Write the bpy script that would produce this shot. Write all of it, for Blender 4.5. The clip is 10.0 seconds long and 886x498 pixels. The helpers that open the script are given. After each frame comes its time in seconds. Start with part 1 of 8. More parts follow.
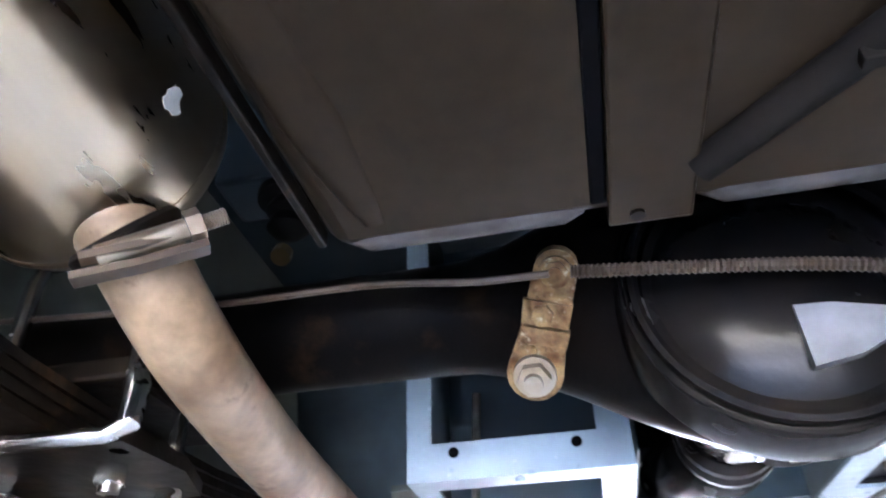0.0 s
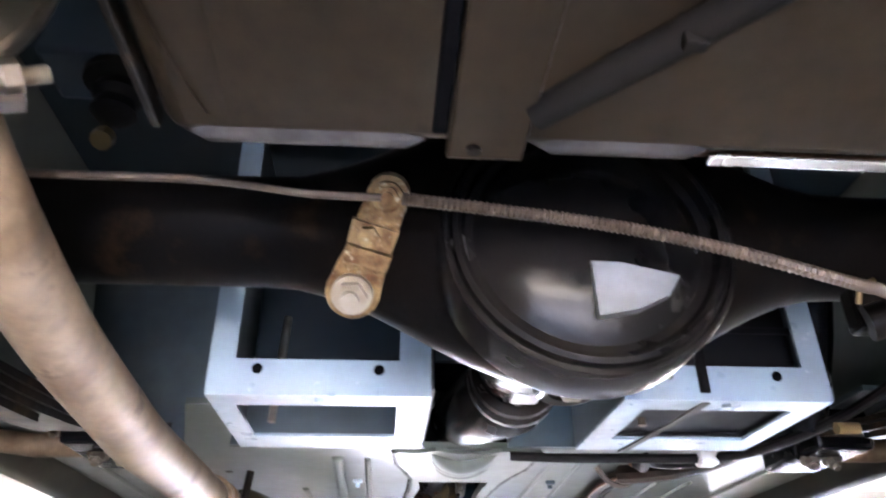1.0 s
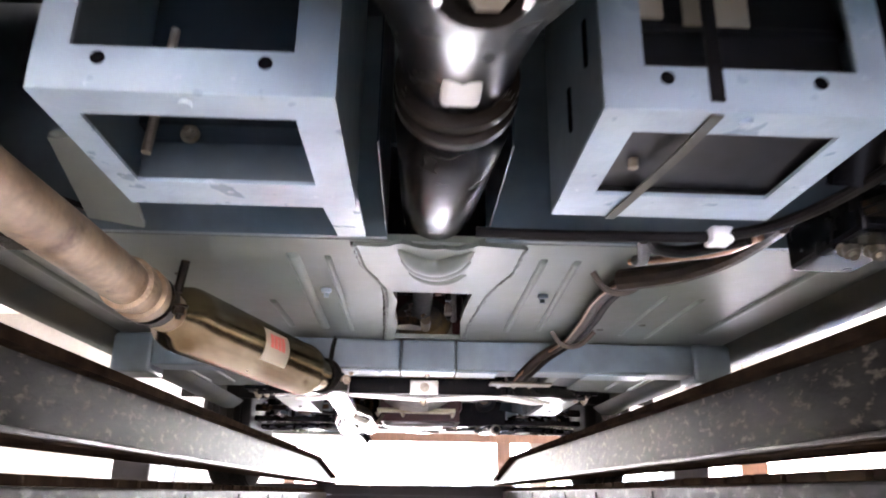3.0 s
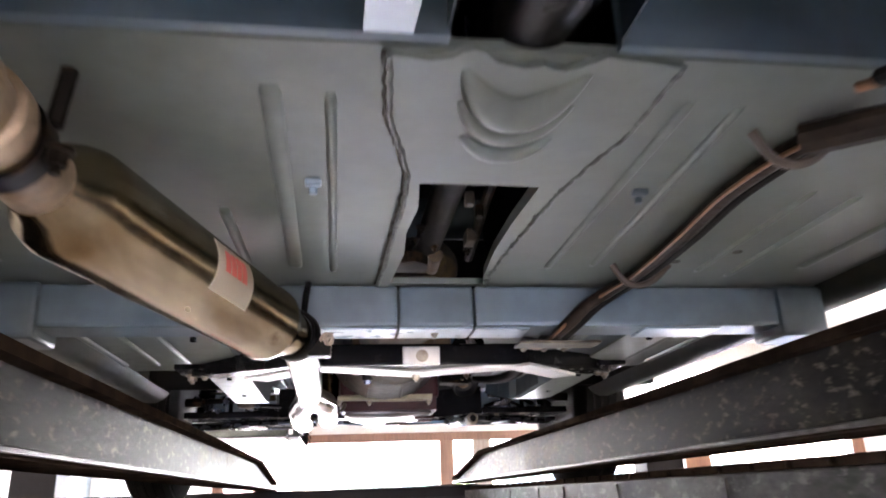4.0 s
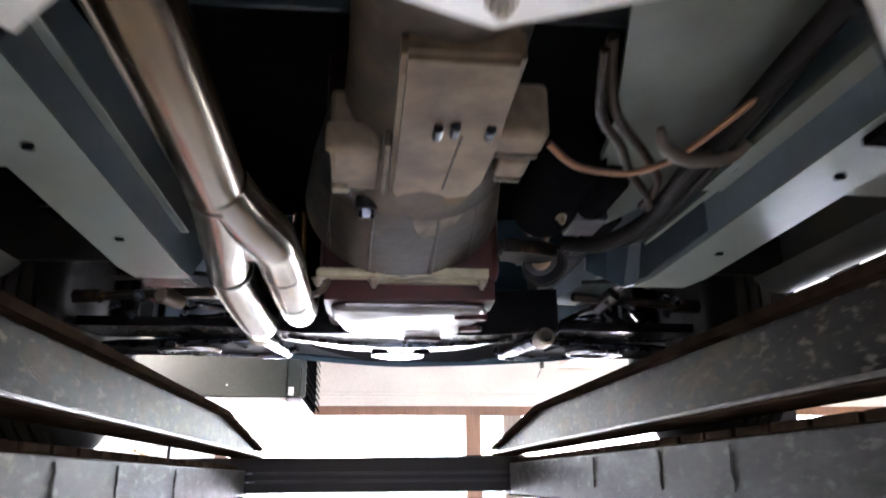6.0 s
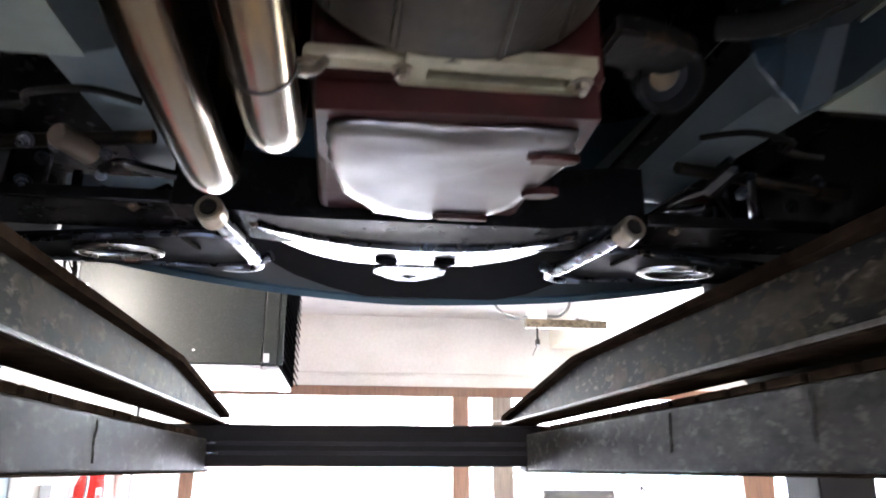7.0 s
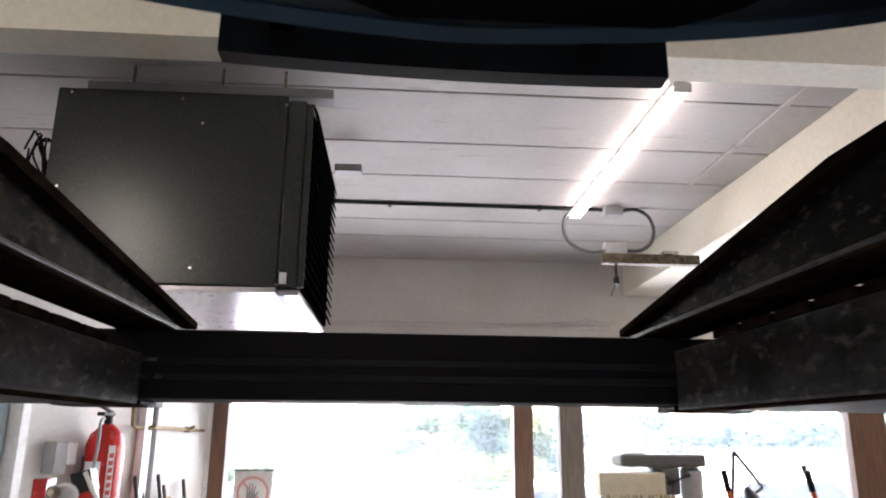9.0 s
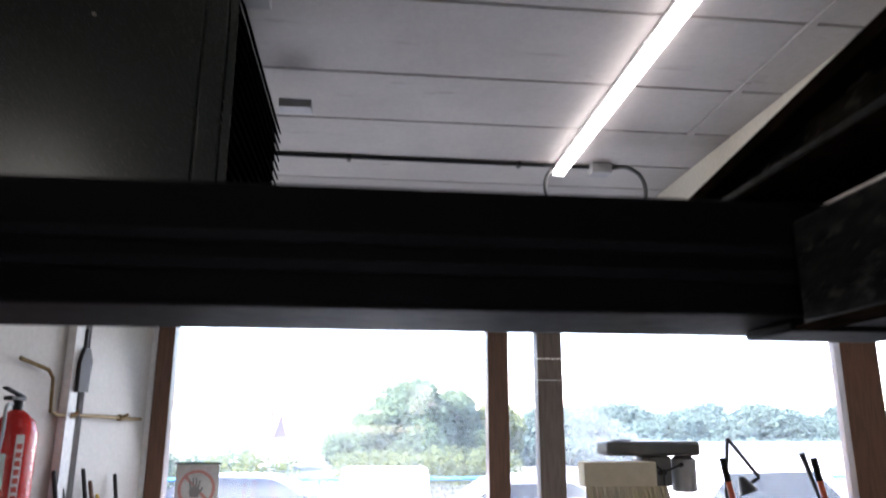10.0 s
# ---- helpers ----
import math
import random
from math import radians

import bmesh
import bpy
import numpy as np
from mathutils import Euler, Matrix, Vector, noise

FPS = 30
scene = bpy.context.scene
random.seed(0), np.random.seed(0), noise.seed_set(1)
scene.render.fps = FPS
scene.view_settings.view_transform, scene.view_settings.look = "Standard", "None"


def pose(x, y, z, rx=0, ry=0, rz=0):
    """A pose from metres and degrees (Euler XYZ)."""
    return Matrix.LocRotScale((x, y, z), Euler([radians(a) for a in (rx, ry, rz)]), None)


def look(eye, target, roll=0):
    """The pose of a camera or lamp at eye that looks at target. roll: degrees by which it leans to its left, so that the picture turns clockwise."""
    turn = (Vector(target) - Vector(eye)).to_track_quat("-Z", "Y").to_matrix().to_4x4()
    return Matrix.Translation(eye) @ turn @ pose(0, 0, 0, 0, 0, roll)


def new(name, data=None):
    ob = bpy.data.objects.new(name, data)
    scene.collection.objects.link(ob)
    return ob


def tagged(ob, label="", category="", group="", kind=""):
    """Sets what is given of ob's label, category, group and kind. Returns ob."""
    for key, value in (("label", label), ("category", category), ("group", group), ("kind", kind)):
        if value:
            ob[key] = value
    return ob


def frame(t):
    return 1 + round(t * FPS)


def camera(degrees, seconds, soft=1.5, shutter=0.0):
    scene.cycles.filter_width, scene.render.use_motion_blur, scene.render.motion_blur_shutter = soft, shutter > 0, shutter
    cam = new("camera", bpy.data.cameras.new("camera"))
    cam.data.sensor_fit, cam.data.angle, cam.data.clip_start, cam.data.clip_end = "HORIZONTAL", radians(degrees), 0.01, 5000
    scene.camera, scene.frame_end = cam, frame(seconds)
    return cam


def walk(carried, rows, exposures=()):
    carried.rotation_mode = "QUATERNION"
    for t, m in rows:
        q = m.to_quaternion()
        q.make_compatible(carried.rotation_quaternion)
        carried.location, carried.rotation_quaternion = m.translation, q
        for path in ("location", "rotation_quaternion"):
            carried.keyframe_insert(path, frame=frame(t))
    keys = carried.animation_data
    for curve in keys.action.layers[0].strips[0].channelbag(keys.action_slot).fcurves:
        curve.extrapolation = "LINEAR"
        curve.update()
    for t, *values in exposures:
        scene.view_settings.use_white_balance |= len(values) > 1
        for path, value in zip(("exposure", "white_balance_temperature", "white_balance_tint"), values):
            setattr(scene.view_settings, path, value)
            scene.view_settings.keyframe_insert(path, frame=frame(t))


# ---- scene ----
cam = camera(63.3, 10.0, soft=1.9, shutter=0.4)
PATH = [
    (0, (-0.103, 0.038, 1.736), (-0.423, 1.677, 2.835), -1.8),
    (0.5, (-0.128, 0.026, 1.728), (-0.151, 1.748, 2.744), -3.5),
    (1, (-0.105, 0.037, 1.72), (0.041, 1.782, 2.686), -0.7),
    (1.5, (-0.051, 0.07, 1.708), (0.088, 1.865, 2.579), 0.7),
    (2, (-0.027, 0.088, 1.695), (0.079, 1.925, 2.479), 0.8),
    (2.5, (-0.002, 0.127, 1.68), (0.031, 2.005, 2.367), 1.9),
    (2.7, (-0.003, 0.154, 1.678), (0.027, 2.046, 2.326), 1.6),
    (4, (-0.118, 0.599, 1.681), (0.156, 2.471, 2.328), -2.0),
    (4.5, (-0.058, 0.803, 1.69), (0.147, 2.679, 2.351), -0.5),
    (5, (-0.05, 0.986, 1.678), (0.127, 2.886, 2.277), 0.1),
    (5.2, (-0.067, 1.075, 1.68), (0.154, 2.969, 2.283), -0.4),
    (6.3, (-0.051, 1.613, 1.635), (0.155, 3.506, 2.246), -0.5),
    (6.5, (-0.042, 1.704, 1.629), (0.153, 3.605, 2.218), 0.4),
    (7, (-0.088, 1.912, 1.605), (0.178, 3.806, 2.19), 0.0),
    (7.5, (-0.146, 2.122, 1.605), (0.158, 4.04, 2.081), -2.1),
    (8, (-0.12, 2.338, 1.569), (0.155, 4.27, 2.007), -1.5),
    (8.5, (-0.042, 2.566, 1.577), (0.13, 4.516, 1.987), -0.2),
    (9, (-0.036, 2.758, 1.558), (0.095, 4.69, 2.06), 0.5),
    (9.5, (-0.037, 2.997, 1.534), (0.177, 4.903, 2.102), -1.5),
    (10, (0.043, 3.330, 1.509), (0.249, 5.258, 1.998), 0.1),
]
EXPOSURES = [(0, 7.6, 5950, 21), (1, 7.72, 6600, 25), (2.5, 7.6, 7100, 29), (4, 6.95, 7000, 28), (5, 6.83, 6800, 25), (6.5, 6.95, 6600, 22), (7.0, 6.83, 6600, 22), (7.5, 6.4, 6650, 22), (8, 5.75, 6800, 23), (8.5, 5.2, 7050, 24), (9, 4.55, 6950, 23), (9.5, 4.1, 6700, 23), (10, 3.55, 6450, 22)]
walk(cam, [(t, look(eye, target, roll)) for t, eye, target, roll in PATH], EXPOSURES)

# world and light
world = bpy.data.worlds.new("overcast_sky")
scene.world = world
world.use_nodes = True
wn = world.node_tree
sky = wn.nodes.new("ShaderNodeTexSky")
sky.sky_type = "NISHITA"
sky.sun_disc = False
sky.sun_elevation = radians(43)
sky.sun_rotation = radians(249)
sky.air_density, sky.dust_density = 1.0, 0.6
wn.links.new(sky.outputs[0], wn.nodes["Background"].inputs[0])
wn.nodes["Background"].inputs[1].default_value = 0.15
sun = new("sun", bpy.data.lights.new("sun", "SUN"))
sun.data.energy, sun.data.angle, sun.data.color = 4.5, radians(12), (1.0, 0.96, 0.9)
sun.matrix_world = look((-40, -15, 40), (0, 0, 0))


def area(name, eye, target, sx, sy, watts, colour):
    ob = new(name, bpy.data.lights.new(name, "AREA"))
    ob.data.shape, ob.data.size, ob.data.size_y = "RECTANGLE", sx, sy
    ob.data.energy, ob.data.color = watts, colour
    ob.matrix_world = look(eye, target)
    return ob


DAY = (0.84, 0.93, 1.0)
area("window_daylight_a", (-0.15, 8.55, 1.55), (-0.15, 4.2, 0.0), 2.2, 1.3, 3.2, DAY)
area("window_daylight_b", (2.6, 8.55, 1.55), (1.6, 4.2, 0.0), 2.3, 1.3, 3.2, DAY)
# Added fill light from behind; its opening in the south wall is unseen and assumed.
area("south_fill_light", (0, -6.15, 1.4), (0, 0, 1.0), 3.6, 2.6, 0.10, DAY)
area("ceiling_lamp_light", (-1.84, 2.95, 2.775), (-1.64, 3.60, 2.15), 0.2, 0.6, 0.42, (0.97, 1.0, 0.84))


# ---- materials
def material(name, base, rough=0.5, metal=0.0, var=None, scale=6.0, amount=0.5, bump=0.0, bump_scale=60.0,
             fine=40.0, fine_amount=0.25, rough_var=0.1, stretch=(1, 1, 1), coat=0.0, chips=None, spec=0.5, edge=None):
    """Principled surface with two sizes of noise: broad stains towards var, and a fine grain."""
    m = bpy.data.materials.new(name)
    m.use_nodes = True
    n, l = m.node_tree.nodes, m.node_tree.links
    p = n["Principled BSDF"]
    co = n.new("ShaderNodeTexCoord")
    mp = n.new("ShaderNodeMapping")
    mp.inputs["Scale"].default_value = stretch
    l.new(co.outputs["Object"], mp.inputs[0])
    a = n.new("ShaderNodeTexNoise")
    a.inputs["Scale"].default_value, a.inputs["Detail"].default_value = scale, 4
    b = n.new("ShaderNodeTexNoise")
    b.inputs["Scale"].default_value, b.inputs["Detail"].default_value = fine, 4
    for t in (a, b):
        l.new(mp.outputs[0], t.inputs["Vector"])
    ramp = n.new("ShaderNodeValToRGB")
    ramp.color_ramp.elements[0].position, ramp.color_ramp.elements[1].position = 0.30, 0.74
    ramp.color_ramp.interpolation = "EASE"
    l.new(a.outputs[0], ramp.inputs[0])
    mulf = n.new("ShaderNodeMath")
    mulf.operation = "MULTIPLY"
    mulf.inputs[1].default_value = amount
    l.new(ramp.outputs[0], mulf.inputs[0])
    mix = n.new("ShaderNodeMixRGB")
    mix.inputs[1].default_value = (*base, 1)
    mix.inputs[2].default_value = (*(var or [c * 0.6 for c in base]), 1)
    l.new(mulf.outputs[0], mix.inputs[0])
    grain = n.new("ShaderNodeMixRGB")
    grain.blend_type = "MULTIPLY"
    grain.inputs[0].default_value = fine_amount
    l.new(mix.outputs[0], grain.inputs[1])
    l.new(b.outputs[0], grain.inputs[2])
    gain = n.new("ShaderNodeMixRGB")
    gain.blend_type = "MULTIPLY"
    gain.inputs[0].default_value = 1.0
    k = 1.0 + 0.45 * fine_amount
    gain.inputs[2].default_value = (k, k, k, 1)
    l.new(grain.outputs[0], gain.inputs[1])
    worn = gain
    if chips:
        tint, level, size, pull = chips
        cm, cn, cr, worn = (n.new("ShaderNodeMapping"), n.new("ShaderNodeTexNoise"), n.new("ShaderNodeMapRange"), n.new("ShaderNodeMixRGB"))
        cm.inputs["Scale"].default_value = pull
        l.new(co.outputs["Object"], cm.inputs[0])
        l.new(cm.outputs[0], cn.inputs["Vector"])
        cn.inputs["Scale"].default_value, cn.inputs["Detail"].default_value, cn.inputs["Roughness"].default_value = size, 7, 0.65
        cr.inputs["From Min"].default_value, cr.inputs["From Max"].default_value = level - 0.03, level + 0.07
        l.new(cn.outputs[0], cr.inputs["Value"])
        l.new(cr.outputs[0], worn.inputs[0])
        l.new(gain.outputs[0], worn.inputs[1])
        worn.inputs[2].default_value = (*tint, 1)
    l.new(worn.outputs[0], p.inputs["Base Color"])
    p.inputs["Metallic"].default_value = metal
    r = n.new("ShaderNodeMapRange")
    r.inputs["To Min"].default_value, r.inputs["To Max"].default_value = max(rough - rough_var, 0.03), min(rough + rough_var, 1)
    l.new(b.outputs[0], r.inputs["Value"])
    p.inputs["Specular IOR Level"].default_value = spec
    if edge:
        p.inputs["Specular Tint"].default_value = (*edge, 1)
    l.new(r.outputs[0], p.inputs["Roughness"])
    if coat:
        p.inputs["Coat Weight"].default_value = coat
        p.inputs["Coat Roughness"].default_value = 0.15
    if bump:
        c = n.new("ShaderNodeTexNoise")
        c.inputs["Scale"].default_value, c.inputs["Detail"].default_value = bump_scale, 5
        l.new(mp.outputs[0], c.inputs["Vector"])
        bp = n.new("ShaderNodeBump")
        bp.inputs["Strength"].default_value, bp.inputs["Distance"].default_value = bump, 0.002
        l.new(c.outputs[0], bp.inputs["Height"])
        l.new(bp.outputs[0], p.inputs["Normal"])
    return m


def leaf_material(name, a, b):
    """Thin leaf: half of the light is passed on through the blade."""
    m = bpy.data.materials.new(name)
    m.use_nodes = True
    n, l = m.node_tree.nodes, m.node_tree.links
    noise, mix = n.new("ShaderNodeTexNoise"), n.new("ShaderNodeMixRGB")
    noise.inputs["Scale"].default_value = 0.9
    mix.inputs[1].default_value, mix.inputs[2].default_value = (*a, 1), (*b, 1)
    l.new(noise.outputs[0], mix.inputs[0])
    d, t, mx = n.new("ShaderNodeBsdfDiffuse"), n.new("ShaderNodeBsdfTranslucent"), n.new("ShaderNodeMixShader")
    l.new(mix.outputs[0], d.inputs[0])
    l.new(mix.outputs[0], t.inputs[0])
    mx.inputs[0].default_value = 0.5
    l.new(d.outputs[0], mx.inputs[1])
    l.new(t.outputs[0], mx.inputs[2])
    l.new(mx.outputs[0], n["Material Output"].inputs[0])
    return m


def glow(name, colour, strength):
    m = bpy.data.materials.new(name)
    m.use_nodes = True
    n = m.node_tree.nodes
    e = n.new("ShaderNodeEmission")
    e.inputs[0].default_value, e.inputs[1].default_value = (*colour, 1), strength
    m.node_tree.links.new(e.outputs[0], n["Material Output"].inputs[0])
    return m


def glass(name):
    """Clear pane with a thin, uneven scattering film, added to imitate the bright haze over the view."""
    m = bpy.data.materials.new(name)
    m.use_nodes = True
    n, l = m.node_tree.nodes, m.node_tree.links
    t, g, mx, f = (n.new("ShaderNodeBsdfTransparent"), n.new("ShaderNodeBsdfGlossy"), n.new("ShaderNodeMixShader"), n.new("ShaderNodeFresnel"))
    g.inputs["Roughness"].default_value = 0.02
    f.inputs[0].default_value = 1.45
    film, veil, amount, noise = (n.new("ShaderNodeMixShader"), n.new("ShaderNodeBsdfTranslucent"), n.new("ShaderNodeMapRange"), n.new("ShaderNodeTexNoise"))
    noise.inputs["Scale"].default_value = 3.0
    amount.inputs["To Min"].default_value, amount.inputs["To Max"].default_value = 0.045, 0.105
    l.new(noise.outputs[0], amount.inputs["Value"])
    l.new(amount.outputs[0], film.inputs[0])
    l.new(t.outputs[0], film.inputs[1])
    l.new(veil.outputs[0], film.inputs[2])
    l.new(f.outputs[0], mx.inputs[0])
    l.new(film.outputs[0], mx.inputs[1])
    l.new(g.outputs[0], mx.inputs[2])
    l.new(mx.outputs[0], n["Material Output"].inputs[0])
    return m


M = {}
M["floorpan"] = material("underbody_grey_paint", (0.146, 0.166, 0.143), 0.36, var=(0.105, 0.112, 0.088), scale=3.5, amount=0.8, bump=0.25, bump_scale=22, fine_amount=0.45, rough_var=0.12, chips=((0.10, 0.085, 0.055), 0.735, 9, (1, 0.6, 1)), spec=0.35)
M["bluepaint"] = material("grey_blue_body_paint", (0.100, 0.138, 0.155), 0.36, var=(0.062, 0.078, 0.084), scale=6, amount=0.75, bump=0.25, bump_scale=40, fine_amount=0.4)
M["boxpaint"] = material("pale_blue_grey_paint", (0.33, 0.425, 0.47), 0.30, var=(0.20, 0.235, 0.27), scale=20, amount=0.8, bump=0.45, bump_scale=70, fine_amount=0.45, chips=((0.52, 0.56, 0.60), 0.66, 45, (1, 1, 1)))
# Darker copy of the body paint; shade under the car is in the colour.
M["darkblue"] = material("darkened_body_paint", (0.018, 0.031, 0.040), 0.42, var=(0.011, 0.016, 0.019), scale=6, amount=0.8, bump=0.15, spec=0.3)
M["black"] = material("black_chassis_paint", (0.0030, 0.0030, 0.0036), 0.25, var=(0.0060, 0.0052, 0.0046), scale=14, amount=0.6, bump=0.08, bump_scale=40, spec=0.055)
M["axle"] = material("black_axle_paint_with_rust", (0.0052, 0.0046, 0.0042), 0.36, var=(0.016, 0.0105, 0.0062), scale=12, amount=0.7, bump=0.3, bump_scale=80, fine_amount=0.5, chips=((0.045, 0.025, 0.012), 0.60, 18, (1, 1, 1)), spec=0.055)
M["tank"] = material("brown_black_tank_underseal", (0.0235, 0.0165, 0.0105), 0.32, var=(0.038, 0.0260, 0.0155), scale=4, amount=0.8, bump=0.10, bump_scale=18, fine=90, fine_amount=0.4, rough_var=0.08, spec=0.035, chips=((0.012, 0.0085, 0.006), 0.60, 7, (1, 0.5, 1)))
M["zinc"] = material("corroded_yellow_zinc", (0.23, 0.155, 0.068), 0.75, metal=0.0, var=(0.075, 0.030, 0.010), scale=110, amount=1.0, bump=0.9, bump_scale=260, fine=300, fine_amount=0.7, chips=((0.36, 0.32, 0.24), 0.60, 130, (1, 1, 1)), spec=0.2)
M["exhaust"] = material("heat_stained_stainless_pipe", (0.082, 0.052, 0.021), 0.20, metal=1.0, var=(0.036, 0.020, 0.008), scale=9, amount=1.0, bump=0.18, bump_scale=30, stretch=(2.0, 0.35, 2.0), fine_amount=0.55, chips=((0.115, 0.062, 0.018), 0.57, 12, (1.6, 0.35, 1.6)))
M["dullpipe"] = material("dull_tan_exhaust_pipe", (0.33, 0.235, 0.150), 0.45, metal=0.2, var=(0.19, 0.120, 0.068), scale=26, amount=1.0, bump=0.5, bump_scale=60, fine=130, fine_amount=0.6, spec=0.24, chips=((0.095, 0.052, 0.026), 0.61, 24, (1, 1, 1)))
M["silencer"] = material("stained_pale_silencer_steel", (0.54, 0.465, 0.355), 0.29, metal=1.0, var=(0.34, 0.25, 0.16), scale=7, amount=0.8, bump=0.07, bump_scale=16, fine_amount=0.3, stretch=(2.2, 0.5, 2.2), rough_var=0.06)
M["midsilencer"] = material("stained_stainless_silencer_tube", (0.31, 0.240, 0.152), 0.23, metal=1.0, var=(0.135, 0.075, 0.030), scale=12, amount=1.0, bump=0.14, bump_scale=40, stretch=(1.6, 0.45, 1.6), fine_amount=0.5, chips=((0.085, 0.040, 0.014), 0.60, 14, (1.4, 0.5, 1.4)), edge=(0.9, 0.88, 0.85))
M["steel"] = material("bright_steel", (0.62, 0.62, 0.62), 0.25, metal=1.0, var=(0.45, 0.43, 0.40), scale=30, amount=0.5, bump=0.1)
M["bolt"] = material("plated_bolt", (0.34, 0.30, 0.24), 0.38, metal=0.8, var=(0.17, 0.12, 0.075), scale=60, amount=0.8)
M["rubber"] = material("black_rubber", (0.0075, 0.007, 0.0068), 0.55, var=(0.017, 0.014, 0.011), scale=12, amount=0.6, bump=0.3, spec=0.04)
M["cable"] = material("brown_grey_cable", (0.085, 0.062, 0.044), 0.45, var=(0.040, 0.028, 0.020), scale=25, amount=0.7, spec=0.25)
M["loom"] = material("brown_loom_tape", (0.030, 0.019, 0.012), 0.5, var=(0.010, 0.008, 0.0065), scale=30, amount=0.8, bump=0.6, bump_scale=120, spec=0.1)
M["copper"] = material("copper_brake_pipe", (0.26, 0.135, 0.075), 0.4, metal=0.8, var=(0.10, 0.055, 0.032), scale=30)
M["gearbox"] = material("oily_cast_aluminium", (0.085, 0.064, 0.044), 0.48, metal=0.0, var=(0.022, 0.018, 0.014), scale=11, amount=1.0, bump=0.8, bump_scale=50, spec=0.14, fine=70, fine_amount=0.7, chips=((0.085, 0.055, 0.022), 0.57, 20, (1, 1, 1)))
M["castbright"] = material("clean_cast_aluminium", (0.62, 0.60, 0.55), 0.42, metal=0.6, var=(0.40, 0.37, 0.32), scale=25, amount=0.6, bump=0.4, bump_scale=100)
M["sump"] = material("crinkled_heat_shield_foil", (0.17, 0.163, 0.16), 0.36, metal=1.0, var=(0.095, 0.080, 0.074), scale=9, amount=0.9, bump=0.35, bump_scale=7, fine_amount=0.3, chips=((0.05, 0.022, 0.018), 0.66, 16, (1, 1, 1)))
M["red"] = material("dark_red_engine_paint", (0.032, 0.005, 0.004), 0.45, var=(0.012, 0.0035, 0.003), scale=18, amount=0.8, bump=0.3, spec=0.2)
M["cardlabel"] = material("cream_paper_label", (0.40, 0.34, 0.245), 0.7, var=(0.30, 0.25, 0.18), scale=20, amount=0.7)
M["redlabel"] = material("red_printed_label", (0.60, 0.10, 0.07), 0.5, var=(0.45, 0.08, 0.06), scale=30)
# Red lightened: the wash of light from behind the sign is in the colour.
M["palered"] = material("pale_red_print", (0.72, 0.36, 0.32), 0.5, var=(0.62, 0.30, 0.27), scale=30)
M["whitepaint"] = material("white_paint_daub", (0.78, 0.78, 0.76), 0.5, var=(0.6, 0.6, 0.58), scale=30)
M["liftgrey"] = material("scuffed_dark_lift_paint", (0.021, 0.0190, 0.0170), 0.5, var=(0.0085, 0.0076, 0.0068), scale=30, amount=1.0, bump=0.6, bump_scale=70, fine=120, fine_amount=0.95, rough_var=0.14, stretch=(1, 0.45, 1), chips=((0.080, 0.070, 0.057), 0.575, 75, (1.0, 0.45, 1.0)), spec=0.013)
M["runwaygrey"] = material("worn_grey_runway_steel", (0.058, 0.0565, 0.0545), 0.5, var=(0.025, 0.0242, 0.0233), scale=22, amount=1.0, bump=0.6, bump_scale=55, fine=110, fine_amount=0.9, rough_var=0.12, stretch=(1, 0.45, 1), chips=((0.092, 0.089, 0.084), 0.58, 60, (1.0, 0.45, 0.9)), spec=0.018)
M["axlegloss"] = material("black_axle_enamel_with_rust_bloom", (0.0030, 0.0028, 0.0027), 0.33, var=(0.0062, 0.0045, 0.0033), scale=14, amount=0.7, bump=0.15, bump_scale=60, fine_amount=0.4, spec=0.02, chips=((0.016, 0.0095, 0.005), 0.60, 16, (1, 1, 1)))
M["edgepale"] = material("paler_edge", (0.075, 0.070, 0.066), 0.42, metal=0.0, var=(0.03, 0.026, 0.023), scale=60, amount=0.8, bump=0.2, bump_scale=90, spec=0.08)
M["coverblack"] = material("glossy_black_cover_paint", (0.0045, 0.0043, 0.0043), 0.24, var=(0.012, 0.010, 0.009), scale=24, amount=0.8, bump=0.25, bump_scale=70, fine_amount=0.5, spec=0.13)
M["shaftblack"] = material("satin_black_shaft_paint", (0.0032, 0.0032, 0.0036), 0.24, var=(0.008, 0.0055, 0.0042), scale=20, amount=0.7, bump=0.15, spec=0.04)
M["weld"] = material("dark_weld_bead", (0.030, 0.027, 0.022), 0.6, var=(0.06, 0.052, 0.04), scale=60, amount=0.9, bump=0.5, spec=0.1)
M["weldgrey"] = material("painted_weld_bead", (0.115, 0.128, 0.110), 0.4, var=(0.040, 0.040, 0.032), scale=70, amount=1.0, bump=0.8, bump_scale=160, spec=0.3)
M["gearcase"] = material("brown_oily_casting", (0.20, 0.140, 0.085), 0.5, var=(0.085, 0.058, 0.036), scale=16, amount=0.9, bump=0.5, bump_scale=60, fine=80, fine_amount=0.6, spec=0.15)
M["liftdark"] = material("black_lift_paint", (0.0085, 0.0080, 0.0090), 0.55, var=(0.0085, 0.0065, 0.0055), scale=14, amount=0.6, bump=0.25, spec=0.05)
M["ribscuff"] = material("rubbed_violet_black_paint", (0.019, 0.018, 0.021), 0.5, var=(0.010, 0.0095, 0.011), scale=16, amount=0.9, bump=0.2, stretch=(0.3, 1, 1), spec=0.05)
M["rustscale"] = material("brown_rust_and_grey_scale", (0.050, 0.041, 0.030), 0.55, var=(0.022, 0.017, 0.012), scale=40, amount=1.0, bump=0.5, bump_scale=80, fine=130, fine_amount=0.8, stretch=(1, 0.5, 1), chips=((0.080, 0.067, 0.050), 0.58, 60, (1, 0.4, 1)), spec=0.012)
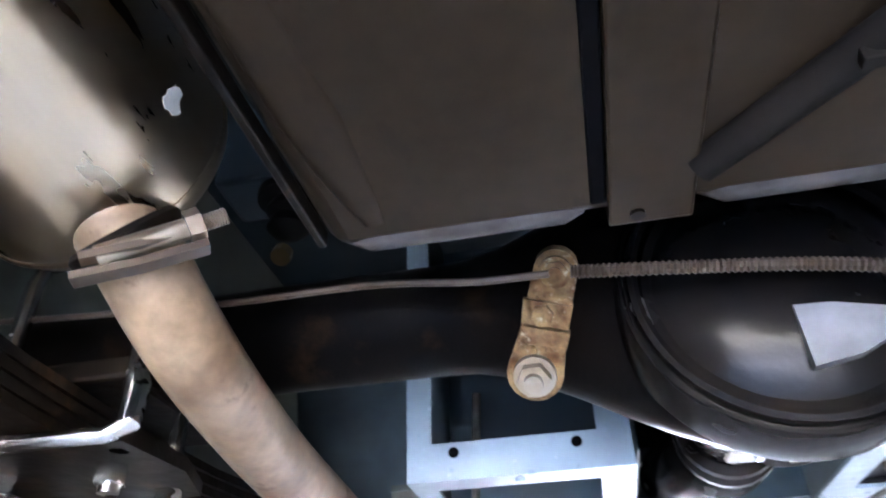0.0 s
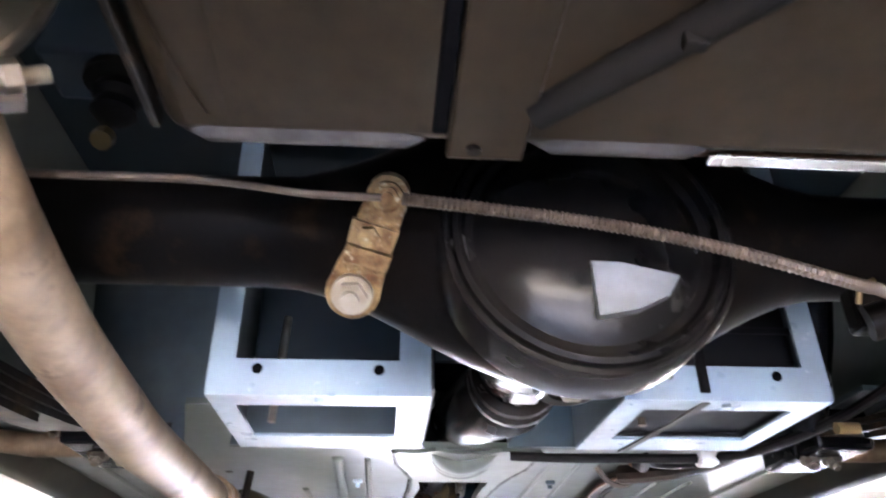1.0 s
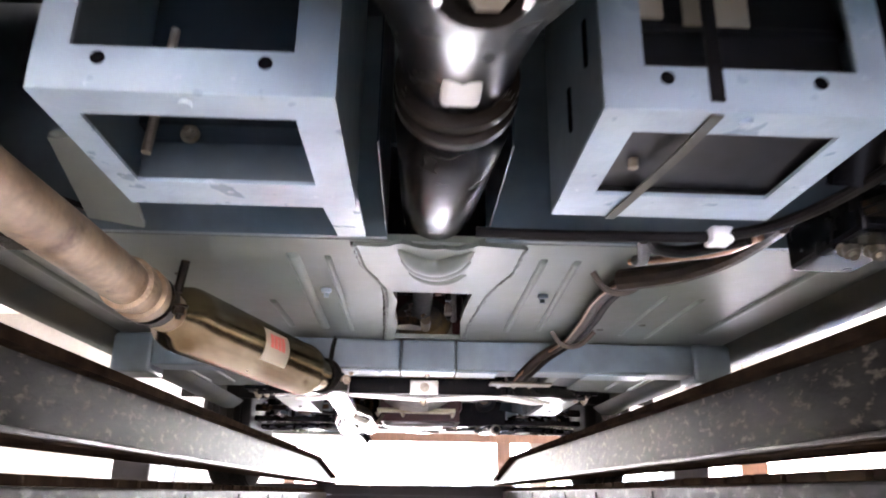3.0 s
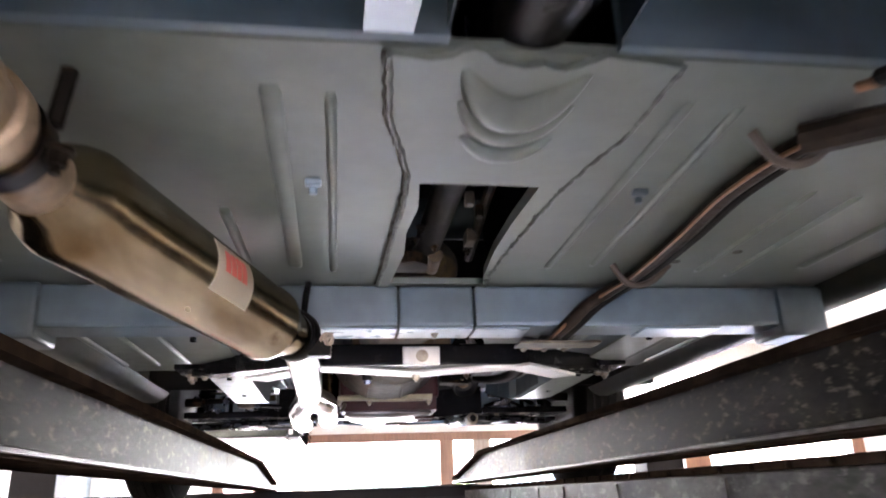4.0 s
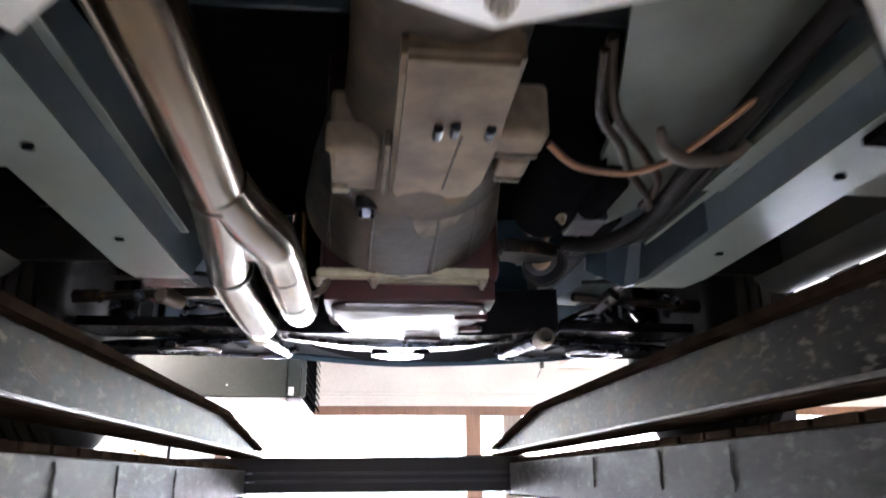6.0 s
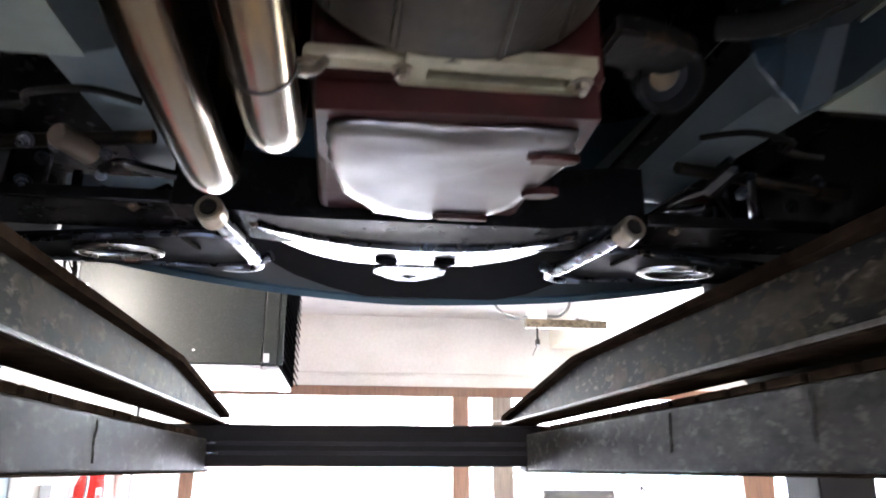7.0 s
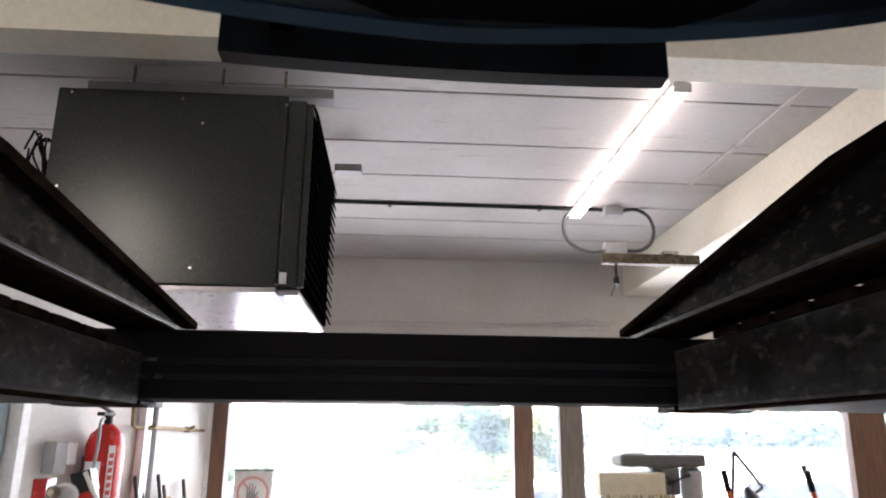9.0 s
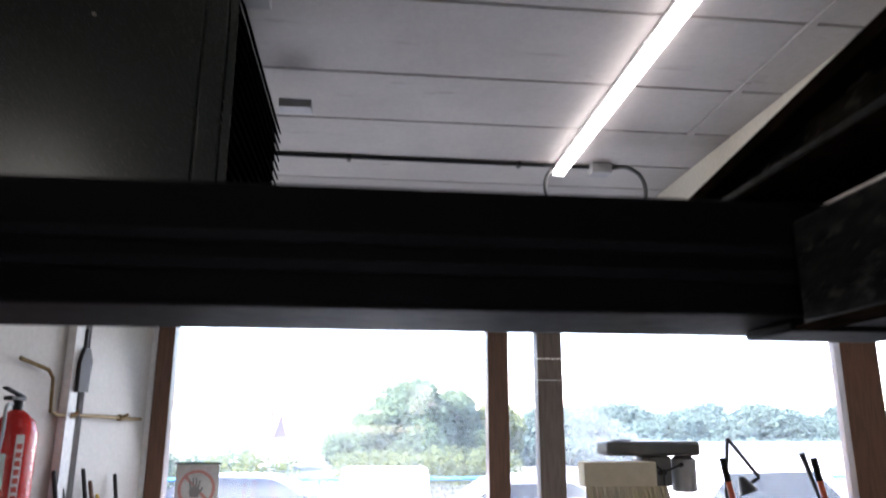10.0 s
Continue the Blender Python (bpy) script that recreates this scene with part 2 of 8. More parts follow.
M["liftrust"] = material("brown_worn_lift_edge", (0.0125, 0.0082, 0.006), 0.5, var=(0.034, 0.022, 0.015), scale=20, amount=0.7, bump=0.3, spec=0.0)
M["heater"] = material("dark_green_grey_heater_enamel", (0.022, 0.026, 0.0235), 0.27, var=(0.026, 0.030, 0.027), scale=3, amount=0.35, bump=0.02, bump_scale=300, fine=260, fine_amount=0.2, rough_var=0.02, spec=0.4)
M["heaterpanel"] = material("pale_heater_tray", (0.62, 0.58, 0.62), 0.3, metal=0.3, var=(0.5, 0.48, 0.52), scale=8)
M["wall"] = material("off_white_wall_paint", (0.60, 0.575, 0.535), 0.7, var=(0.50, 0.475, 0.43), scale=2.5, amount=0.5, bump=0.15, bump_scale=40)
M["board"] = material("white_painted_ceiling_boards", (0.44, 0.415, 0.39), 0.65, var=(0.36, 0.335, 0.31), scale=2.2, amount=0.75, bump=0.05, chips=((0.27, 0.24, 0.21), 0.64, 5, (0.5, 3, 1)))
M["creamwall"] = material("cream_wall_paint", (0.82, 0.775, 0.65), 0.65, var=(0.74, 0.69, 0.57), scale=2.5, amount=0.5, bump=0.15)
M["wood"] = material("red_brown_window_timber", (0.17, 0.082, 0.047), 0.45, var=(0.105, 0.05, 0.028), scale=9, amount=0.8, bump=0.25, stretch=(6, 6, 0.6))
M["greywood"] = material("weathered_grey_brown_timber", (0.20, 0.16, 0.13), 0.6, var=(0.12, 0.09, 0.075), scale=9, amount=0.8, bump=0.25, stretch=(6, 6, 0.6))
M["concrete"] = material("workshop_concrete_floor", (0.33, 0.32, 0.30), 0.6, var=(0.20, 0.19, 0.175), scale=1.6, amount=0.8, bump=0.3, bump_scale=25)
M["extinguisher"] = material("red_enamel", (0.55, 0.025, 0.02), 0.25, var=(0.42, 0.02, 0.018), scale=8, amount=0.4)
M["plastic"] = material("black_plastic", (0.006, 0.006, 0.007), 0.4, var=(0.011, 0.011, 0.011), scale=20, spec=0.3)
M["greyplastic"] = material("grey_plastic", (0.30, 0.30, 0.30), 0.5, var=(0.22, 0.22, 0.22), scale=20)
M["brass"] = material("tarnished_brass", (0.20, 0.135, 0.055), 0.45, metal=0.6, var=(0.12, 0.08, 0.035), scale=30)
M["machine"] = material("grey_green_machine_enamel", (0.10, 0.105, 0.10), 0.4, var=(0.06, 0.06, 0.06), scale=10, amount=0.6)
M["greenpaint"] = material("dark_green_enamel", (0.016, 0.065, 0.05), 0.35, var=(0.012, 0.045, 0.035), scale=10)
M["orange"] = material("orange_red_trolley_paint", (0.55, 0.10, 0.035), 0.4, var=(0.4, 0.08, 0.03), scale=12)
M["cloth"] = material("cream_dust_sheet", (0.60, 0.54, 0.40), 0.85, var=(0.48, 0.42, 0.30), scale=10, amount=0.6, bump=0.3)
M["yellow"] = material("yellow_handle_paint", (0.62, 0.42, 0.05), 0.45, var=(0.5, 0.33, 0.04), scale=15)
M["asphalt"] = material("yard_asphalt", (0.07, 0.07, 0.072), 0.85, var=(0.11, 0.11, 0.108), scale=0.8, amount=0.6, bump=0.3)
M["leaf"] = leaf_material("leaf_green", (0.092, 0.140, 0.080), (0.118, 0.165, 0.102))
M["leafpale"] = leaf_material("pale_hedge_leaf", (0.115, 0.148, 0.052), (0.145, 0.172, 0.078))
# Bluer leaf for the far trees; the haze of distance is in the colour.
M["leaffar"] = leaf_material("far_leaf_haze_tint", (0.090, 0.142, 0.122), (0.105, 0.156, 0.134))
M["bark"] = material("tree_bark", (0.10, 0.075, 0.055), 0.85, var=(0.06, 0.045, 0.035), scale=5)
M["carwhite"] = material("white_car_paint", (0.80, 0.80, 0.80), 0.25, var=(0.72, 0.72, 0.72), scale=3, coat=0.6)
M["cardark"] = material("dark_blue_car_paint", (0.035, 0.045, 0.07), 0.25, var=(0.03, 0.035, 0.05), scale=3, coat=0.6)
M["carsilver"] = material("silver_car_paint", (0.52, 0.54, 0.56), 0.28, metal=0.5, var=(0.45, 0.46, 0.48), scale=3, coat=0.6)
M["carglass"] = material("dark_car_glass", (0.02, 0.025, 0.03), 0.08, var=(0.03, 0.035, 0.04), scale=2)
M["blue_rail"] = material("blue_rail_paint", (0.04, 0.19, 0.42), 0.4, var=(0.03, 0.13, 0.30), scale=6)
M["brick"] = material("distant_brick", (0.19, 0.15, 0.13), 0.8, var=(0.15, 0.12, 0.10), scale=3)
M["tile"] = material("distant_roof_tile", (0.21, 0.125, 0.105), 0.8, var=(0.17, 0.105, 0.09), scale=4)
M["door"] = material("pale_blue_white_door_paint", (0.40, 0.50, 0.57), 0.35, var=(0.34, 0.42, 0.48), scale=3, amount=0.5)
M["bellblack"] = material("oil_blackened_casting", (0.016, 0.0135, 0.011), 0.42, var=(0.070, 0.054, 0.038), scale=8, amount=0.9, bump=0.7, bump_scale=45, spec=0.16, fine=70, fine_amount=0.6, chips=((0.11, 0.080, 0.045), 0.62, 16, (1, 1, 1)))
M["flangepale"] = material("pale_yellow_alloy", (0.30, 0.265, 0.175), 0.45, metal=0.2, var=(0.16, 0.135, 0.085), scale=40, amount=0.9, bump=0.4, bump_scale=90, fine_amount=0.5, spec=0.3)
M["gearpale"] = material("pale_cast_aluminium", (0.15, 0.122, 0.082), 0.5, metal=0.2, var=(0.045, 0.036, 0.025), scale=45, amount=1.0, bump=0.5, bump_scale=80, fine_amount=0.5, spec=0.2)
M["coverpatch"] = material("grey_white_patch", (0.20, 0.21, 0.225), 0.34, var=(0.09, 0.095, 0.10), scale=30, amount=0.9, bump=0.2)
M["wornsteel"] = material("worn_blue_grey_steel", (0.13, 0.145, 0.175), 0.28, metal=0.9, var=(0.040, 0.043, 0.052), scale=14, amount=1.0, bump=0.5, bump_scale=30, fine_amount=0.5)
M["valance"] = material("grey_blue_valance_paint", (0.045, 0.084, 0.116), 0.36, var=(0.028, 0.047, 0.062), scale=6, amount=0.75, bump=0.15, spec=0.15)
M["tealblack"] = material("black_teal", (0.0036, 0.0042, 0.0056), 0.5, var=(0.0026, 0.003, 0.0042), scale=8, amount=0.6, bump=0.1, spec=0.03)
M["sill"] = material("grimy_sill_underside", (0.060, 0.068, 0.062), 0.5, var=(0.10, 0.088, 0.060), scale=7, amount=0.8, bump=0.3, bump_scale=40, spec=0.12)
M["gloss"] = material("glossy_black_enamel", (0.0060, 0.0060, 0.0068), 0.14, var=(0.012, 0.010, 0.009), scale=30, amount=0.6, bump=0.15, bump_scale=50)
M["tube"] = glow("lit_fluorescent_tube", (1.0, 0.98, 0.95), 0.7)
M["pane"] = glass("clear_window_glass")
# Flat black; in holes and hollows it puts their shade into the colour.
M["black_hole"] = material("flat_black_shade_and_parts", (0.004, 0.004, 0.0045), 0.9, var=(0.006, 0.006, 0.006), scale=20, spec=0.0)


# ---- mesh helpers
def B():
    return bmesh.new()


def finish(bm, name, mat, angle=35):
    bmesh.ops.recalc_face_normals(bm, faces=bm.faces)
    me = bpy.data.meshes.new(name)
    flat = bm.faces.layers.int.get("flat")
    smooth = [not f[flat] for f in bm.faces] if flat else [True] * len(bm.faces)
    bm.to_mesh(me)
    bm.free()
    me.materials.append(M[mat] if isinstance(mat, str) else mat)
    me.set_sharp_from_angle(angle=radians(angle))
    me.polygons.foreach_set("use_smooth", smooth)
    return me


def part(name, bm, mat, parent, label="", angle=35):
    ob = new(name, finish(bm, name, mat, angle))
    if parent is not None:
        ob.parent = parent
        ob.matrix_parent_inverse = parent.matrix_world.inverted()
    return tagged(ob, label)


def thing(name, label, category, at=(0, 0, 0), group="", kind=""):
    ob = new(name)
    ob.empty_display_size = 0.05
    ob.location = at
    ob.matrix_world = Matrix.Translation(at)
    return tagged(ob, label, category, group, kind)


def solid(name, bm, mat, label, category, group="", kind="", angle=35):
    return tagged(new(name, finish(bm, name, mat, angle)), label, category, group, kind)


def box(bm, lo, hi, bevel=0.0, m=None, seg=2):
    flat = bm.faces.layers.int.get("flat") or bm.faces.layers.int.new("flat")
    old = set(bm.faces)
    lo, hi = Vector(lo), Vector(hi)
    c, s = (lo + hi) / 2, hi - lo
    mat = Matrix.Translation(c) @ Matrix.Diagonal((*[max(abs(v), 1e-5) for v in s], 1))
    vs = bmesh.ops.create_cube(bm, size=1.0, matrix=(m @ mat) if m else mat)["verts"]
    if bevel:
        es = list({e for v in vs for e in v.link_edges})
        bmesh.ops.bevel(bm, geom=es, offset=bevel, segments=seg, affect="EDGES", profile=0.5)
        # the six broad sides stay flat, only the rounded edges are smooth
        for f in sorted((f for f in bm.faces if f not in old), key=lambda f: -f.calc_area())[:6]:
            f[flat] = 1


def frame_of(d):
    d = Vector(d).normalized()
    up = Vector((0, 0, 1)) if abs(d.z) < 0.9 else Vector((0, 1, 0))
    a = d.cross(up).normalized()
    return a, a.cross(d).normalized(), d


def tube(bm, pts, r, seg=12, caps=True, steps=0):
    """A round bar along points; r is one radius or one for each point; steps > 0 rounds the way."""
    pts = [Vector(p) for p in pts]
    rs = list(r) if isinstance(r, (list, tuple)) else [r] * len(pts)
    if steps:
        q, qr = [], []
        for i in range(len(pts) - 1):
            p0, p1, p2, p3 = pts[max(i - 1, 0)], pts[i], pts[i + 1], pts[min(i + 2, len(pts) - 1)]
            for k in range(steps):
                t = k / steps
                q.append(0.5 * ((2 * p1) + (p2 - p0) * t + (2 * p0 - 5 * p1 + 4 * p2 - p3) * t * t + (3 * p1 - p0 - 3 * p2 + p3) * t ** 3))
                qr.append(rs[i] * (1 - t) + rs[i + 1] * t)
        pts, rs = q + [pts[-1]], qr + [rs[-1]]
    rings, a = [], None
    for i, p in enumerate(pts):
        d = (pts[min(i + 1, len(pts) - 1)] - pts[max(i - 1, 0)]).normalized()
        if a is None:
            a, _, _ = frame_of(d)
        a = (a - d * a.dot(d)).normalized()
        b = d.cross(a)
        rings.append([bm.verts.new(p + (a * math.cos(2 * math.pi * k / seg) + b * math.sin(2 * math.pi * k / seg)) * rs[i]) for k in range(seg)])
    for u, v in zip(rings, rings[1:]):
        for k in range(seg):
            bm.faces.new((u[k], u[(k + 1) % seg], v[(k + 1) % seg], v[k]))
    if caps:
        bm.faces.new(rings[0][::-1])
        bm.faces.new(rings[-1])


def lathe(bm, c, axis, prof, seg=32, squash=1.0, close=False):
    """Turns (along, radius) pairs round axis through c. squash flattens the second cross axis."""
    a, b, d = frame_of(axis)
    c = Vector(c)
    rings = []
    for h, r in prof:
        rings.append([bm.verts.new(c + d * h + (a * math.cos(2 * math.pi * k / seg) + b * squash * math.sin(2 * math.pi * k / seg)) * max(r, 1e-4)) for k in range(seg)])
    pairs = list(zip(rings, rings[1:])) + ([(rings[-1], rings[0])] if close else [])
    for u, v in pairs:
        for k in range(seg):
            bm.faces.new((u[k], u[(k + 1) % seg], v[(k + 1) % seg], v[k]))
    if not close:
        bm.faces.new(rings[0][::-1])
        bm.faces.new(rings[-1])


def prism(bm, poly, lo, hi, m=None):
    """A polygon in x, y raised from lo to hi in z, and then placed by m."""
    m = m or Matrix.Identity(4)
    u = [bm.verts.new(m @ Vector((x, y, lo))) for x, y in poly]
    v = [bm.verts.new(m @ Vector((x, y, hi))) for x, y in poly]
    n = len(poly)
    bm.faces.new(u[::-1])
    bm.faces.new(v)
    for k in range(n):
        bm.faces.new((u[k], u[(k + 1) % n], v[(k + 1) % n], v[k]))


def holed(bm, outer, inner, lo, hi, m=None):
    """A plate with one hole; both outlines have the same number of points, in the same order."""
    m = m or Matrix.Identity(4)
    n = len(outer)
    g = [[bm.verts.new(m @ Vector((x, y, z))) for x, y in poly] for poly in (outer, inner) for z in (lo, hi)]
    for k in range(n):
        j = (k + 1) % n
        bm.faces.new((g[0][k], g[0][j], g[2][j], g[2][k]))
        bm.faces.new((g[1][k], g[3][k], g[3][j], g[1][j]))
        bm.faces.new((g[0][k], g[1][k], g[1][j], g[0][j]))
        bm.faces.new((g[2][k], g[2][j], g[3][j], g[3][k]))


def rect(x0, y0, x1, y1):
    return [(x0, y0), (x1, y0), (x1, y1), (x0, y1)]


def sweep(bm, path, section):
    """A closed section (list of (u, v)) swept along path; u is across, v is up."""
    path = [Vector(p) for p in path]
    rings = []
    for i, p in enumerate(path):
        d = (path[min(i + 1, len(path) - 1)] - path[max(i - 1, 0)]).normalized()
        side = d.cross(Vector((0, 0, 1))).normalized()
        up = side.cross(d)
        rings.append([bm.verts.new(p + side * u + up * v) for u, v in section])
    n = len(section)
    for a, b in zip(rings, rings[1:]):
        for k in range(n):
            bm.faces.new((a[k], a[(k + 1) % n], b[(k + 1) % n], b[k]))
    bm.faces.new(rings[0][::-1])
    bm.faces.new(rings[-1])


def hexbolt(bm, p, axis, r, h, washer=True):
    a, b, d = frame_of(axis)
    p = Vector(p)
    if washer:
        tube(bm, [p, p + d * h * 0.25], r * 1.45, 18)
    tube(bm, [p + d * h * 0.2, p + d * h], r, 6)
    tube(bm, [p + d * h * 0.9, p + d * h * 1.5], r * 0.5, 12)


# ================= the car =================
car = thing("classic_car", "grey-blue classic saloon car raised on a lift, underside showing", "car", (0, 1.6, 1.95))


def floor_pan():
    # sheet with a rough cut-out over the gear linkage
    hole = [(-0.053, 1.172), (0.0, 1.172), (0.056, 1.174), (0.052, 1.27), (0.052, 1.36), (0.058, 1.45), (0.067, 1.502), (0.0, 1.502), (-0.060, 1.502), (-0.056, 1.44), (-0.051, 1.37), (-0.0545, 1.30), (-0.049, 1.23)]
    rim = [(-0.62, 0.978), (0.0, 0.978), (0.62, 0.978), (0.62, 1.27), (0.62, 1.36), (0.62, 1.45), (0.62, 1.515), (0.0, 1.515), (-0.62, 1.515), (-0.62, 1.44), (-0.62, 1.37), (-0.62, 1.30), (-0.62, 1.23)]
    bm = B()
    holed(bm, rim, hole, 1.945, 1.953)
    fp = part("floor_pan", bm, "floorpan", car, "grey painted floor pan with pressed ribs and a cut-out")
    for xa, xb, y0, y1, w in ((-0.169, -0.174, 1.03, 1.437, 0.0085), (-0.128, -0.130, 1.037, 1.451, 0.0045), (0.131, 0.134, 1.03, 1.432, 0.0055), (0.172, 0.188, 1.033, 1.42, 0.0055),
                              (-0.231, -0.229, 1.25, 1.431, 0.006), (-0.40, -0.40, 1.02, 1.44, 0.008), (0.384, 0.387, 1.19, 1.46, 0.006), (-0.50, -0.50, 1.02, 1.42, 0.007), (0.47, 0.47, 1.02, 1.42, 0.007), (0.33, 0.335, 1.18, 1.44, 0.0045)):
        bm = B()
        sec = [(-w * math.cos(a), 0.0012 - 0.0050 * math.sin(a)) for a in np.linspace(0, math.pi, 9)]
        pts = [(xa, y0, 1.9475), (xa, y0 + 0.012, 1.945), (xb, y1 - 0.012, 1.945), (xb, y1, 1.9475)]
        sweep(bm, pts, sec)
        part("rib", bm, "floorpan", fp, angle=100)
    for x, y in ((-0.145, 1.184), (0.156, 1.189)):
        bm = B()
        box(bm, (x - 0.0072, y - 0.0065, 1.939), (x + 0.0072, y + 0.0032, 1.9455), 0.002)
        tube(bm, [(x, y + 0.003, 1.942), (x, y + 0.003, 1.9335)], 0.0036, 6)
        part("bolt", bm, "boxpaint" if x < 0 else "bluepaint", fp)
    for x, y in ((-0.33, 1.13), (0.29, 1.40), (0.35, 1.36)):
        bm = B()
        lathe(bm, (x, y, 1.9452), (0, 0, -1), [(0, 0.006), (0.0012, 0.0055), (0.002, 0.002)], 14)
        part("grommet", bm, "sill", fp)
    # plate let in over the tunnel, welded along two uneven seams
    seam_l = [(-0.091, 0.981), (-0.088, 1.03), (-0.086, 1.061), (-0.073, 1.114), (-0.064, 1.156), (-0.063, 1.22), (-0.066, 1.30), (-0.070, 1.42), (-0.074, 1.503)]
    seam_r = [(0.101, 0.980), (0.100, 1.03), (0.099, 1.073), (0.088, 1.12), (0.079, 1.172), (0.074, 1.23), (0.071, 1.285), (0.066, 1.37), (0.064, 1.445), (0.070, 1.503)]
    scallop = [(-0.066, 0.985), (-0.052, 0.981), (-0.046, 0.974), (-0.039, 0.971), (-0.031, 0.975), (-0.022, 0.984), (-0.003, 0.989), (0.008, 0.985), (0.016, 0.989), (0.024, 0.99), (0.034, 0.984), (0.040, 0.979), (0.047, 0.972), (0.075, 0.976)]
    bm = B()
    prism(bm, [seam_l[0]] + scallop + seam_r[:5] + [(0.056, 1.174), (0.0, 1.172), (-0.053, 1.172)] + seam_l[4:0:-1], 1.9395, 1.9446)
    tp = part("tunnel_plate", bm, "floorpan", fp, "welded grey plate with a scalloped edge")
    bm = B()
    prism(bm, seam_l[4:] + [(-0.060, 1.5035), (-0.055, 1.44), (-0.050, 1.37), (-0.0535, 1.30), (-0.048, 1.23), (-0.053, 1.1725)], 1.9400, 1.9446)
    part("tunnel_flange", bm, "floorpan", fp, "rough welded sheet-metal edge of the tunnel")
    bm = B()
    prism(bm, [(0.056, 1.1745), (0.0515, 1.27), (0.0515, 1.36), (0.0575, 1.45), (0.066, 1.5035)] + seam_r[:3:-1], 1.9400, 1.9446)
    part("tunnel_flange", bm, "floorpan", fp, "rough welded sheet-metal edge of the tunnel")
    rng = random.Random(9)
    for way in (seam_l, seam_r):
        pts = []
        for a, b in zip(way, way[1:]):
            n = max(2, int(math.dist(a, b) / 0.006))
            for k in range(n):
                t = k / n
                pts.append((a[0] + (b[0] - a[0]) * t + rng.uniform(-0.0009, 0.0009), a[1] + (b[1] - a[1]) * t, 1.9404 + rng.uniform(-0.0004, 0.0004)))
        bm = B()
        tube(bm, pts, [rng.uniform(0.0021, 0.0031) for p in pts], 9)
        part("weld_bead", bm, "weldgrey", fp, "ragged painted weld bead")
        bm = B()
        tube(bm, [(x - 0.0032, y, 1.9418) for x, y, z in pts], [rng.uniform(0.0010, 0.0024) for p in pts], 7)
        part("seam_gap", bm, "weld", fp, "dark open edge of the seam")
    # three crescent bulges ahead of the propeller shaft
    for x0, x1, ye, ym, r in ((-0.042, 0.042, 0.992, 1.043, 0.015), (-0.039, 0.042, 1.032, 1.071, 0.012), (-0.030, 0.040, 1.082, 1.106, 0.009)):
        bm = B()
        xm, hw = (x0 + x1) / 2, (x1 - x0) / 2
        us = np.linspace(-1, 1, 19)
        tube(bm, [(xm + hw * u, ye + (ym - ye) * (1 - u * u), 1.9412) for u in us], [0.003 + r * (1 - abs(u) ** 2.4) for u in us], 14)
        for v in bm.verts:
            v.co.z = 1.9412 + (v.co.z - 1.9412) * 0.95
        part("tunnel_ridge", bm, "floorpan", tp)
    # tunnel with the gear linkage inside it, both coloured dark for the shade there
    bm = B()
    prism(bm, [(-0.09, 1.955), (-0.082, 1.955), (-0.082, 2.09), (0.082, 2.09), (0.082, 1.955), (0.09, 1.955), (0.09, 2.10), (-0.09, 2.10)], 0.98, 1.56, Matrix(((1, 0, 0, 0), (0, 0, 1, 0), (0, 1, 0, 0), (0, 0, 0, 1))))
    part("tunnel", bm, "black_hole", fp, "transmission tunnel coloured black inside")
    bm = B()
    tube(bm, [(-0.006, 1.10, 1.992), (-0.012, 1.52, 1.985)], 0.017, 16)
    part("propeller_shaft_front", bm, "rubber", fp)
    bm = B()
    tube(bm, [(0.035, 1.16, 2.0), (0.037, 1.33, 1.985), (0.048, 1.5, 1.98)], 0.006, 8)
    lk = part("linkage", bm, "axle", fp, "gear linkage darkened for the tunnel's shade")
    bm = B()
    tube(bm, [(0.047, 1.12, 1.99), (0.046, 1.22, 1.982)], 0.0035, 8)
    part("linkage_rod", bm, "cable", lk)
    for x, y, sx, sy, mt_ in ((0.046, 1.225, 0.009, 0.007, "brass"), (0.013, 1.290, 0.005, 0.005, "cable"), (0.030, 1.325, 0.005, 0.005, "axle"), (0.034, 1.41, 0.006, 0.014, "gearbox")):
        bm = B()
        box(bm, (x - sx, y - sy, 1.968), (x + sx, y + sy, 1.984), 0.002)
        part("linkage_block", bm, mt_, lk)
    for p in ((-0.034, 1.405, 1.972), (-0.008, 1.425, 1.972), (-0.030, 1.37, 1.975), (0.036, 1.44, 1.972)):
        bm = B()
        hexbolt(bm, p, (0, 0, -1), 0.0042, 0.006)
        part("linkage_bolt", bm, "axle", lk)
    bm = B()
    prism(bm, [(-0.052, 1.455), (-0.030, 1.448), (-0.012, 1.462), (-0.010, 1.499), (-0.054, 1.499)], 1.958, 1.972)
    part("gearbox_tail", bm, "axle", fp)
    bm = B()
    tube(bm, [(-0.003, 1.455, 1.968), (-0.003, 1.498, 1.964)], 0.009, 12)
    part("tail_boss", bm, "gearbox", fp)


floor_pan()


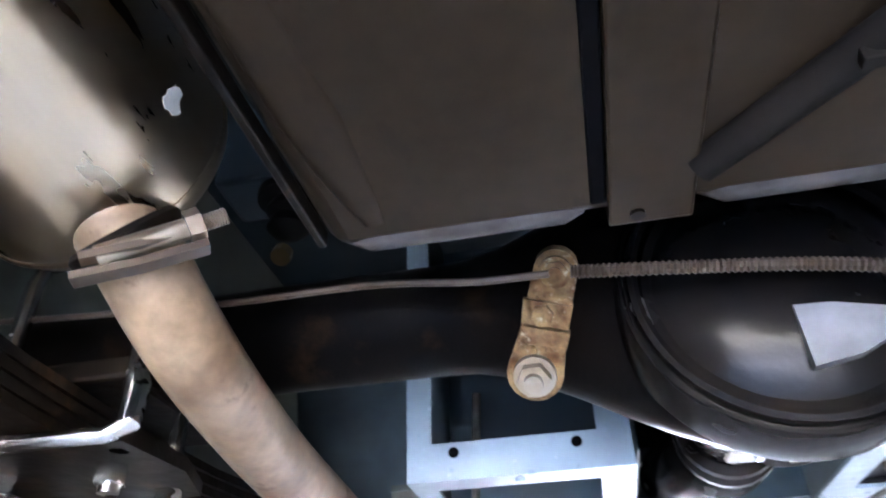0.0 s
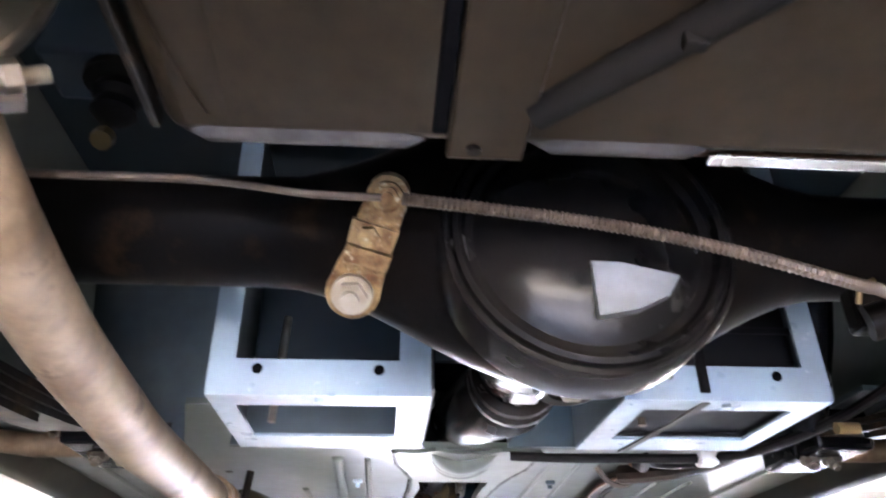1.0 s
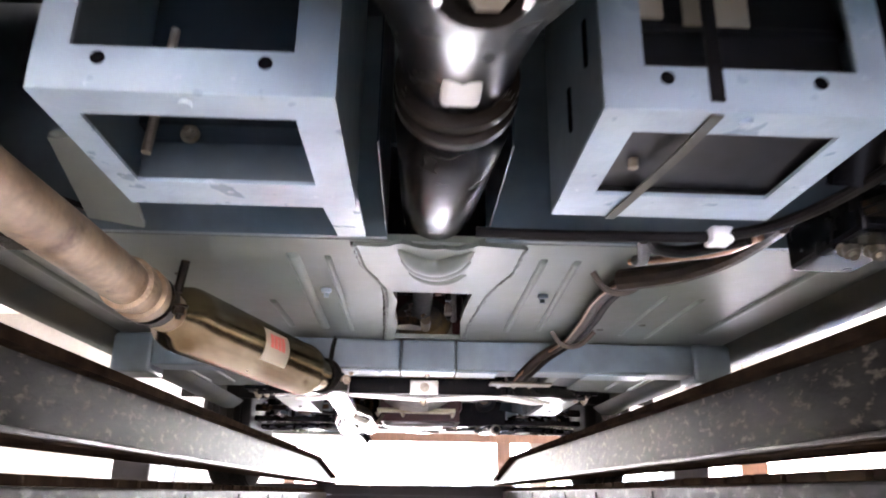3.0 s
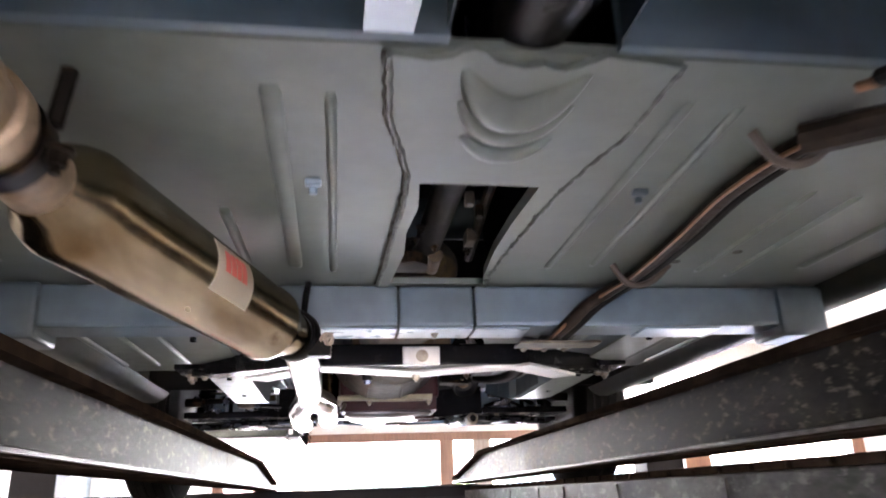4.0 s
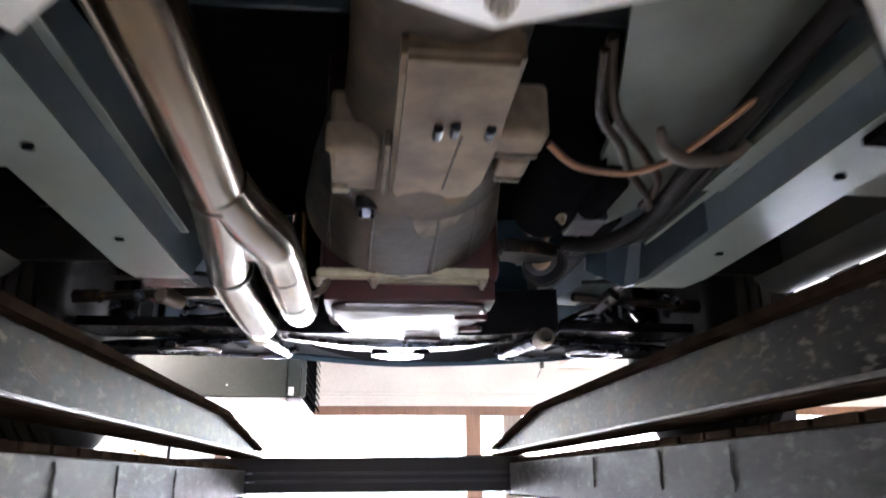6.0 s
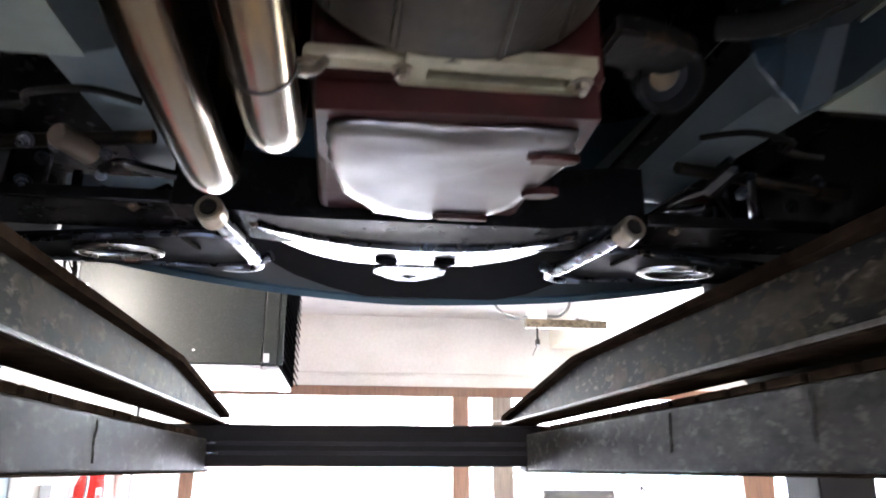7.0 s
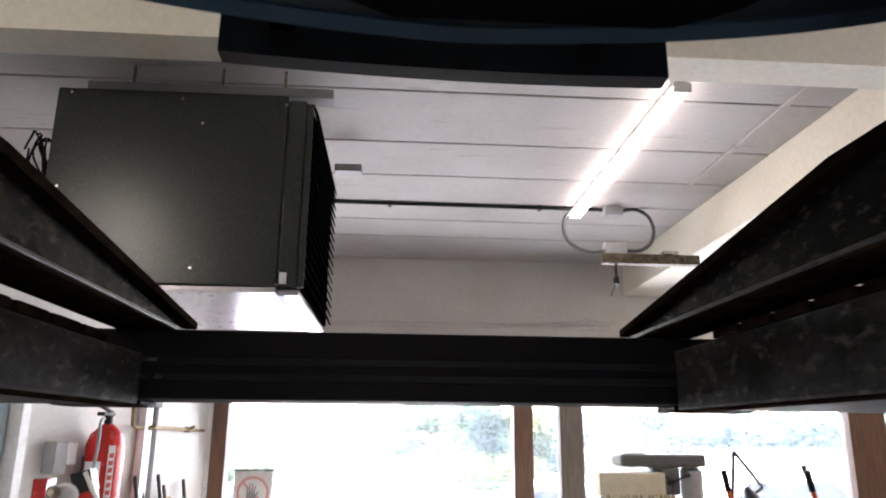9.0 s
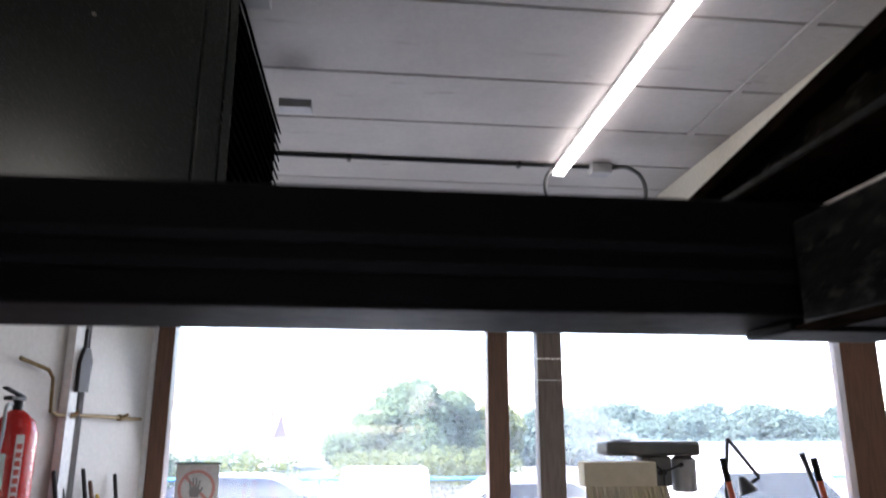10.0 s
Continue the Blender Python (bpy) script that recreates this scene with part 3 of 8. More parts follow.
def rear_body():
    # Added black sheet that stands for the darkness up the tunnel.
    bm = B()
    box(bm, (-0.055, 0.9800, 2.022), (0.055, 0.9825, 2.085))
    part("tunnel_shade_sheet", bm, "black_hole", car)
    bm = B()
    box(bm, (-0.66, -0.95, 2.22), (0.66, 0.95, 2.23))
    part("boot_floor", bm, "darkblue", car, "boot floor above the axle in shade-darkened paint")
    bm = B()
    for s in (-1, 1):
        box(bm, (min(s * 0.055, s * 0.66), 0.966, 1.945), (max(s * 0.055, s * 0.66), 0.975, 2.30))
    box(bm, (-0.055, 0.966, 2.06), (0.055, 0.975, 2.30))
    part("heel_board", bm, "bluepaint", car, "grey-blue upright panel behind the floor pan")
    for s in (-1, 1):
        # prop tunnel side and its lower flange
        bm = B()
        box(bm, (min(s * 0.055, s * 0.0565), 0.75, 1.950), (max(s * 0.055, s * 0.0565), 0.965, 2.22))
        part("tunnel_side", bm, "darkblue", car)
        bm = B()
        arc = [(0.43 + 0.455 * math.cos(a), min(1.955 + 0.455 * math.sin(a), 2.215)) for a in np.linspace(math.pi * 1.0, 0, 25)]
        poly = [(-0.025, 1.93)] + arc + [(0.885, 1.93)]
        mt = Matrix(((0, 0, 1, 0), (1, 0, 0, 0), (0, 1, 0, 0), (0, 0, 0, 1)))
        prism(bm, poly, s * 0.462, s * 0.470, mt)
        part("inner_wheel_arch", bm, "floorpan", car, "grey inner rear wheel arch")
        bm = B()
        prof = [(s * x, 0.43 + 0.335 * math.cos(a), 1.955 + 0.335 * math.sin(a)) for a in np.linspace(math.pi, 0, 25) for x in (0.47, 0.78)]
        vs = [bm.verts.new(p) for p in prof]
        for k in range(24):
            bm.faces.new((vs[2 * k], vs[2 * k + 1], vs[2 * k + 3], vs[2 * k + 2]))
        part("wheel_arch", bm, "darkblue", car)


rear_body()


def rear_corners():
    bm = B()
    prism(bm, [(-0.286, 0.690), (-0.248, 0.690), (-0.262, 0.790), (-0.281, 0.873), (-0.324, 0.850)], 1.914, 1.920)
    part("floor_tab", bm, "floorpan", car, "pale grey tab beside the box frame")
    bm = B()
    prism(bm, [(-0.106, 0.7465), (-0.072, 0.7465), (-0.078, 0.964), (-0.108, 0.964)], 1.899, 1.905, Matrix.Translation((0, 0, -0.139)) @ Matrix(((1, 0, 0, 0), (0, 1, 0, 0), (0, 0.17, 1, 0.02), (0, 0, 0, 1))))
    part("box_strut", bm, "boxpaint", car, "pale blue strut from the box to the floor")
    for s in (-1, 1):
        bm = B()
        box(bm, (min(s * 0.40, s * 0.64), 0.74, 1.952), (max(s * 0.40, s * 0.64), 0.965, 1.958))
        part("floor_corner", bm, "bluepaint", car, "grey-blue floor corner behind the sill")
        bm = B()
        box(bm, (s * 0.405 - 0.034, 0.80, 1.905), (s * 0.405 + 0.034, 0.93, 1.9515), 0.006)
        hg = part("spring_hanger", bm, "black", car, "rusty front hanger of the leaf spring")
        for k, (dx, y) in enumerate(((-0.02, 0.845), (0.006, 0.845), (0.04, 0.835), (0.058, 0.85))):
            bm = B()
            hexbolt(bm, (s * (0.405 + dx), y, 1.905 if k < 2 else 1.936), (0, -0.5, -1), 0.008, 0.010)
            part("hanger_bolt", bm, "bolt", hg)
        bm = B()
        tube(bm, [(s * 0.44, 0.905, 1.93), (s * 0.50, 0.895, 1.925), (s * 0.57, 0.88, 1.93)], [0.016, 0.014, 0.012], 12)
        part("hanger_arm", bm, "dullpipe", hg, "rusty bracket arm")
        bm = B()
        lathe(bm, (s * 0.290, 0.425, 2.06), (0, 0, -1), [(0, 0.024), (0.006, 0.024), (0.008, 0.014), (0.016, 0.017), (0.022, 0.013), (0.030, 0.015), (0.036, 0.009), (0.038, 0.002)], 20)
        bs = part("bump_stop", bm, "rubber", car, "black rubber bump stop")
        bm = B()
        tube(bm, [(s * 0.289, 0.420, 2.008), (s * 0.289, 0.416, 2.001)], 0.007, 10)
        part("stop_stud", bm, "brass", bs)
        bm = B()
        box(bm, (s * 0.29 - 0.05, 0.40, 2.06), (s * 0.29 + 0.05, 0.45, 2.218), 0.004)
        part("stop_bracket", bm, "darkblue", bs)


rear_corners()


def fuel_tank():
    bm = B()
    box(bm, (-0.197, -0.85, 1.902), (0.36, 0.279, 2.06), 0.010, seg=3)
    t = part("fuel_tank", bm, "tank", car, "dark brown-black flat fuel tank with seams")
    bm = B()
    box(bm, (-0.2005, -0.85, 1.900), (-0.1965, 0.270, 1.908), 0.001)
    part("seam_flange", bm, "axle", t, "rusty seam flange")
    bm = B()
    tube(bm, [(-0.184, -0.8, 0), (-0.182, 0.05, 0), (-0.178, 0.20, 0), (-0.174, 0.262, 0)], [0.004, 0.008, 0.011, 0.004], 16, steps=4)
    for v in bm.verts:
        v.co.z = 1.9022 + v.co.z * 0.22
    part("pressed_rib", bm, "tank", t)
    bm = B()
    box(bm, (-0.0895, -0.85, 1.9005), (-0.0832, 0.268, 1.9035), 0.001)
    part("seam_gap", bm, "black_hole", t, "ragged dark seam")
    bm = B()
    box(bm, (-0.083, -0.85, 1.8985), (-0.0505, 0.2815, 1.9025), 0.0015)
    box(bm, (-0.083, 0.2795, 1.8995), (-0.0505, 0.283, 1.93), 0.001)
    part("strap", bm, "tank", t, "flat tank strap")
    bm = B()
    tube(bm, [(-0.072, 0.274, 1.8995), (-0.072, 0.274, 1.8970)], 0.0030, 10)
    part("rivet", bm, "axle", t)
    bm = B()
    tube(bm, [(-0.050, 0.252, 1.900), (-0.01, 0.207, 1.8975), (0.06, 0.13, 1.896), (0.16, 0.02, 1.896)], 0.0068, 12)
    part("fuel_pipe", bm, "rubber", t, "black rubber fuel hose")
    bm = B()
    box(bm, (-0.012, 0.200, 1.8885), (-0.004, 0.205, 1.9025), 0.001)
    part("hose_clip", bm, "rubber", t)
    # Paler strips put the highlight of the front edge into the colour.
    for x0, x1 in ((-0.190, -0.092), (-0.048, 0.028)):
        bm = B()
        tube(bm, [(x0, 0.2745, 1.9075), (x0 + 0.01, 0.2755, 1.9070), (x1 - 0.008, 0.2755, 1.9070), (x1, 0.2745, 1.9075)], [0.003, 0.0068, 0.0068, 0.004], 16)
        part("front_edge", bm, "edgepale", t, "front edge with its highlight in the colour")
    bm = B()
    box(bm, (0.03, 0.277, 1.9015), (0.355, 0.284, 1.9040), 0.001)
    part("front_lip", bm, "steel", t, "thin bright front lip")


fuel_tank()


def rear_axle():
    bm = B()
    prof = []
    for x in np.linspace(-0.56, 0.56, 57):
        u = min(abs(x) / 0.175, 1)
        prof.append((x, 0.034 + 0.063 * math.cos(u * math.pi / 2) ** 2))
    lathe(bm, (0, 0.425, 1.943), (1, 0, 0), prof, 36, 1.0)
    for v in bm.verts:
        u = min(abs(v.co.x) / 0.175, 1)
        k = 1 - 0.40 * math.cos(u * math.pi / 2) ** 2
        v.co.y = 0.425 + (v.co.y - 0.425) * k
    ax = part("rear_axle", bm, "axlegloss", car, "black painted live rear axle with surface rust")
    bm = B()
    c = (0, 0.362, 1.910)
    lathe(bm, c, (0, -1, 0), [(-0.03, 0.080), (0.000, 0.080), (0.003, 0.078), (0.003, 0.0765), (0.001, 0.0755), (0.001, 0.0745), (0.0065, 0.0735), (0.0080, 0.071),
                              (0.0070, 0.0685), (0.0005, 0.0665), (-0.0005, 0.062), (0.006, 0.050), (0.010, 0.030), (0.011, 0.001)], 56)
    part("differential_cover", bm, "coverblack", ax, "glossy black domed differential cover")
    bm = B()
    pts = [(-0.004, 1.889), (0.012, 1.8885), (0.041, 1.882), (0.034, 1.871), (0.018, 1.863), (-0.003, 1.859)]
    mt = Matrix(((1, 0, 0, 0), (0, 0, 1, 0), (0, 1, 0, 0), (0, 0, 0, 1)))
    prism(bm, pts, 0.3500, 0.3560, mt)
    part("cover_patch", bm, "coverpatch", ax, "grey-white patch on the cover")
    bm = B()
    lathe(bm, (0, 0.432, 1.852), (0, -0.2, -1), [(-0.006, 0.021), (0.002, 0.021), (0.0045, 0.019), (0.0045, 0.013), (0.001, 0.0115), (0.001, 0.002)], 28)
    dp = part("drain_boss", bm, "axle", ax, "oily raised boss of the drain plug")
    bm = B()
    tube(bm, [(0.002, 0.432, 1.852), (0.002, 0.430, 1.8445)], 0.0085, 6)
    part("drain_plug", bm, "bolt", dp, "oily steel drain plug")
    for x in (-0.0165, 0.0165):
        bm = B()
        box(bm, (x - 0.0022, 0.424, 1.8445), (x + 0.0022, 0.438, 1.850), 0.001)
        part("plug_lug", bm, "steel", dp)
    # pinion nose
    bm = B()
    lathe(bm, (0, 0.45, 1.925), (0, 1, -0.06), [(0, 0.075), (0.03, 0.062), (0.07, 0.045), (0.11, 0.036), (0.135, 0.034)], 28)
    part("pinion_nose", bm, "black", ax)
    bm = B()
    lathe(bm, (0, 0.588, 1.914), (0, 1, -0.06), [(0, 0.034), (0.002, 0.0375), (0.009, 0.0375), (0.011, 0.034)], 28)
    part("pinion_flange", bm, "axle", ax, "rusty drive flange")
    bm = B()
    box(bm, (-0.0115, 0.542, 1.881), (0.0115, 0.574, 1.899), 0.004)
    part("universal_joint", bm, "castbright", ax, "clean metal universal joint yoke")
    for x in (-0.028, 0.028):
        bm = B()
        hexbolt(bm, (x, 0.592, 1.900), (0, -1, 0), 0.005, 0.007)
        part("flange_nut", bm, "axle", ax)
    # spring seats and brakes
    for s in (-1, 1):
        bm = B()
        lathe(bm, (s * 0.50, 0.425, 1.943), (s, 0, 0), [(0, 0.05), (0.004, 0.11), (0.045, 0.112), (0.05, 0.09), (0.055, 0.09)], 40)
        part("brake_drum", bm, "axle", ax)
        bm = B()
        box(bm, (s * 0.40 - 0.055, 0.365, 1.900), (s * 0.40 + 0.055, 0.485, 1.914), 0.003)
        part("spring_seat", bm, "axle", ax)
    # handbrake bracket
    p0, p1 = Vector((-0.124, 0.373, 1.878)), Vector((-0.107, 0.336, 1.914))
    d = (p1 - p0).normalized()
    nrm = (Vector((-0.105, 0.03, 1.72)) - (p0 + p1) / 2).normalized()
    nrm = (nrm - d * nrm.dot(d)).normalized()
    side = d.cross(nrm)
    mt = Matrix.Translation(p0) @ Matrix((side, d, nrm)).transposed().to_4x4()
    L = (p1 - p0).length
    out = [(0.0142 * math.cos(a), 0.0142 * math.sin(a)) for a in np.linspace(math.pi, 2 * math.pi, 11)]
    out += [(0.0112, L * 0.42)] + [(0.0106 * math.cos(a), L + 0.0106 * math.sin(a)) for a in np.linspace(0, math.pi, 11)] + [(-0.0112, L * 0.42)]
    bm = B()
    prism(bm, out, -0.012, -0.002, mt)
    br = part("handbrake_bracket", bm, "zinc", ax, "corroded yellow zinc-plated bracket")
    bm = B()
    prism(bm, [(-0.0115, L * 0.48), (0.0115, L * 0.50), (0.0115, L * 0.72), (-0.0125, L * 0.70)], -0.0035, 0.001, mt)
    prism(bm, [(-0.0105, L * 0.30), (0.0125, L * 0.33), (0.0125, L * 0.48), (-0.0105, L * 0.46)], -0.0035, 0.0025, mt)
    tube(bm, [mt @ Vector((-0.002, L * 0.60, 0)), mt @ Vector((-0.002, L * 0.60, 0.006))], 0.0055, 6)
    part("clamp_plate", bm, "zinc", br)
    rng = random.Random(8)
    bm = B()
    for k in range(34):
        u, v = rng.uniform(-0.010, 0.010), rng.uniform(0.012, L - 0.010)
        c = mt @ Vector((u, v, -0.002))
        r = rng.uniform(0.0012, 0.0034)
        lathe(bm, c, nrm, [(-0.001, r), (r * 0.25, r * 0.85), (r * 0.5, r * 0.4), (r * 0.55, 0.0002)], 7)
    tagged(part("corrosion", bm, "zinc", br, "crusty yellow-white corrosion"), kind="stuff")
    for c, r, h in ((p0, 0.0085, 0.008), (p1, 0.0062, 0.004)):
        bm = B()
        tube(bm, [c - nrm * 0.003, c + nrm * 0.002], r * 1.25, 20)
        tube(bm, [c, c + nrm * h], r, 6)
        tube(bm, [c, c + nrm * h * 1.5], r * 0.55, 14)
        part("bracket_bolt", bm, "zinc" if r < 0.007 else "bolt", br)


rear_axle()


def cables():
    bm = B()
    tube(bm, [(-0.46, 0.36, 1.945), (-0.30, 0.342, 1.925), (-0.20, 0.334, 1.919), (-0.145, 0.334, 1.913), (-0.11, 0.332, 1.911)], 0.0019, 8, steps=5)
    part("handbrake_rod", bm, "cable", car, "thin brown handbrake rod")
    bm = B()
    way = [Vector(p) for p in ((-0.10, 0.331, 1.910), (-0.049, 0.33, 1.904), (0.007, 0.33, 1.897), (0.062, 0.331, 1.886), (0.128, 0.343, 1.8760), (0.150, 0.355, 1.8790), (0.173, 0.370, 1.8800), (0.192, 0.385, 1.8795), (0.203, 0.399, 1.8740))]
    q = []
    for i in range(len(way) - 1):
        p0, p1, p2, p3 = way[max(i - 1, 0)], way[i], way[i + 1], way[min(i + 2, len(way) - 1)]
        for k in range(40):
            t = k / 40
            q.append(0.5 * ((2 * p1) + (p2 - p0) * t + (2 * p0 - 5 * p1 + 4 * p2 - p3) * t * t + (3 * p1 - p0 - 3 * p2 + p3) * t ** 3))
    tube(bm, q, [0.0030 + (0.0006 if (i // 1) % 2 else -0.0004) for i in range(len(q))], 8)
    part("ribbed_cable", bm, "cable", car, "ribbed handbrake cable conduit")
    bm = B()
    tube(bm, [(-0.07, 0.385, 1.985), (0.10, 0.375, 1.978), (0.30, 0.38, 1.98), (0.5, 0.40, 1.98)], 0.0024, 6, steps=4)
    part("brake_pipe", bm, "copper", car)
    bm = B()
    lathe(bm, (0.2030, 0.398, 1.882), (0.15, 0.15, -1), [(0, 0.004), (0.002, 0.0075), (0.008, 0.0085), (0.013, 0.0070), (0.016, 0.0085), (0.019, 0.005), (0.020, 0.001)], 18)
    cj = part("cable_joint", bm, "gearbox", car, "grimy tan cable joint on the axle")
    bm = B()
    tube(bm, [(0.2055, 0.402, 1.866), (0.225, 0.410, 1.866), (0.245, 0.425, 1.873), (0.275, 0.44, 1.888)], [0.005, 0.0042, 0.004, 0.004], 10, steps=3)
    part("joint_arm", bm, "gearbox", cj)
    bm = B()
    tube(bm, [(0.188, 0.405, 1.886), (0.178, 0.41, 1.884)], 0.011, 14)
    box(bm, (0.176, 0.412, 1.882), (0.215, 0.428, 1.915), 0.004)
    part("joint_bracket", bm, "axle", cj)
    bm = B()
    tube(bm, [(0.170, 0.402, 1.893), (0.172, 0.398, 1.902), (0.180, 0.396, 1.906)], 0.0018, 8, steps=3)
    part("split_link", bm, "brass", cj)
    # black hose across behind the boxes
    bm = B()
    tube(bm, [(0.03, 0.815, 1.898), (0.09, 0.81, 1.895), (0.16, 0.805, 1.894), (0.237, 0.792, 1.892), (0.28, 0.750, 1.892), (0.308, 0.660, 1.898), (0.312, 0.56, 1.908), (0.305, 0.46, 1.93)], 0.0050, 10, steps=5)
    part("hose", bm, "rubber", car, "thin black rubber hose")
    bm = B()
    box(bm, (0.228, 0.783, 1.884), (0.248, 0.803, 1.899), 0.003)
    part("hose_clip", bm, "whitepaint", car, "white plastic hose clip")
    bm = B()
    tube(bm, [(0.180, 0.815, 1.897), (0.20, 0.85, 1.90), (0.235, 0.865, 1.902), (0.262, 0.835, 1.90), (0.275, 0.815, 1.899)], 0.006, 10, steps=6)
    tube(bm, [(0.180, 0.815, 1.897), (0.206, 0.90, 1.905), (0.215, 0.95, 1.92)], 0.006, 10, steps=6)
    part("hose_loop", bm, "rubber", car)
    bm = B()
    tube(bm, [(0.283, 0.81, 1.899), (0.275, 0.87, 1.905), (0.24, 0.915, 1.912), (0.215, 0.97, 1.925)], 0.004, 10, steps=6)
    part("fuel_line", bm, "copper", car)
    # loom along the floor
    bm = B()
    rng = random.Random(3)
    way = [(0.284, 0.988, 1.924), (0.240, 1.045, 1.930), (0.230, 1.15, 1.934), (0.238, 1.27, 1.933), (0.242, 1.40, 1.932), (0.232, 1.478, 1.930), (0.206, 1.494, 1.914), (0.182, 1.4985, 1.893), (0.173, 1.522, 1.8845), (0.174, 1.60, 1.8830), (0.185, 1.76, 1.92)]
    tube(bm, way, [0.008, 0.0085, 0.008, 0.009, 0.008, 0.0085, 0.0085, 0.0085, 0.008, 0.0075, 0.0075], 12, steps=6)
    part("wiring_loom", bm, "loom", car, "taped brown wiring loom along the floor")
    bm = B()
    tube(bm, [(x - 0.010, y, z - 0.006) for x, y, z in way], 0.0022, 8, steps=6)
    part("loom_pipe", bm, "copper", car, "copper pipe beside the loom")
    bm = B()
    tube(bm, [(x + 0.0125, y, z - 0.003) for x, y, z in way], 0.0048, 8, steps=6)
    part("loom_hose", bm, "rubber", car)
    for x, y in ((0.228, 1.065), (0.240, 1.405)):
        bm = B()
        tube(bm, [(x - 0.032, y - 0.003, 1.941), (x - 0.018, y, 1.922), (x, y + 0.002, 1.916), (x + 0.02, y, 1.922), (x + 0.04, y - 0.006, 1.941)], 0.0042, 8, steps=5)
        part("loom_strap", bm, "cable", car, "strap holding the loom")
    bm = B()
    tube(bm, [(0.225, 1.045, 1.926), (0.250, 1.015, 1.922), (0.280, 0.985, 1.920), (0.305, 0.93, 1.918), (0.312, 0.86, 1.915), (0.300, 0.80, 1.905)], [0.013, 0.013, 0.012, 0.010, 0.008, 0.006], 10, steps=5)
    part("loom_branch", bm, "loom", car)
    bm = B()
    tube(bm, [(0.304, 0.625, 2.06), (0.304, 0.66, 1.98), (0.302, 0.70, 1.90)], [0.021, 0.021, 0.018], 18)
    dm = part("damper", bm, "black", car, "black damper beside the axle")
    bm = B()
    tube(bm, [(0.322, 0.585, 2.03), (0.335, 0.575, 2.00), (0.330, 0.60, 1.985)], 0.006, 10)
    part("damper_link", bm, "brass", dm, "tarnished brass coloured link")
    bm = B()
    tube(bm, [(0.292, 0.640, 1.884), (0.312, 0.640, 1.884)], 0.0055, 12)
    part("damper_eye", bm, "brass", dm)


cables()


def leaf_springs():
    for s in (-1, 1):
        bm = B()
        lens = (0.62, 0.44, 0.30, 0.19)
        for k, half in enumerate(lens):
            pts = [(s * 0.40, 0.425 + y, 1.892 - 0.0075 * k + 0.10 * (y / 0.62) ** 2) for y in np.linspace(-half, half, 13)]
            sweep(bm, pts, [(-0.025, -0.003), (0.025, -0.003), (0.025, 0.003), (-0.025, 0.003)])
        sp = part("leaf_spring", bm, "axle", car, "dark rusty leaf spring")
        xc = s * 0.374
        bm = B()
        prism(bm, [(xc - 0.060, 0.342), (xc + 0.052, 0.338), (xc + 0.056, 0.392), (xc + 0.040, 0.440), (xc - 0.060, 0.446)], 1.853, 1.861)
        sp_plate = part("spring_plate", bm, "axle", sp, "rusty clamp plate")
        for y, x0, x1 in ((0.352, xc - 0.040, xc + 0.042), (0.424, xc - 0.040, xc + 0.028)):
            bm = B()
            tube(bm, [(x0, y, 1.853), (x0, y, 1.96), (x0 + 0.006, y, 1.974), (x1 - 0.006, y, 1.974), (x1, y, 1.96), (x1, y, 1.853)], 0.0050, 10)
            part("u_bolt", bm, "steel", sp, "plated U-bolt")
            for x in (x0 - 0.002, x1 - 0.016 if y < 0.4 else x1):
                bm = B()
                tube(bm, [(x, y + 0.02 * (y < 0.4), 1.854), (x, y + 0.02 * (y < 0.4), 1.843)], 0.0085, 6)
                tube(bm, [(x, y + 0.02 * (y < 0.4), 1.845), (x, y + 0.02 * (y < 0.4), 1.8385)], 0.0055, 12)
                part("nut", bm, "steel", sp_plate, "plated nut")
        bm = B()
        pts = [(xc - 0.062, 0.3275, 1.8535), (xc + 0.050, 0.3295, 1.8535), (xc + 0.060, 0.332, 1.858), (xc + 0.052, 0.345, 1.885), (xc + 0.040, 0.356, 1.900)]
        tube(bm, pts, 0.0042, 10)
        part("plate_rod", bm, "steel", sp_plate, "bright bent rod along the plate")


leaf_springs()


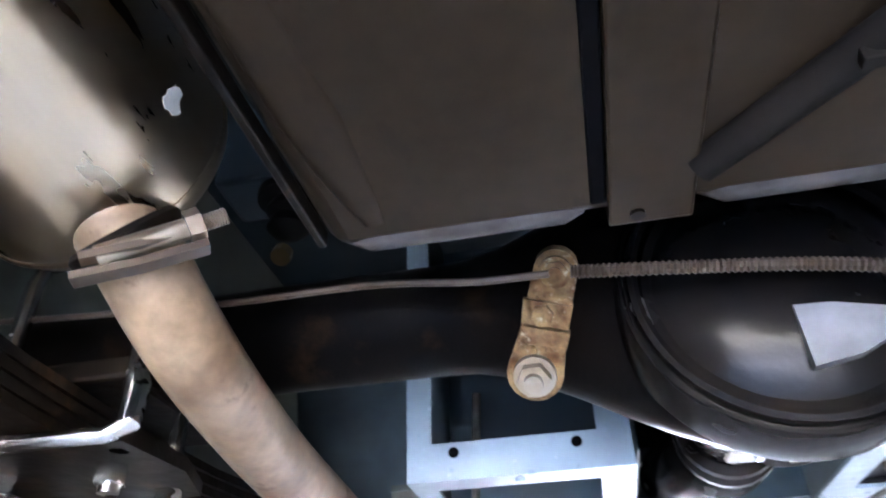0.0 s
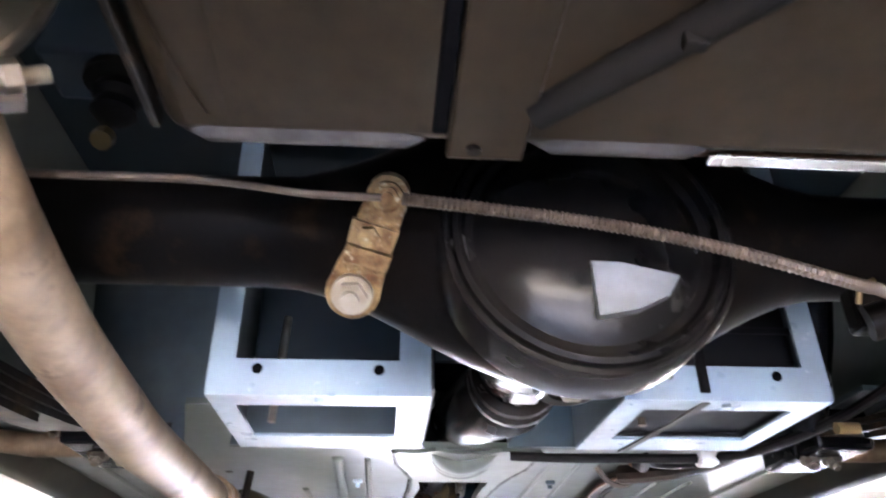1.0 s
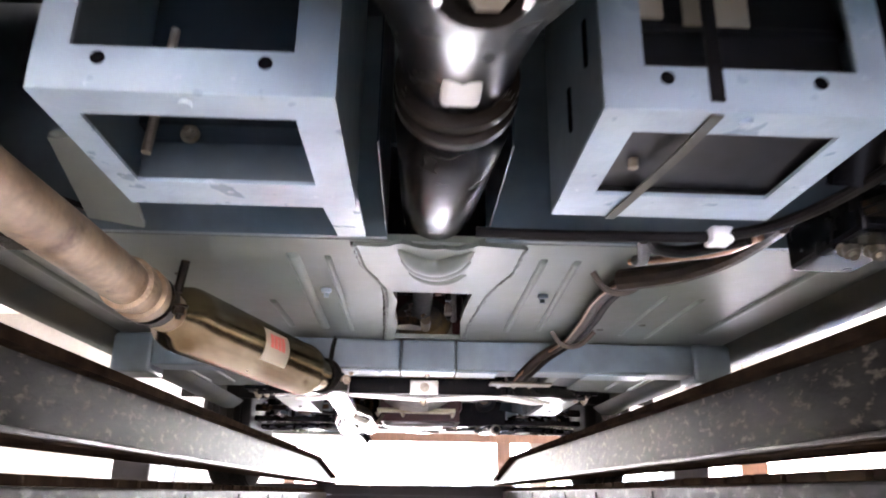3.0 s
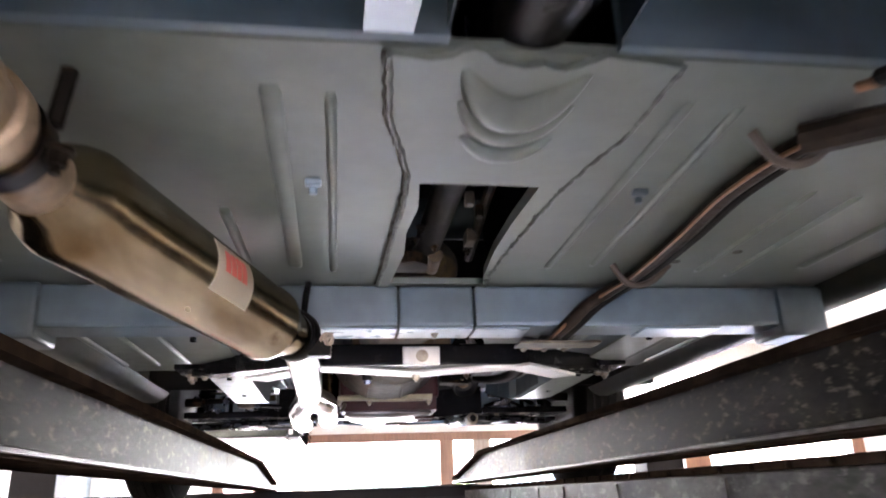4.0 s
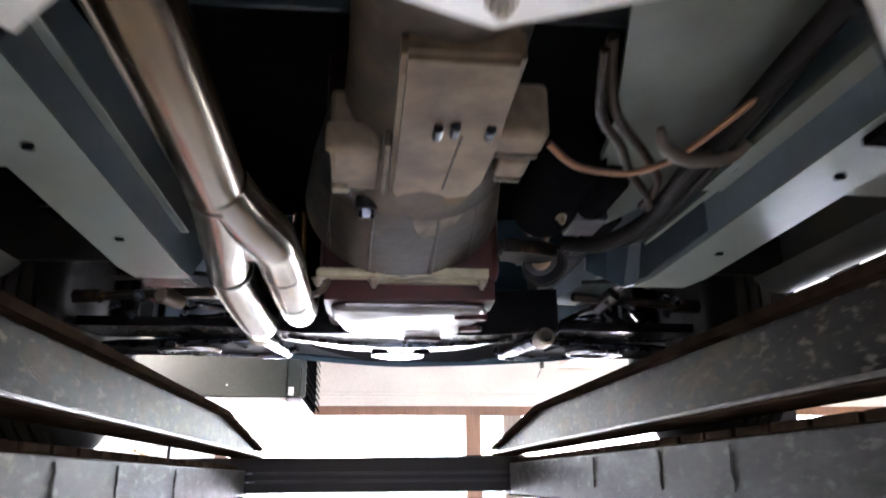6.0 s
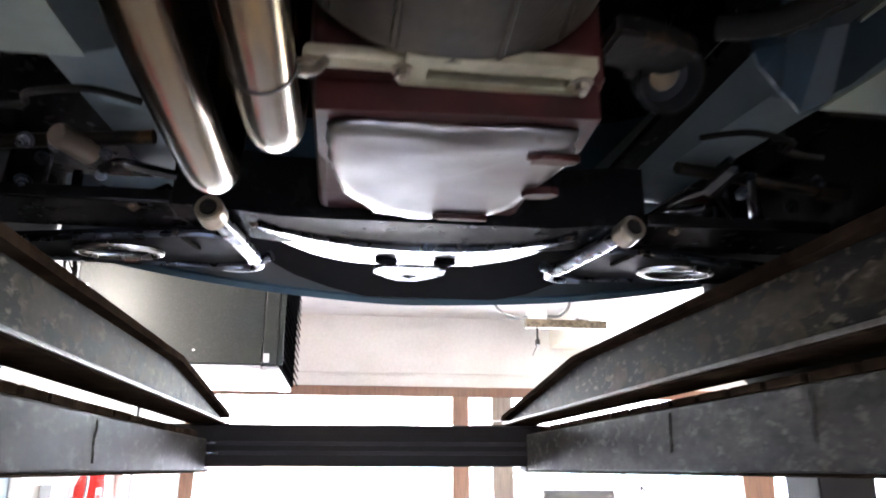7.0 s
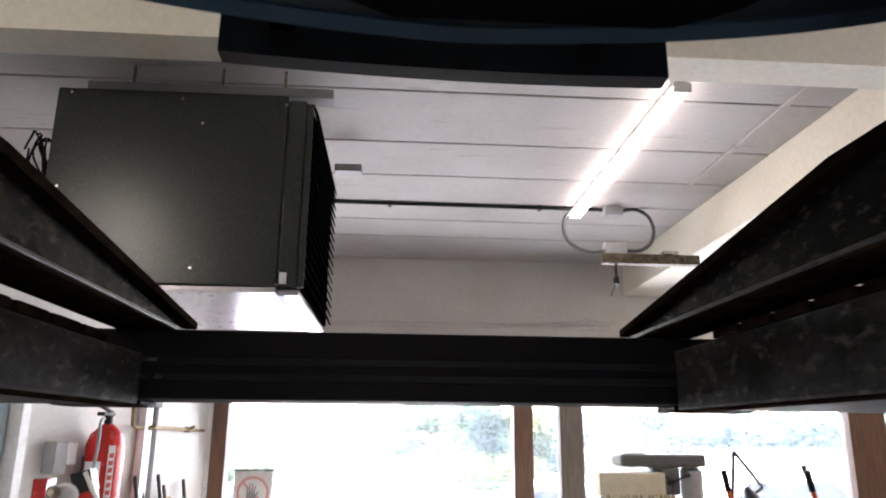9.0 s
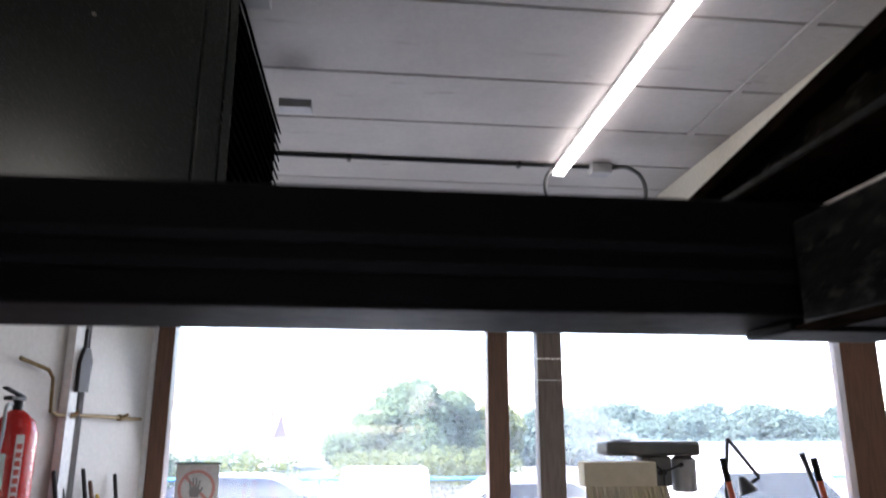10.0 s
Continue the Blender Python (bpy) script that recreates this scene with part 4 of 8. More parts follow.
def frame_boxes():
    for s in (-1, 1):
        x0, x1 = (-0.243, -0.070) if s < 0 else (0.084, 0.257)
        y0, y1, zb, zt = 0.580, 0.746, 1.889, 2.20
        bm = B()
        # back face with a large opening
        mt = Matrix(((1, 0, 0, 0), (0, 0, 1, 0), (0, 1, 0, 0), (0, 0, 0, 1)))
        holed(bm, rect(x0, zb + 0.003, x1, zt), rect(x0 + (0.020 if s < 0 else 0.025), zb + 0.029, x1 - (0.025 if s < 0 else 0.020), zt - 0.06), y0, y0 + 0.004, mt)
        bx = part("frame_box", bm, "boxpaint", car, "pale blue-grey welded sheet-steel box frame")
        bm = B()
        holed(bm, rect(x0, y0, x1, y1), rect(x0 + (0.019 if s < 0 else 0.024), y0 + 0.027, x1 - (0.026 if s < 0 else 0.021), y1 - 0.042), zb, zb + 0.003)
        part("lower_frame", bm, "boxpaint", bx)
        bm = B()
        box(bm, (x0, y0 + 0.004, zb + 0.003), (x0 + 0.003, y1, zt))
        box(bm, (x1 - 0.003, y0 + 0.004, zb + 0.003), (x1, y1, zt))
        box(bm, (x0, y1 - 0.003, zb + 0.003), (x1, y1, zt))
        part("side_plate", bm, "bluepaint", bx)
        for hx in ((-0.2055, -0.111) if s < 0 else (0.122, 0.2135)):
            bm = B()
            tube(bm, [(hx, y0 - 0.0008, 1.910), (hx, y0 + 0.006, 1.910)], 0.0042, 18)
            part("bolt_hole", bm, "black_hole", bx)
        bm = B()
        xm = (x0 + x1) / 2
        tube(bm, [(xm, y0 + 0.01, zb - 0.003), (xm, y0 + 0.01, zb + 0.001)], 0.004, 12)
        part("weld_spot", bm, "boxpaint", bx)
        # extra sheet inside the back, coloured dark for the shade in the box
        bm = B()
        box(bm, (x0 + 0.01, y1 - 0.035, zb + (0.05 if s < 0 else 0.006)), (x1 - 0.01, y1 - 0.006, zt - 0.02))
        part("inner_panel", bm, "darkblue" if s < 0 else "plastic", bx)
        bm = B()
        hexbolt(bm, (x0 + 0.05, y1 - 0.036, 1.93), (0, -1, 0), 0.005, 0.007)
        tube(bm, [(x0 + 0.04, y0 + 0.08, 1.89), (x0 + 0.045, y0 + 0.085, 1.99)], 0.0035, 8)
        part("inner_stud", bm, "bolt", bx)
        if s > 0:
            bm = B()
            box(bm, (x0 + 0.012, y0 + 0.02, 1.897), (x1 - 0.012, y1 - 0.037, 2.16), 0.004)
            box(bm, (x0 + 0.010, y0 + 0.018, 1.955), (x1 - 0.010, y1 - 0.038, 1.962), 0.002)
            bt = part("battery", bm, "plastic", bx, "black battery inside the box")
            for a, b, z0, z1 in ((0.108, 0.130, 1.965, 2.03), (0.143, 0.185, 1.960, 2.06)):
                bm = B()
                box(bm, (a, y0 + 0.0165, z0), (b, y0 + 0.0195, z1))
                part("label", bm, "cardlabel", bt, "cream paper label")
            for k, (cx, cz) in enumerate(((0.155, 1.985), (0.164, 1.985), (0.173, 1.985), (0.160, 1.997), (0.169, 1.997))):
                bm = B()
                lathe(bm, (cx, y0 + 0.0165, cz), (0, -1, 0), [(0, 0.0045), (0.0006, 0.0045), (0.0006, 0.0036), (0, 0.0036)], 14, close=True)
                part("printed_ring", bm, "plastic", bt)
            bm = B()
            box(bm, (0.146, y0 - 0.003, 1.895), (0.154, y0 - 0.0005, 2.10))
            part("strap", bm, "rubber", bx, "black retaining strap")
            bm = B()
            sweep(bm, [(0.150, y0 + 0.002, 1.8875), (0.146, y0 + 0.05, 1.8872), (0.130, y1 + 0.0, 1.8872)], [(-0.0038, -0.0007), (0.0038, -0.0007), (0.0038, 0.0007), (-0.0038, 0.0007)])
            part("strap_tail", bm, "sill", bx, "dull grey strap under the box")
            for z, y in ((1.95, 0.61), (1.93, 0.66)):
                bm = B()
                box(bm, (x0 - 0.002, y, z - 0.012), (x0 + 0.001, y + 0.006, z + 0.022), 0.001)
                part("slot", bm, "black_hole", bx)


frame_boxes()


def prop_shaft():
    bm = B()
    tube(bm, [(0, 0.598, 1.912), (0, 0.63, 1.912), (0, 0.642, 1.914), (0, 0.93, 1.977), (0, 1.08, 2.012)], [0.026, 0.030, 0.0385, 0.040, 0.040], 28)
    part("propeller_shaft", bm, "shaftblack", car, "glossy black propeller shaft")
    bm = B()
    lathe(bm, (0, 0.60, 1.912), (0, 1, 0), [(0, 0.030), (0.003, 0.0385), (0.010, 0.0385), (0.012, 0.030)], 24)
    part("shaft_flange", bm, "axle", car, "rusty flange of the propeller shaft")


prop_shaft()


def exhaust():
    # rear silencer
    bm = B()
    lathe(bm, (-0.319, 0.286, 1.975), (0.0, -1, 0.01), [(-0.010, 0.021), (-0.006, 0.036), (-0.001, 0.050), (0.004, 0.0585), (0.009, 0.0630), (0.016, 0.0655), (0.024, 0.0662), (0.50, 0.0662), (0.52, 0.05)], 64)
    s = part("rear_silencer", bm, "silencer", car, "stained pale steel exhaust silencer")
    bm = B()
    lathe(bm, (-0.319, 0.2705, 1.975), (0.0, -1, 0.01), [(0, 0.0640), (0.0008, 0.0664), (0.0030, 0.0667), (0.0044, 0.0664)], 64)
    part("rolled_seam", bm, "silencer", s)

    def patch(name, at, along, around, mat, label, seed):
        """A torn flake lying on the round body."""
        rng = random.Random(seed)
        y0, ang = at
        bm = B()
        rough = [1 + rng.uniform(-0.35, 0.30) for k in range(15)]
        rows = []
        for r in (0.0670, 0.0655):
            row = []
            for k, q in enumerate(rough):
                a = k * 2 * math.pi / 15
                th = ang + around * q * math.cos(a)
                row.append(bm.verts.new((-0.319 + r * math.cos(th), y0 + 0.008 + along * q * math.sin(a), 1.977 + r * math.sin(th))))
            rows.append(row)
        bm.faces.new(rows[0])
        bm.faces.new(rows[1][::-1])
        for k in range(15):
            bm.faces.new((rows[0][k], rows[0][(k + 1) % 15], rows[1][(k + 1) % 15], rows[1][k]))
        part(name, bm, mat, s, label)

    patch("sticker_remnant", (0.222, radians(-16)), 0.0058, 0.085, "whitepaint", "torn white sticker remnant", 2)
    # long tail pipe
    bm = B()
    way = [(-0.300, 0.252, 1.936), (-0.289, 0.274, 1.915), (-0.282, 0.296, 1.896), (-0.280, 0.325, 1.884), (-0.284, 0.37, 1.8785), (-0.289, 0.44, 1.872), (-0.292, 0.53, 1.866),
           (-0.296, 0.62, 1.863), (-0.302, 0.78, 1.868), (-0.302, 0.93, 1.868), (-0.300, 1.03, 1.868)]
    tube(bm, way, [0.0205, 0.0205, 0.0203, 0.0204, 0.0206, 0.0210, 0.0215, 0.0222, 0.0225, 0.0225, 0.0225], 28, steps=6)
    part("tail_pipe", bm, "dullpipe", car, "dull tan bent exhaust pipe")
    # clamp on the tail pipe: band, folded ears and a bolt in a sleeve
    c = Vector((-0.2905, 0.271, 1.918))
    d = Vector((0.010, 0.022, -0.020)).normalized()
    bm = B()
    lathe(bm, c, d, [(-0.0065, 0.0206), (-0.0070, 0.0240), (-0.0045, 0.0262), (0.0045, 0.0262), (0.0070, 0.0240), (0.0065, 0.0206)], 36, close=True)
    cl = part("pipe_clamp", bm, "axle", car, "rusty exhaust clamp band")
    # Ears and bolt are scaled out from the first camera position.
    eye0 = Vector((-0.103, 0.038, 1.736))
    grow = lambda p: eye0 + (Vector(p) - eye0) * 1.15 + Vector((0.002, 0.004, 0.002))
    for p, q, up in (((-0.2735, 0.2190, 1.8665), (-0.2330, 0.2359, 1.8851), 0.0038), ((-0.2690, 0.2150, 1.8720), (-0.2364, 0.2320, 1.8905), 0.0030)):
        bm = B()
        p, q = grow(p), grow(q)
        sweep(bm, [p, p.lerp(q, 0.5) + Vector((0.001, -0.001, -0.002)), q], [(-up, -0.0018), (up, -0.0018), (up, 0.0018), (-up, 0.0018)])
        part("clamp_ear", bm, "cable", cl, "rusty flat clamp ear")
    bm = B()
    p, q = grow((-0.2655, 0.2190, 1.8745)), grow((-0.2269, 0.2343, 1.8970))
    tube(bm, [p, p.lerp(q, 0.74)], [0.0052, 0.0048], 16)
    part("bolt_sleeve", bm, "bolt", cl, "dull grey bolt sleeve")
    bm = B()
    tube(bm, [p.lerp(q, 0.68), p.lerp(q, 0.80)], 0.0078, 6)
    th = [p.lerp(q, 0.78 + 0.22 * k / 20) for k in range(21)]
    tube(bm, th, [0.0040 if k % 2 else 0.0034 for k in range(21)], 12)
    part("clamp_bolt", bm, "bolt", cl, "threaded clamp bolt with nut")
    # joint and clamp before the middle silencer
    bm = B()
    lathe(bm, (-0.302, 0.90, 1.868), (0.01, 1, 0), [(0, 0.0225), (0.002, 0.027), (0.016, 0.027), (0.018, 0.0235), (0.035, 0.0235), (0.037, 0.028), (0.052, 0.028), (0.055, 0.0225)], 28)
    part("pipe_joint", bm, "dullpipe", car)
    bm = B()
    c = Vector((-0.301, 0.972, 1.868))
    lathe(bm, c, (0.02, 1, 0), [(-0.008, 0.0235), (-0.008, 0.0275), (0.008, 0.0275), (0.008, 0.0235)], 28, close=True)
    tube(bm, [c + Vector((0.026, 0, 0.01)), c + Vector((0.030, 0, 0.045))], 0.005, 8)
    hexbolt(bm, c + Vector((0.03, 0, -0.004)), (0, 0, -1), 0.006, 0.010)
    part("hanger_clamp", bm, "axle", car)
    # middle silencer
    bm = B()
    a0, a1 = Vector((-0.298, 1.035, 1.868)), Vector((-0.201, 1.395, 1.866))
    ln = (a1 - a0).length
    lathe(bm, a0, a1 - a0, [(-0.012, 0.023), (0.0, 0.027), (0.010, 0.036), (0.022, 0.0395), (0.030, 0.040), (ln - 0.020, 0.040), (ln - 0.016, 0.0415), (ln - 0.006, 0.0415), (ln, 0.038), (ln + 0.003, 0.030)], 40)
    ms = part("middle_silencer", bm, "midsilencer", car, "heat-stained stainless silencer tube")
    bm = B()
    tube(bm, [(-0.202, 1.392, 1.866), (-0.190, 1.420, 1.866), (-0.178, 1.450, 1.866)], [0.030, 0.0285, 0.026], 30, steps=3)
    part("outlet_neck", bm, "midsilencer", ms, "straw-coloured outlet neck")
    u = (a1 - a0).normalized()
    side = Vector((u.y, -u.x, 0)).normalized()
    for name, l0, l1, b0, b1, mat, lift in (("label", 0.156, 0.230, -34, 30, "cardlabel", 0.0007), ("label_print", 0.170, 0.179, -6, 20, "redlabel", 0.0013), ("label_print", 0.182, 0.191, -6, 21, "redlabel", 0.0013),
                                           ("label_print", 0.194, 0.202, -6, 22, "redlabel", 0.0013), ("label_print", 0.205, 0.214, -6, 22, "redlabel", 0.0013)):
        bm = B()
        grid = []
        for k in range(9):
            an = radians(b0 + (b1 - b0) * k / 8)
            rad = side * math.cos(an) + Vector((0, 0, 1)) * math.sin(an)
            grid.append([bm.verts.new(a0 + u * h + rad * r) for h in (l0, l1) for r in (0.040 + lift, 0.0398)])
        for k in range(8):
            A, Bq = grid[k], grid[k + 1]
            bm.faces.new((A[0], A[2], Bq[2], Bq[0]))
            bm.faces.new((A[1], Bq[1], Bq[3], A[3]))
            bm.faces.new((A[0], Bq[0], Bq[1], A[1]))
            bm.faces.new((A[2], A[3], Bq[3], Bq[2]))
        part(name, bm, mat, ms, "cream paper label" if name == "label" else "red printed bar")
    # clamp after the silencer, hung from the crossmember
    bm = B()
    c = Vector((-0.175, 1.455, 1.866))
    ax = Vector((0.30, 1, 0)).normalized()
    lathe(bm, c, ax, [(-0.010, 0.0255), (-0.011, 0.029), (-0.008, 0.0305), (0.008, 0.0305), (0.011, 0.029), (0.010, 0.0255)], 28, close=True)
    hc = part("hanger_clamp", bm, "rubber", car, "dark clamp and hanger on the exhaust")
    bm = B()
    box(bm, c + Vector((0.016, -0.010, -0.026)), c + Vector((0.044, 0.014, -0.006)), 0.003)
    part("clamp_saddle", bm, "axle", hc)
    bm = B()
    hexbolt(bm, c + Vector((0.038, -0.006, -0.006)), (0.4, -0.8, -0.4), 0.006, 0.010)
    part("clamp_nut", bm, "bolt", hc)
    bm = B()
    tube(bm, [c + Vector((0.010, 0.0, 0.02)), c + Vector((0.012, 0.006, 0.05)), c + Vector((0.014, 0.020, 0.07))], 0.0040, 10)
    part("hanger_rod", bm, "rubber", hc)
    # front pipe and Y piece
    bm = B()
    tube(bm, [(-0.181, 1.445, 1.866), (-0.172, 1.50, 1.866), (-0.172, 1.66, 1.866), (-0.175, 1.84, 1.868), (-0.179, 2.010, 1.868)], 0.0235, 28, steps=4)
    fp = part("front_pipe", bm, "exhaust", car, "polished stainless front exhaust pipe")
    bm = B()
    lathe(bm, (-0.179, 2.004, 1.868), (0, 1, 0), [(0, 0.0235), (0.001, 0.0246), (0.004, 0.0246), (0.005, 0.0235)], 28)
    part("weld_collar", bm, "axle", fp)
    # one pipe parts into two: the outer branch runs nearly straight on
    legs = (([(-0.179, 1.995, 1.868), (-0.1835, 2.05, 1.868), (-0.193, 2.125, 1.868), (-0.2035, 2.20, 1.868), (-0.2110, 2.25, 1.868), (-0.2140, 2.32, 1.867), (-0.2150, 2.42, 1.866),
              (-0.2150, 2.53, 1.868), (-0.2150, 2.575, 1.884), (-0.2150, 2.586, 1.93), (-0.214, 2.586, 2.02)], (-0.207, 2.236)),
            ([(-0.177, 1.995, 1.868), (-0.1690, 2.05, 1.868), (-0.1535, 2.125, 1.868), (-0.1505, 2.16, 1.868), (-0.1500, 2.20, 1.868), (-0.1500, 2.33, 1.867), (-0.150, 2.44, 1.870),
              (-0.1495, 2.474, 1.887), (-0.149, 2.484, 1.93), (-0.148, 2.486, 2.02)], (-0.150, 2.226)))
    for way, (x, y) in legs:
        bm = B()
        tube(bm, way, [0.0238] * 2 + [0.0245] + [0.0232] * (len(way) - 3), 28, steps=5)
        part("down_pipe", bm, "exhaust", fp)
        bm = B()
        lathe(bm, (x, y, 1.868), (x + 0.150 if x < -0.2 else 0, 1, 0), [(0, 0.0232), (0.001, 0.0241), (0.004, 0.0241), (0.005, 0.0232)], 26)
        part("weld_collar", bm, "axle", fp)
    bm = B()
    prism(bm, [(-0.186, 2.03), (-0.166, 2.03), (-0.155, 2.10), (-0.1535, 2.172), (-0.163, 2.160), (-0.173, 2.149), (-0.182, 2.153), (-0.189, 2.164), (-0.197, 2.180), (-0.196, 2.11)], 1.8535, 1.8825)
    bmesh.ops.bevel(bm, geom=[e for e in bm.edges if abs(e.verts[0].co.z - e.verts[1].co.z) < 1e-5], offset=0.008, segments=3, affect="EDGES")
    part("y_web", bm, "exhaust", fp, "welded web between the two branches", 60)
    bm = B()
    lathe(bm, (-0.150, 2.350, 1.867), (0, 1, 0), [(0, 0.0232), (0.001, 0.0240), (0.004, 0.0240), (0.005, 0.0232)], 26)
    part("weld_collar", bm, "axle", fp)
    bm = B()
    tube(bm, [(-0.128, 2.366, 1.872), (-0.116, 2.384, 1.884), (-0.110, 2.398, 1.900)], 0.0042, 8, steps=3)
    part("pipe_clip", bm, "gearpale", fp, "pale clip from the pipe to the flange")


exhaust()


def seat_crossmember():
    bm = B()
    box(bm, (-0.545, 1.507, 1.889), (-0.0465, 1.572, 1.944), 0.005)
    cm = part("seat_crossmember", bm, "bluepaint", car, "grey-blue pressed floor crossmember")
    bm = B()
    box(bm, (-0.0455, 1.5065, 1.888), (0.0535, 1.5725, 1.9442), 0.005)
    part("centre_section", bm, "bluepaint", cm)
    bm = B()
    box(bm, (0.0545, 1.507, 1.889), (0.545, 1.572, 1.944), 0.005)
    part("right_section", bm, "bluepaint", cm)
    # Lower faces get paler paint: the light they catch is in the colour.
    for a, b in ((-0.150, -0.0465), (-0.0455, 0.0535), (0.0545, 0.13), (0.29, 0.40)):
        bm = B()
        box(bm, (a + 0.001, 1.512, 1.8855), (b - 0.001, 1.568, 1.8888), 0.001)
        part("lower_face", bm, "boxpaint", cm, "lower face, paler for the light it catches")
    for p in ((0.004, 1.54, 1.8856), (-0.135, 1.535, 1.8856)):
        bm = B()
        hexbolt(bm, p, (0, 0, -1), 0.004, 0.004)
        part("crossmember_bolt", bm, "bolt", cm)
    bm = B()
    box(bm, (0.118, 1.527, 1.8700), (0.232, 1.566, 1.8740), 0.0015)
    for x in (0.14, 0.17, 0.20):
        tube(bm, [(x, 1.56, 1.876), (x, 1.60, 1.876)], 0.0045, 10)
    part("pipe_bracket", bm, "gearpale", cm, "bright pipe bracket")
    for s in (-1, 1):
        bm = B()
        box(bm, (s * 0.52 - 0.035, 1.50, 1.874), (s * 0.52 + 0.035, 1.58, 1.9455), 0.006)
        part("jacking_point", bm, "bluepaint", cm, "jacking point box at the sill")


seat_crossmember()


def sills_and_front_floor():
    for s in (-1, 1):
        bm = B()
        poly = [(0.545, 1.945), (0.560, 1.930), (0.575, 1.922), (0.600, 1.922), (0.612, 1.926), (0.665, 1.978), (0.665, 2.10), (0.60, 2.10), (0.60, 1.953)]
        mt = Matrix(((s, 0, 0, 0), (0, 0, 1, 0), (0, 1, 0, 0), (0, 0, 0, 1)))
        prism(bm, poly, 0.82, 2.50, mt)
        part("sill", bm, "sill", car, "grimy grey-blue body sill underside")
        bm = B()
        holed(bm, rect(min(s * 0.30, s * 0.60), 1.572, max(s * 0.30, s * 0.60), 2.16), rect(min(s * 0.31, s * 0.312), 2.10, max(s * 0.31, s * 0.312), 2.11), 1.945, 1.953)
        ff = part("front_floor", bm, "floorpan", car, "grey front floor panel")
        for x in (0.42, 0.48, 0.54):
            bm = B()
            tube(bm, [(s * x, 1.62, 1.9465), (s * x, 1.64, 1.945), (s * x, 2.08, 1.945), (s * x, 2.10, 1.9465)], [0.002, 0.006, 0.006, 0.002], 10)
            part("rib", bm, "floorpan", ff)
        bm = B()
        vs = [(s * 0.30, 2.16, 1.945), (s * 0.60, 2.16, 1.945), (s * 0.60, 2.40, 2.16), (s * 0.30, 2.40, 2.16)]
        lo = [bm.verts.new(v) for v in vs]
        hi = [bm.verts.new((v[0], v[1] - 0.004, v[2] + 0.006)) for v in vs]
        bm.faces.new(lo)
        bm.faces.new(hi[::-1])
        for k in range(4):
            bm.faces.new((lo[k], lo[(k + 1) % 4], hi[(k + 1) % 4], hi[k]))
        part("toe_board", bm, "floorpan", car)
        # chassis rail
        rin, rout = (0.293, 0.367) if s < 0 else (0.322, 0.396)
        bm = B()
        prof = [(1.574, 1.945), (1.60, 1.912), (2.36, 1.906), (2.432, 1.912), (2.50, 1.96), (3.10, 2.02), (3.10, 2.10), (2.40, 2.06), (1.574, 1.9445 + 0.01)]
        mt = Matrix(((0, 0, s, 0), (1, 0, 0, 0), (0, 1, 0, 0), (0, 0, 0, 1)))
        prism(bm, prof, rin + 0.002, rout - 0.004, mt)
        cr = part("chassis_rail", bm, "bluepaint", car, "grey-blue box-section chassis rail")
        for y in (1.66, 2.02, 2.25):
            bm = B()
            tube(bm, [(s * (rout - 0.036), y, 1.9015), (s * (rout - 0.036), y, 1.912)], 0.0050, 14)
            part("drain_hole", bm, "black_hole", cr)
        bm = B()
        prism(bm, [(1.60, 1.9112), (2.36, 1.9052), (2.430, 1.9110), (2.432, 1.9085), (2.36, 1.9025), (1.60, 1.9085)], rin, rout, mt)
        part("lower_plate", bm, "floorpan", cr, "grey underside plate of the rail")
        # seam flange along the top of the rail's inner side
        bm = B()
        box(bm, (min(s * (rin - 0.008), s * (rin + 0.003)), 1.60, 1.949), (max(s * (rin - 0.008), s * (rin + 0.003)), 2.36, 1.953), 0.001)
        part("seam_flange", bm, "floorpan", cr)
    # pressed gusset that curves from the rail towards the engine
    bm = B()
    low = [(0.322, 2.20, 1.9135), (0.322, 2.34, 1.912), (0.325, 2.42, 1.912), (0.312, 2.446, 1.912), (0.277, 2.418, 1.914), (0.236, 2.385, 1.918)]
    top = [(0.322, 2.20, 1.955), (0.319, 2.33, 1.955), (0.314, 2.372, 1.955), (0.300, 2.380, 1.955), (0.272, 2.392, 1.955), (0.246, 2.405, 1.955)]
    lo, hi = [bm.verts.new(v) for v in low], [bm.verts.new(v) for v in top]
    lo2, hi2 = [bm.verts.new((v[0] + 0.006, v[1] + 0.006, v[2])) for v in low], [bm.verts.new((v[0] + 0.006, v[1] + 0.006, v[2])) for v in top]
    for k in range(5):
        bm.faces.new((lo[k], lo[k + 1], hi[k + 1], hi[k]))
        bm.faces.new((lo2[k + 1], lo2[k], hi2[k], hi2[k + 1]))
        bm.faces.new((lo[k + 1], lo[k], lo2[k], lo2[k + 1]))
        bm.faces.new((hi[k], hi[k + 1], hi2[k + 1], hi2[k]))
    bm.faces.new((lo[0], hi[0], hi2[0], lo2[0]))
    bm.faces.new((lo[5], lo2[5], hi2[5], hi[5]))
    part("rail_gusset", bm, "darkblue", car, "grey-blue pressed gusset between rail and engine")


sills_and_front_floor()


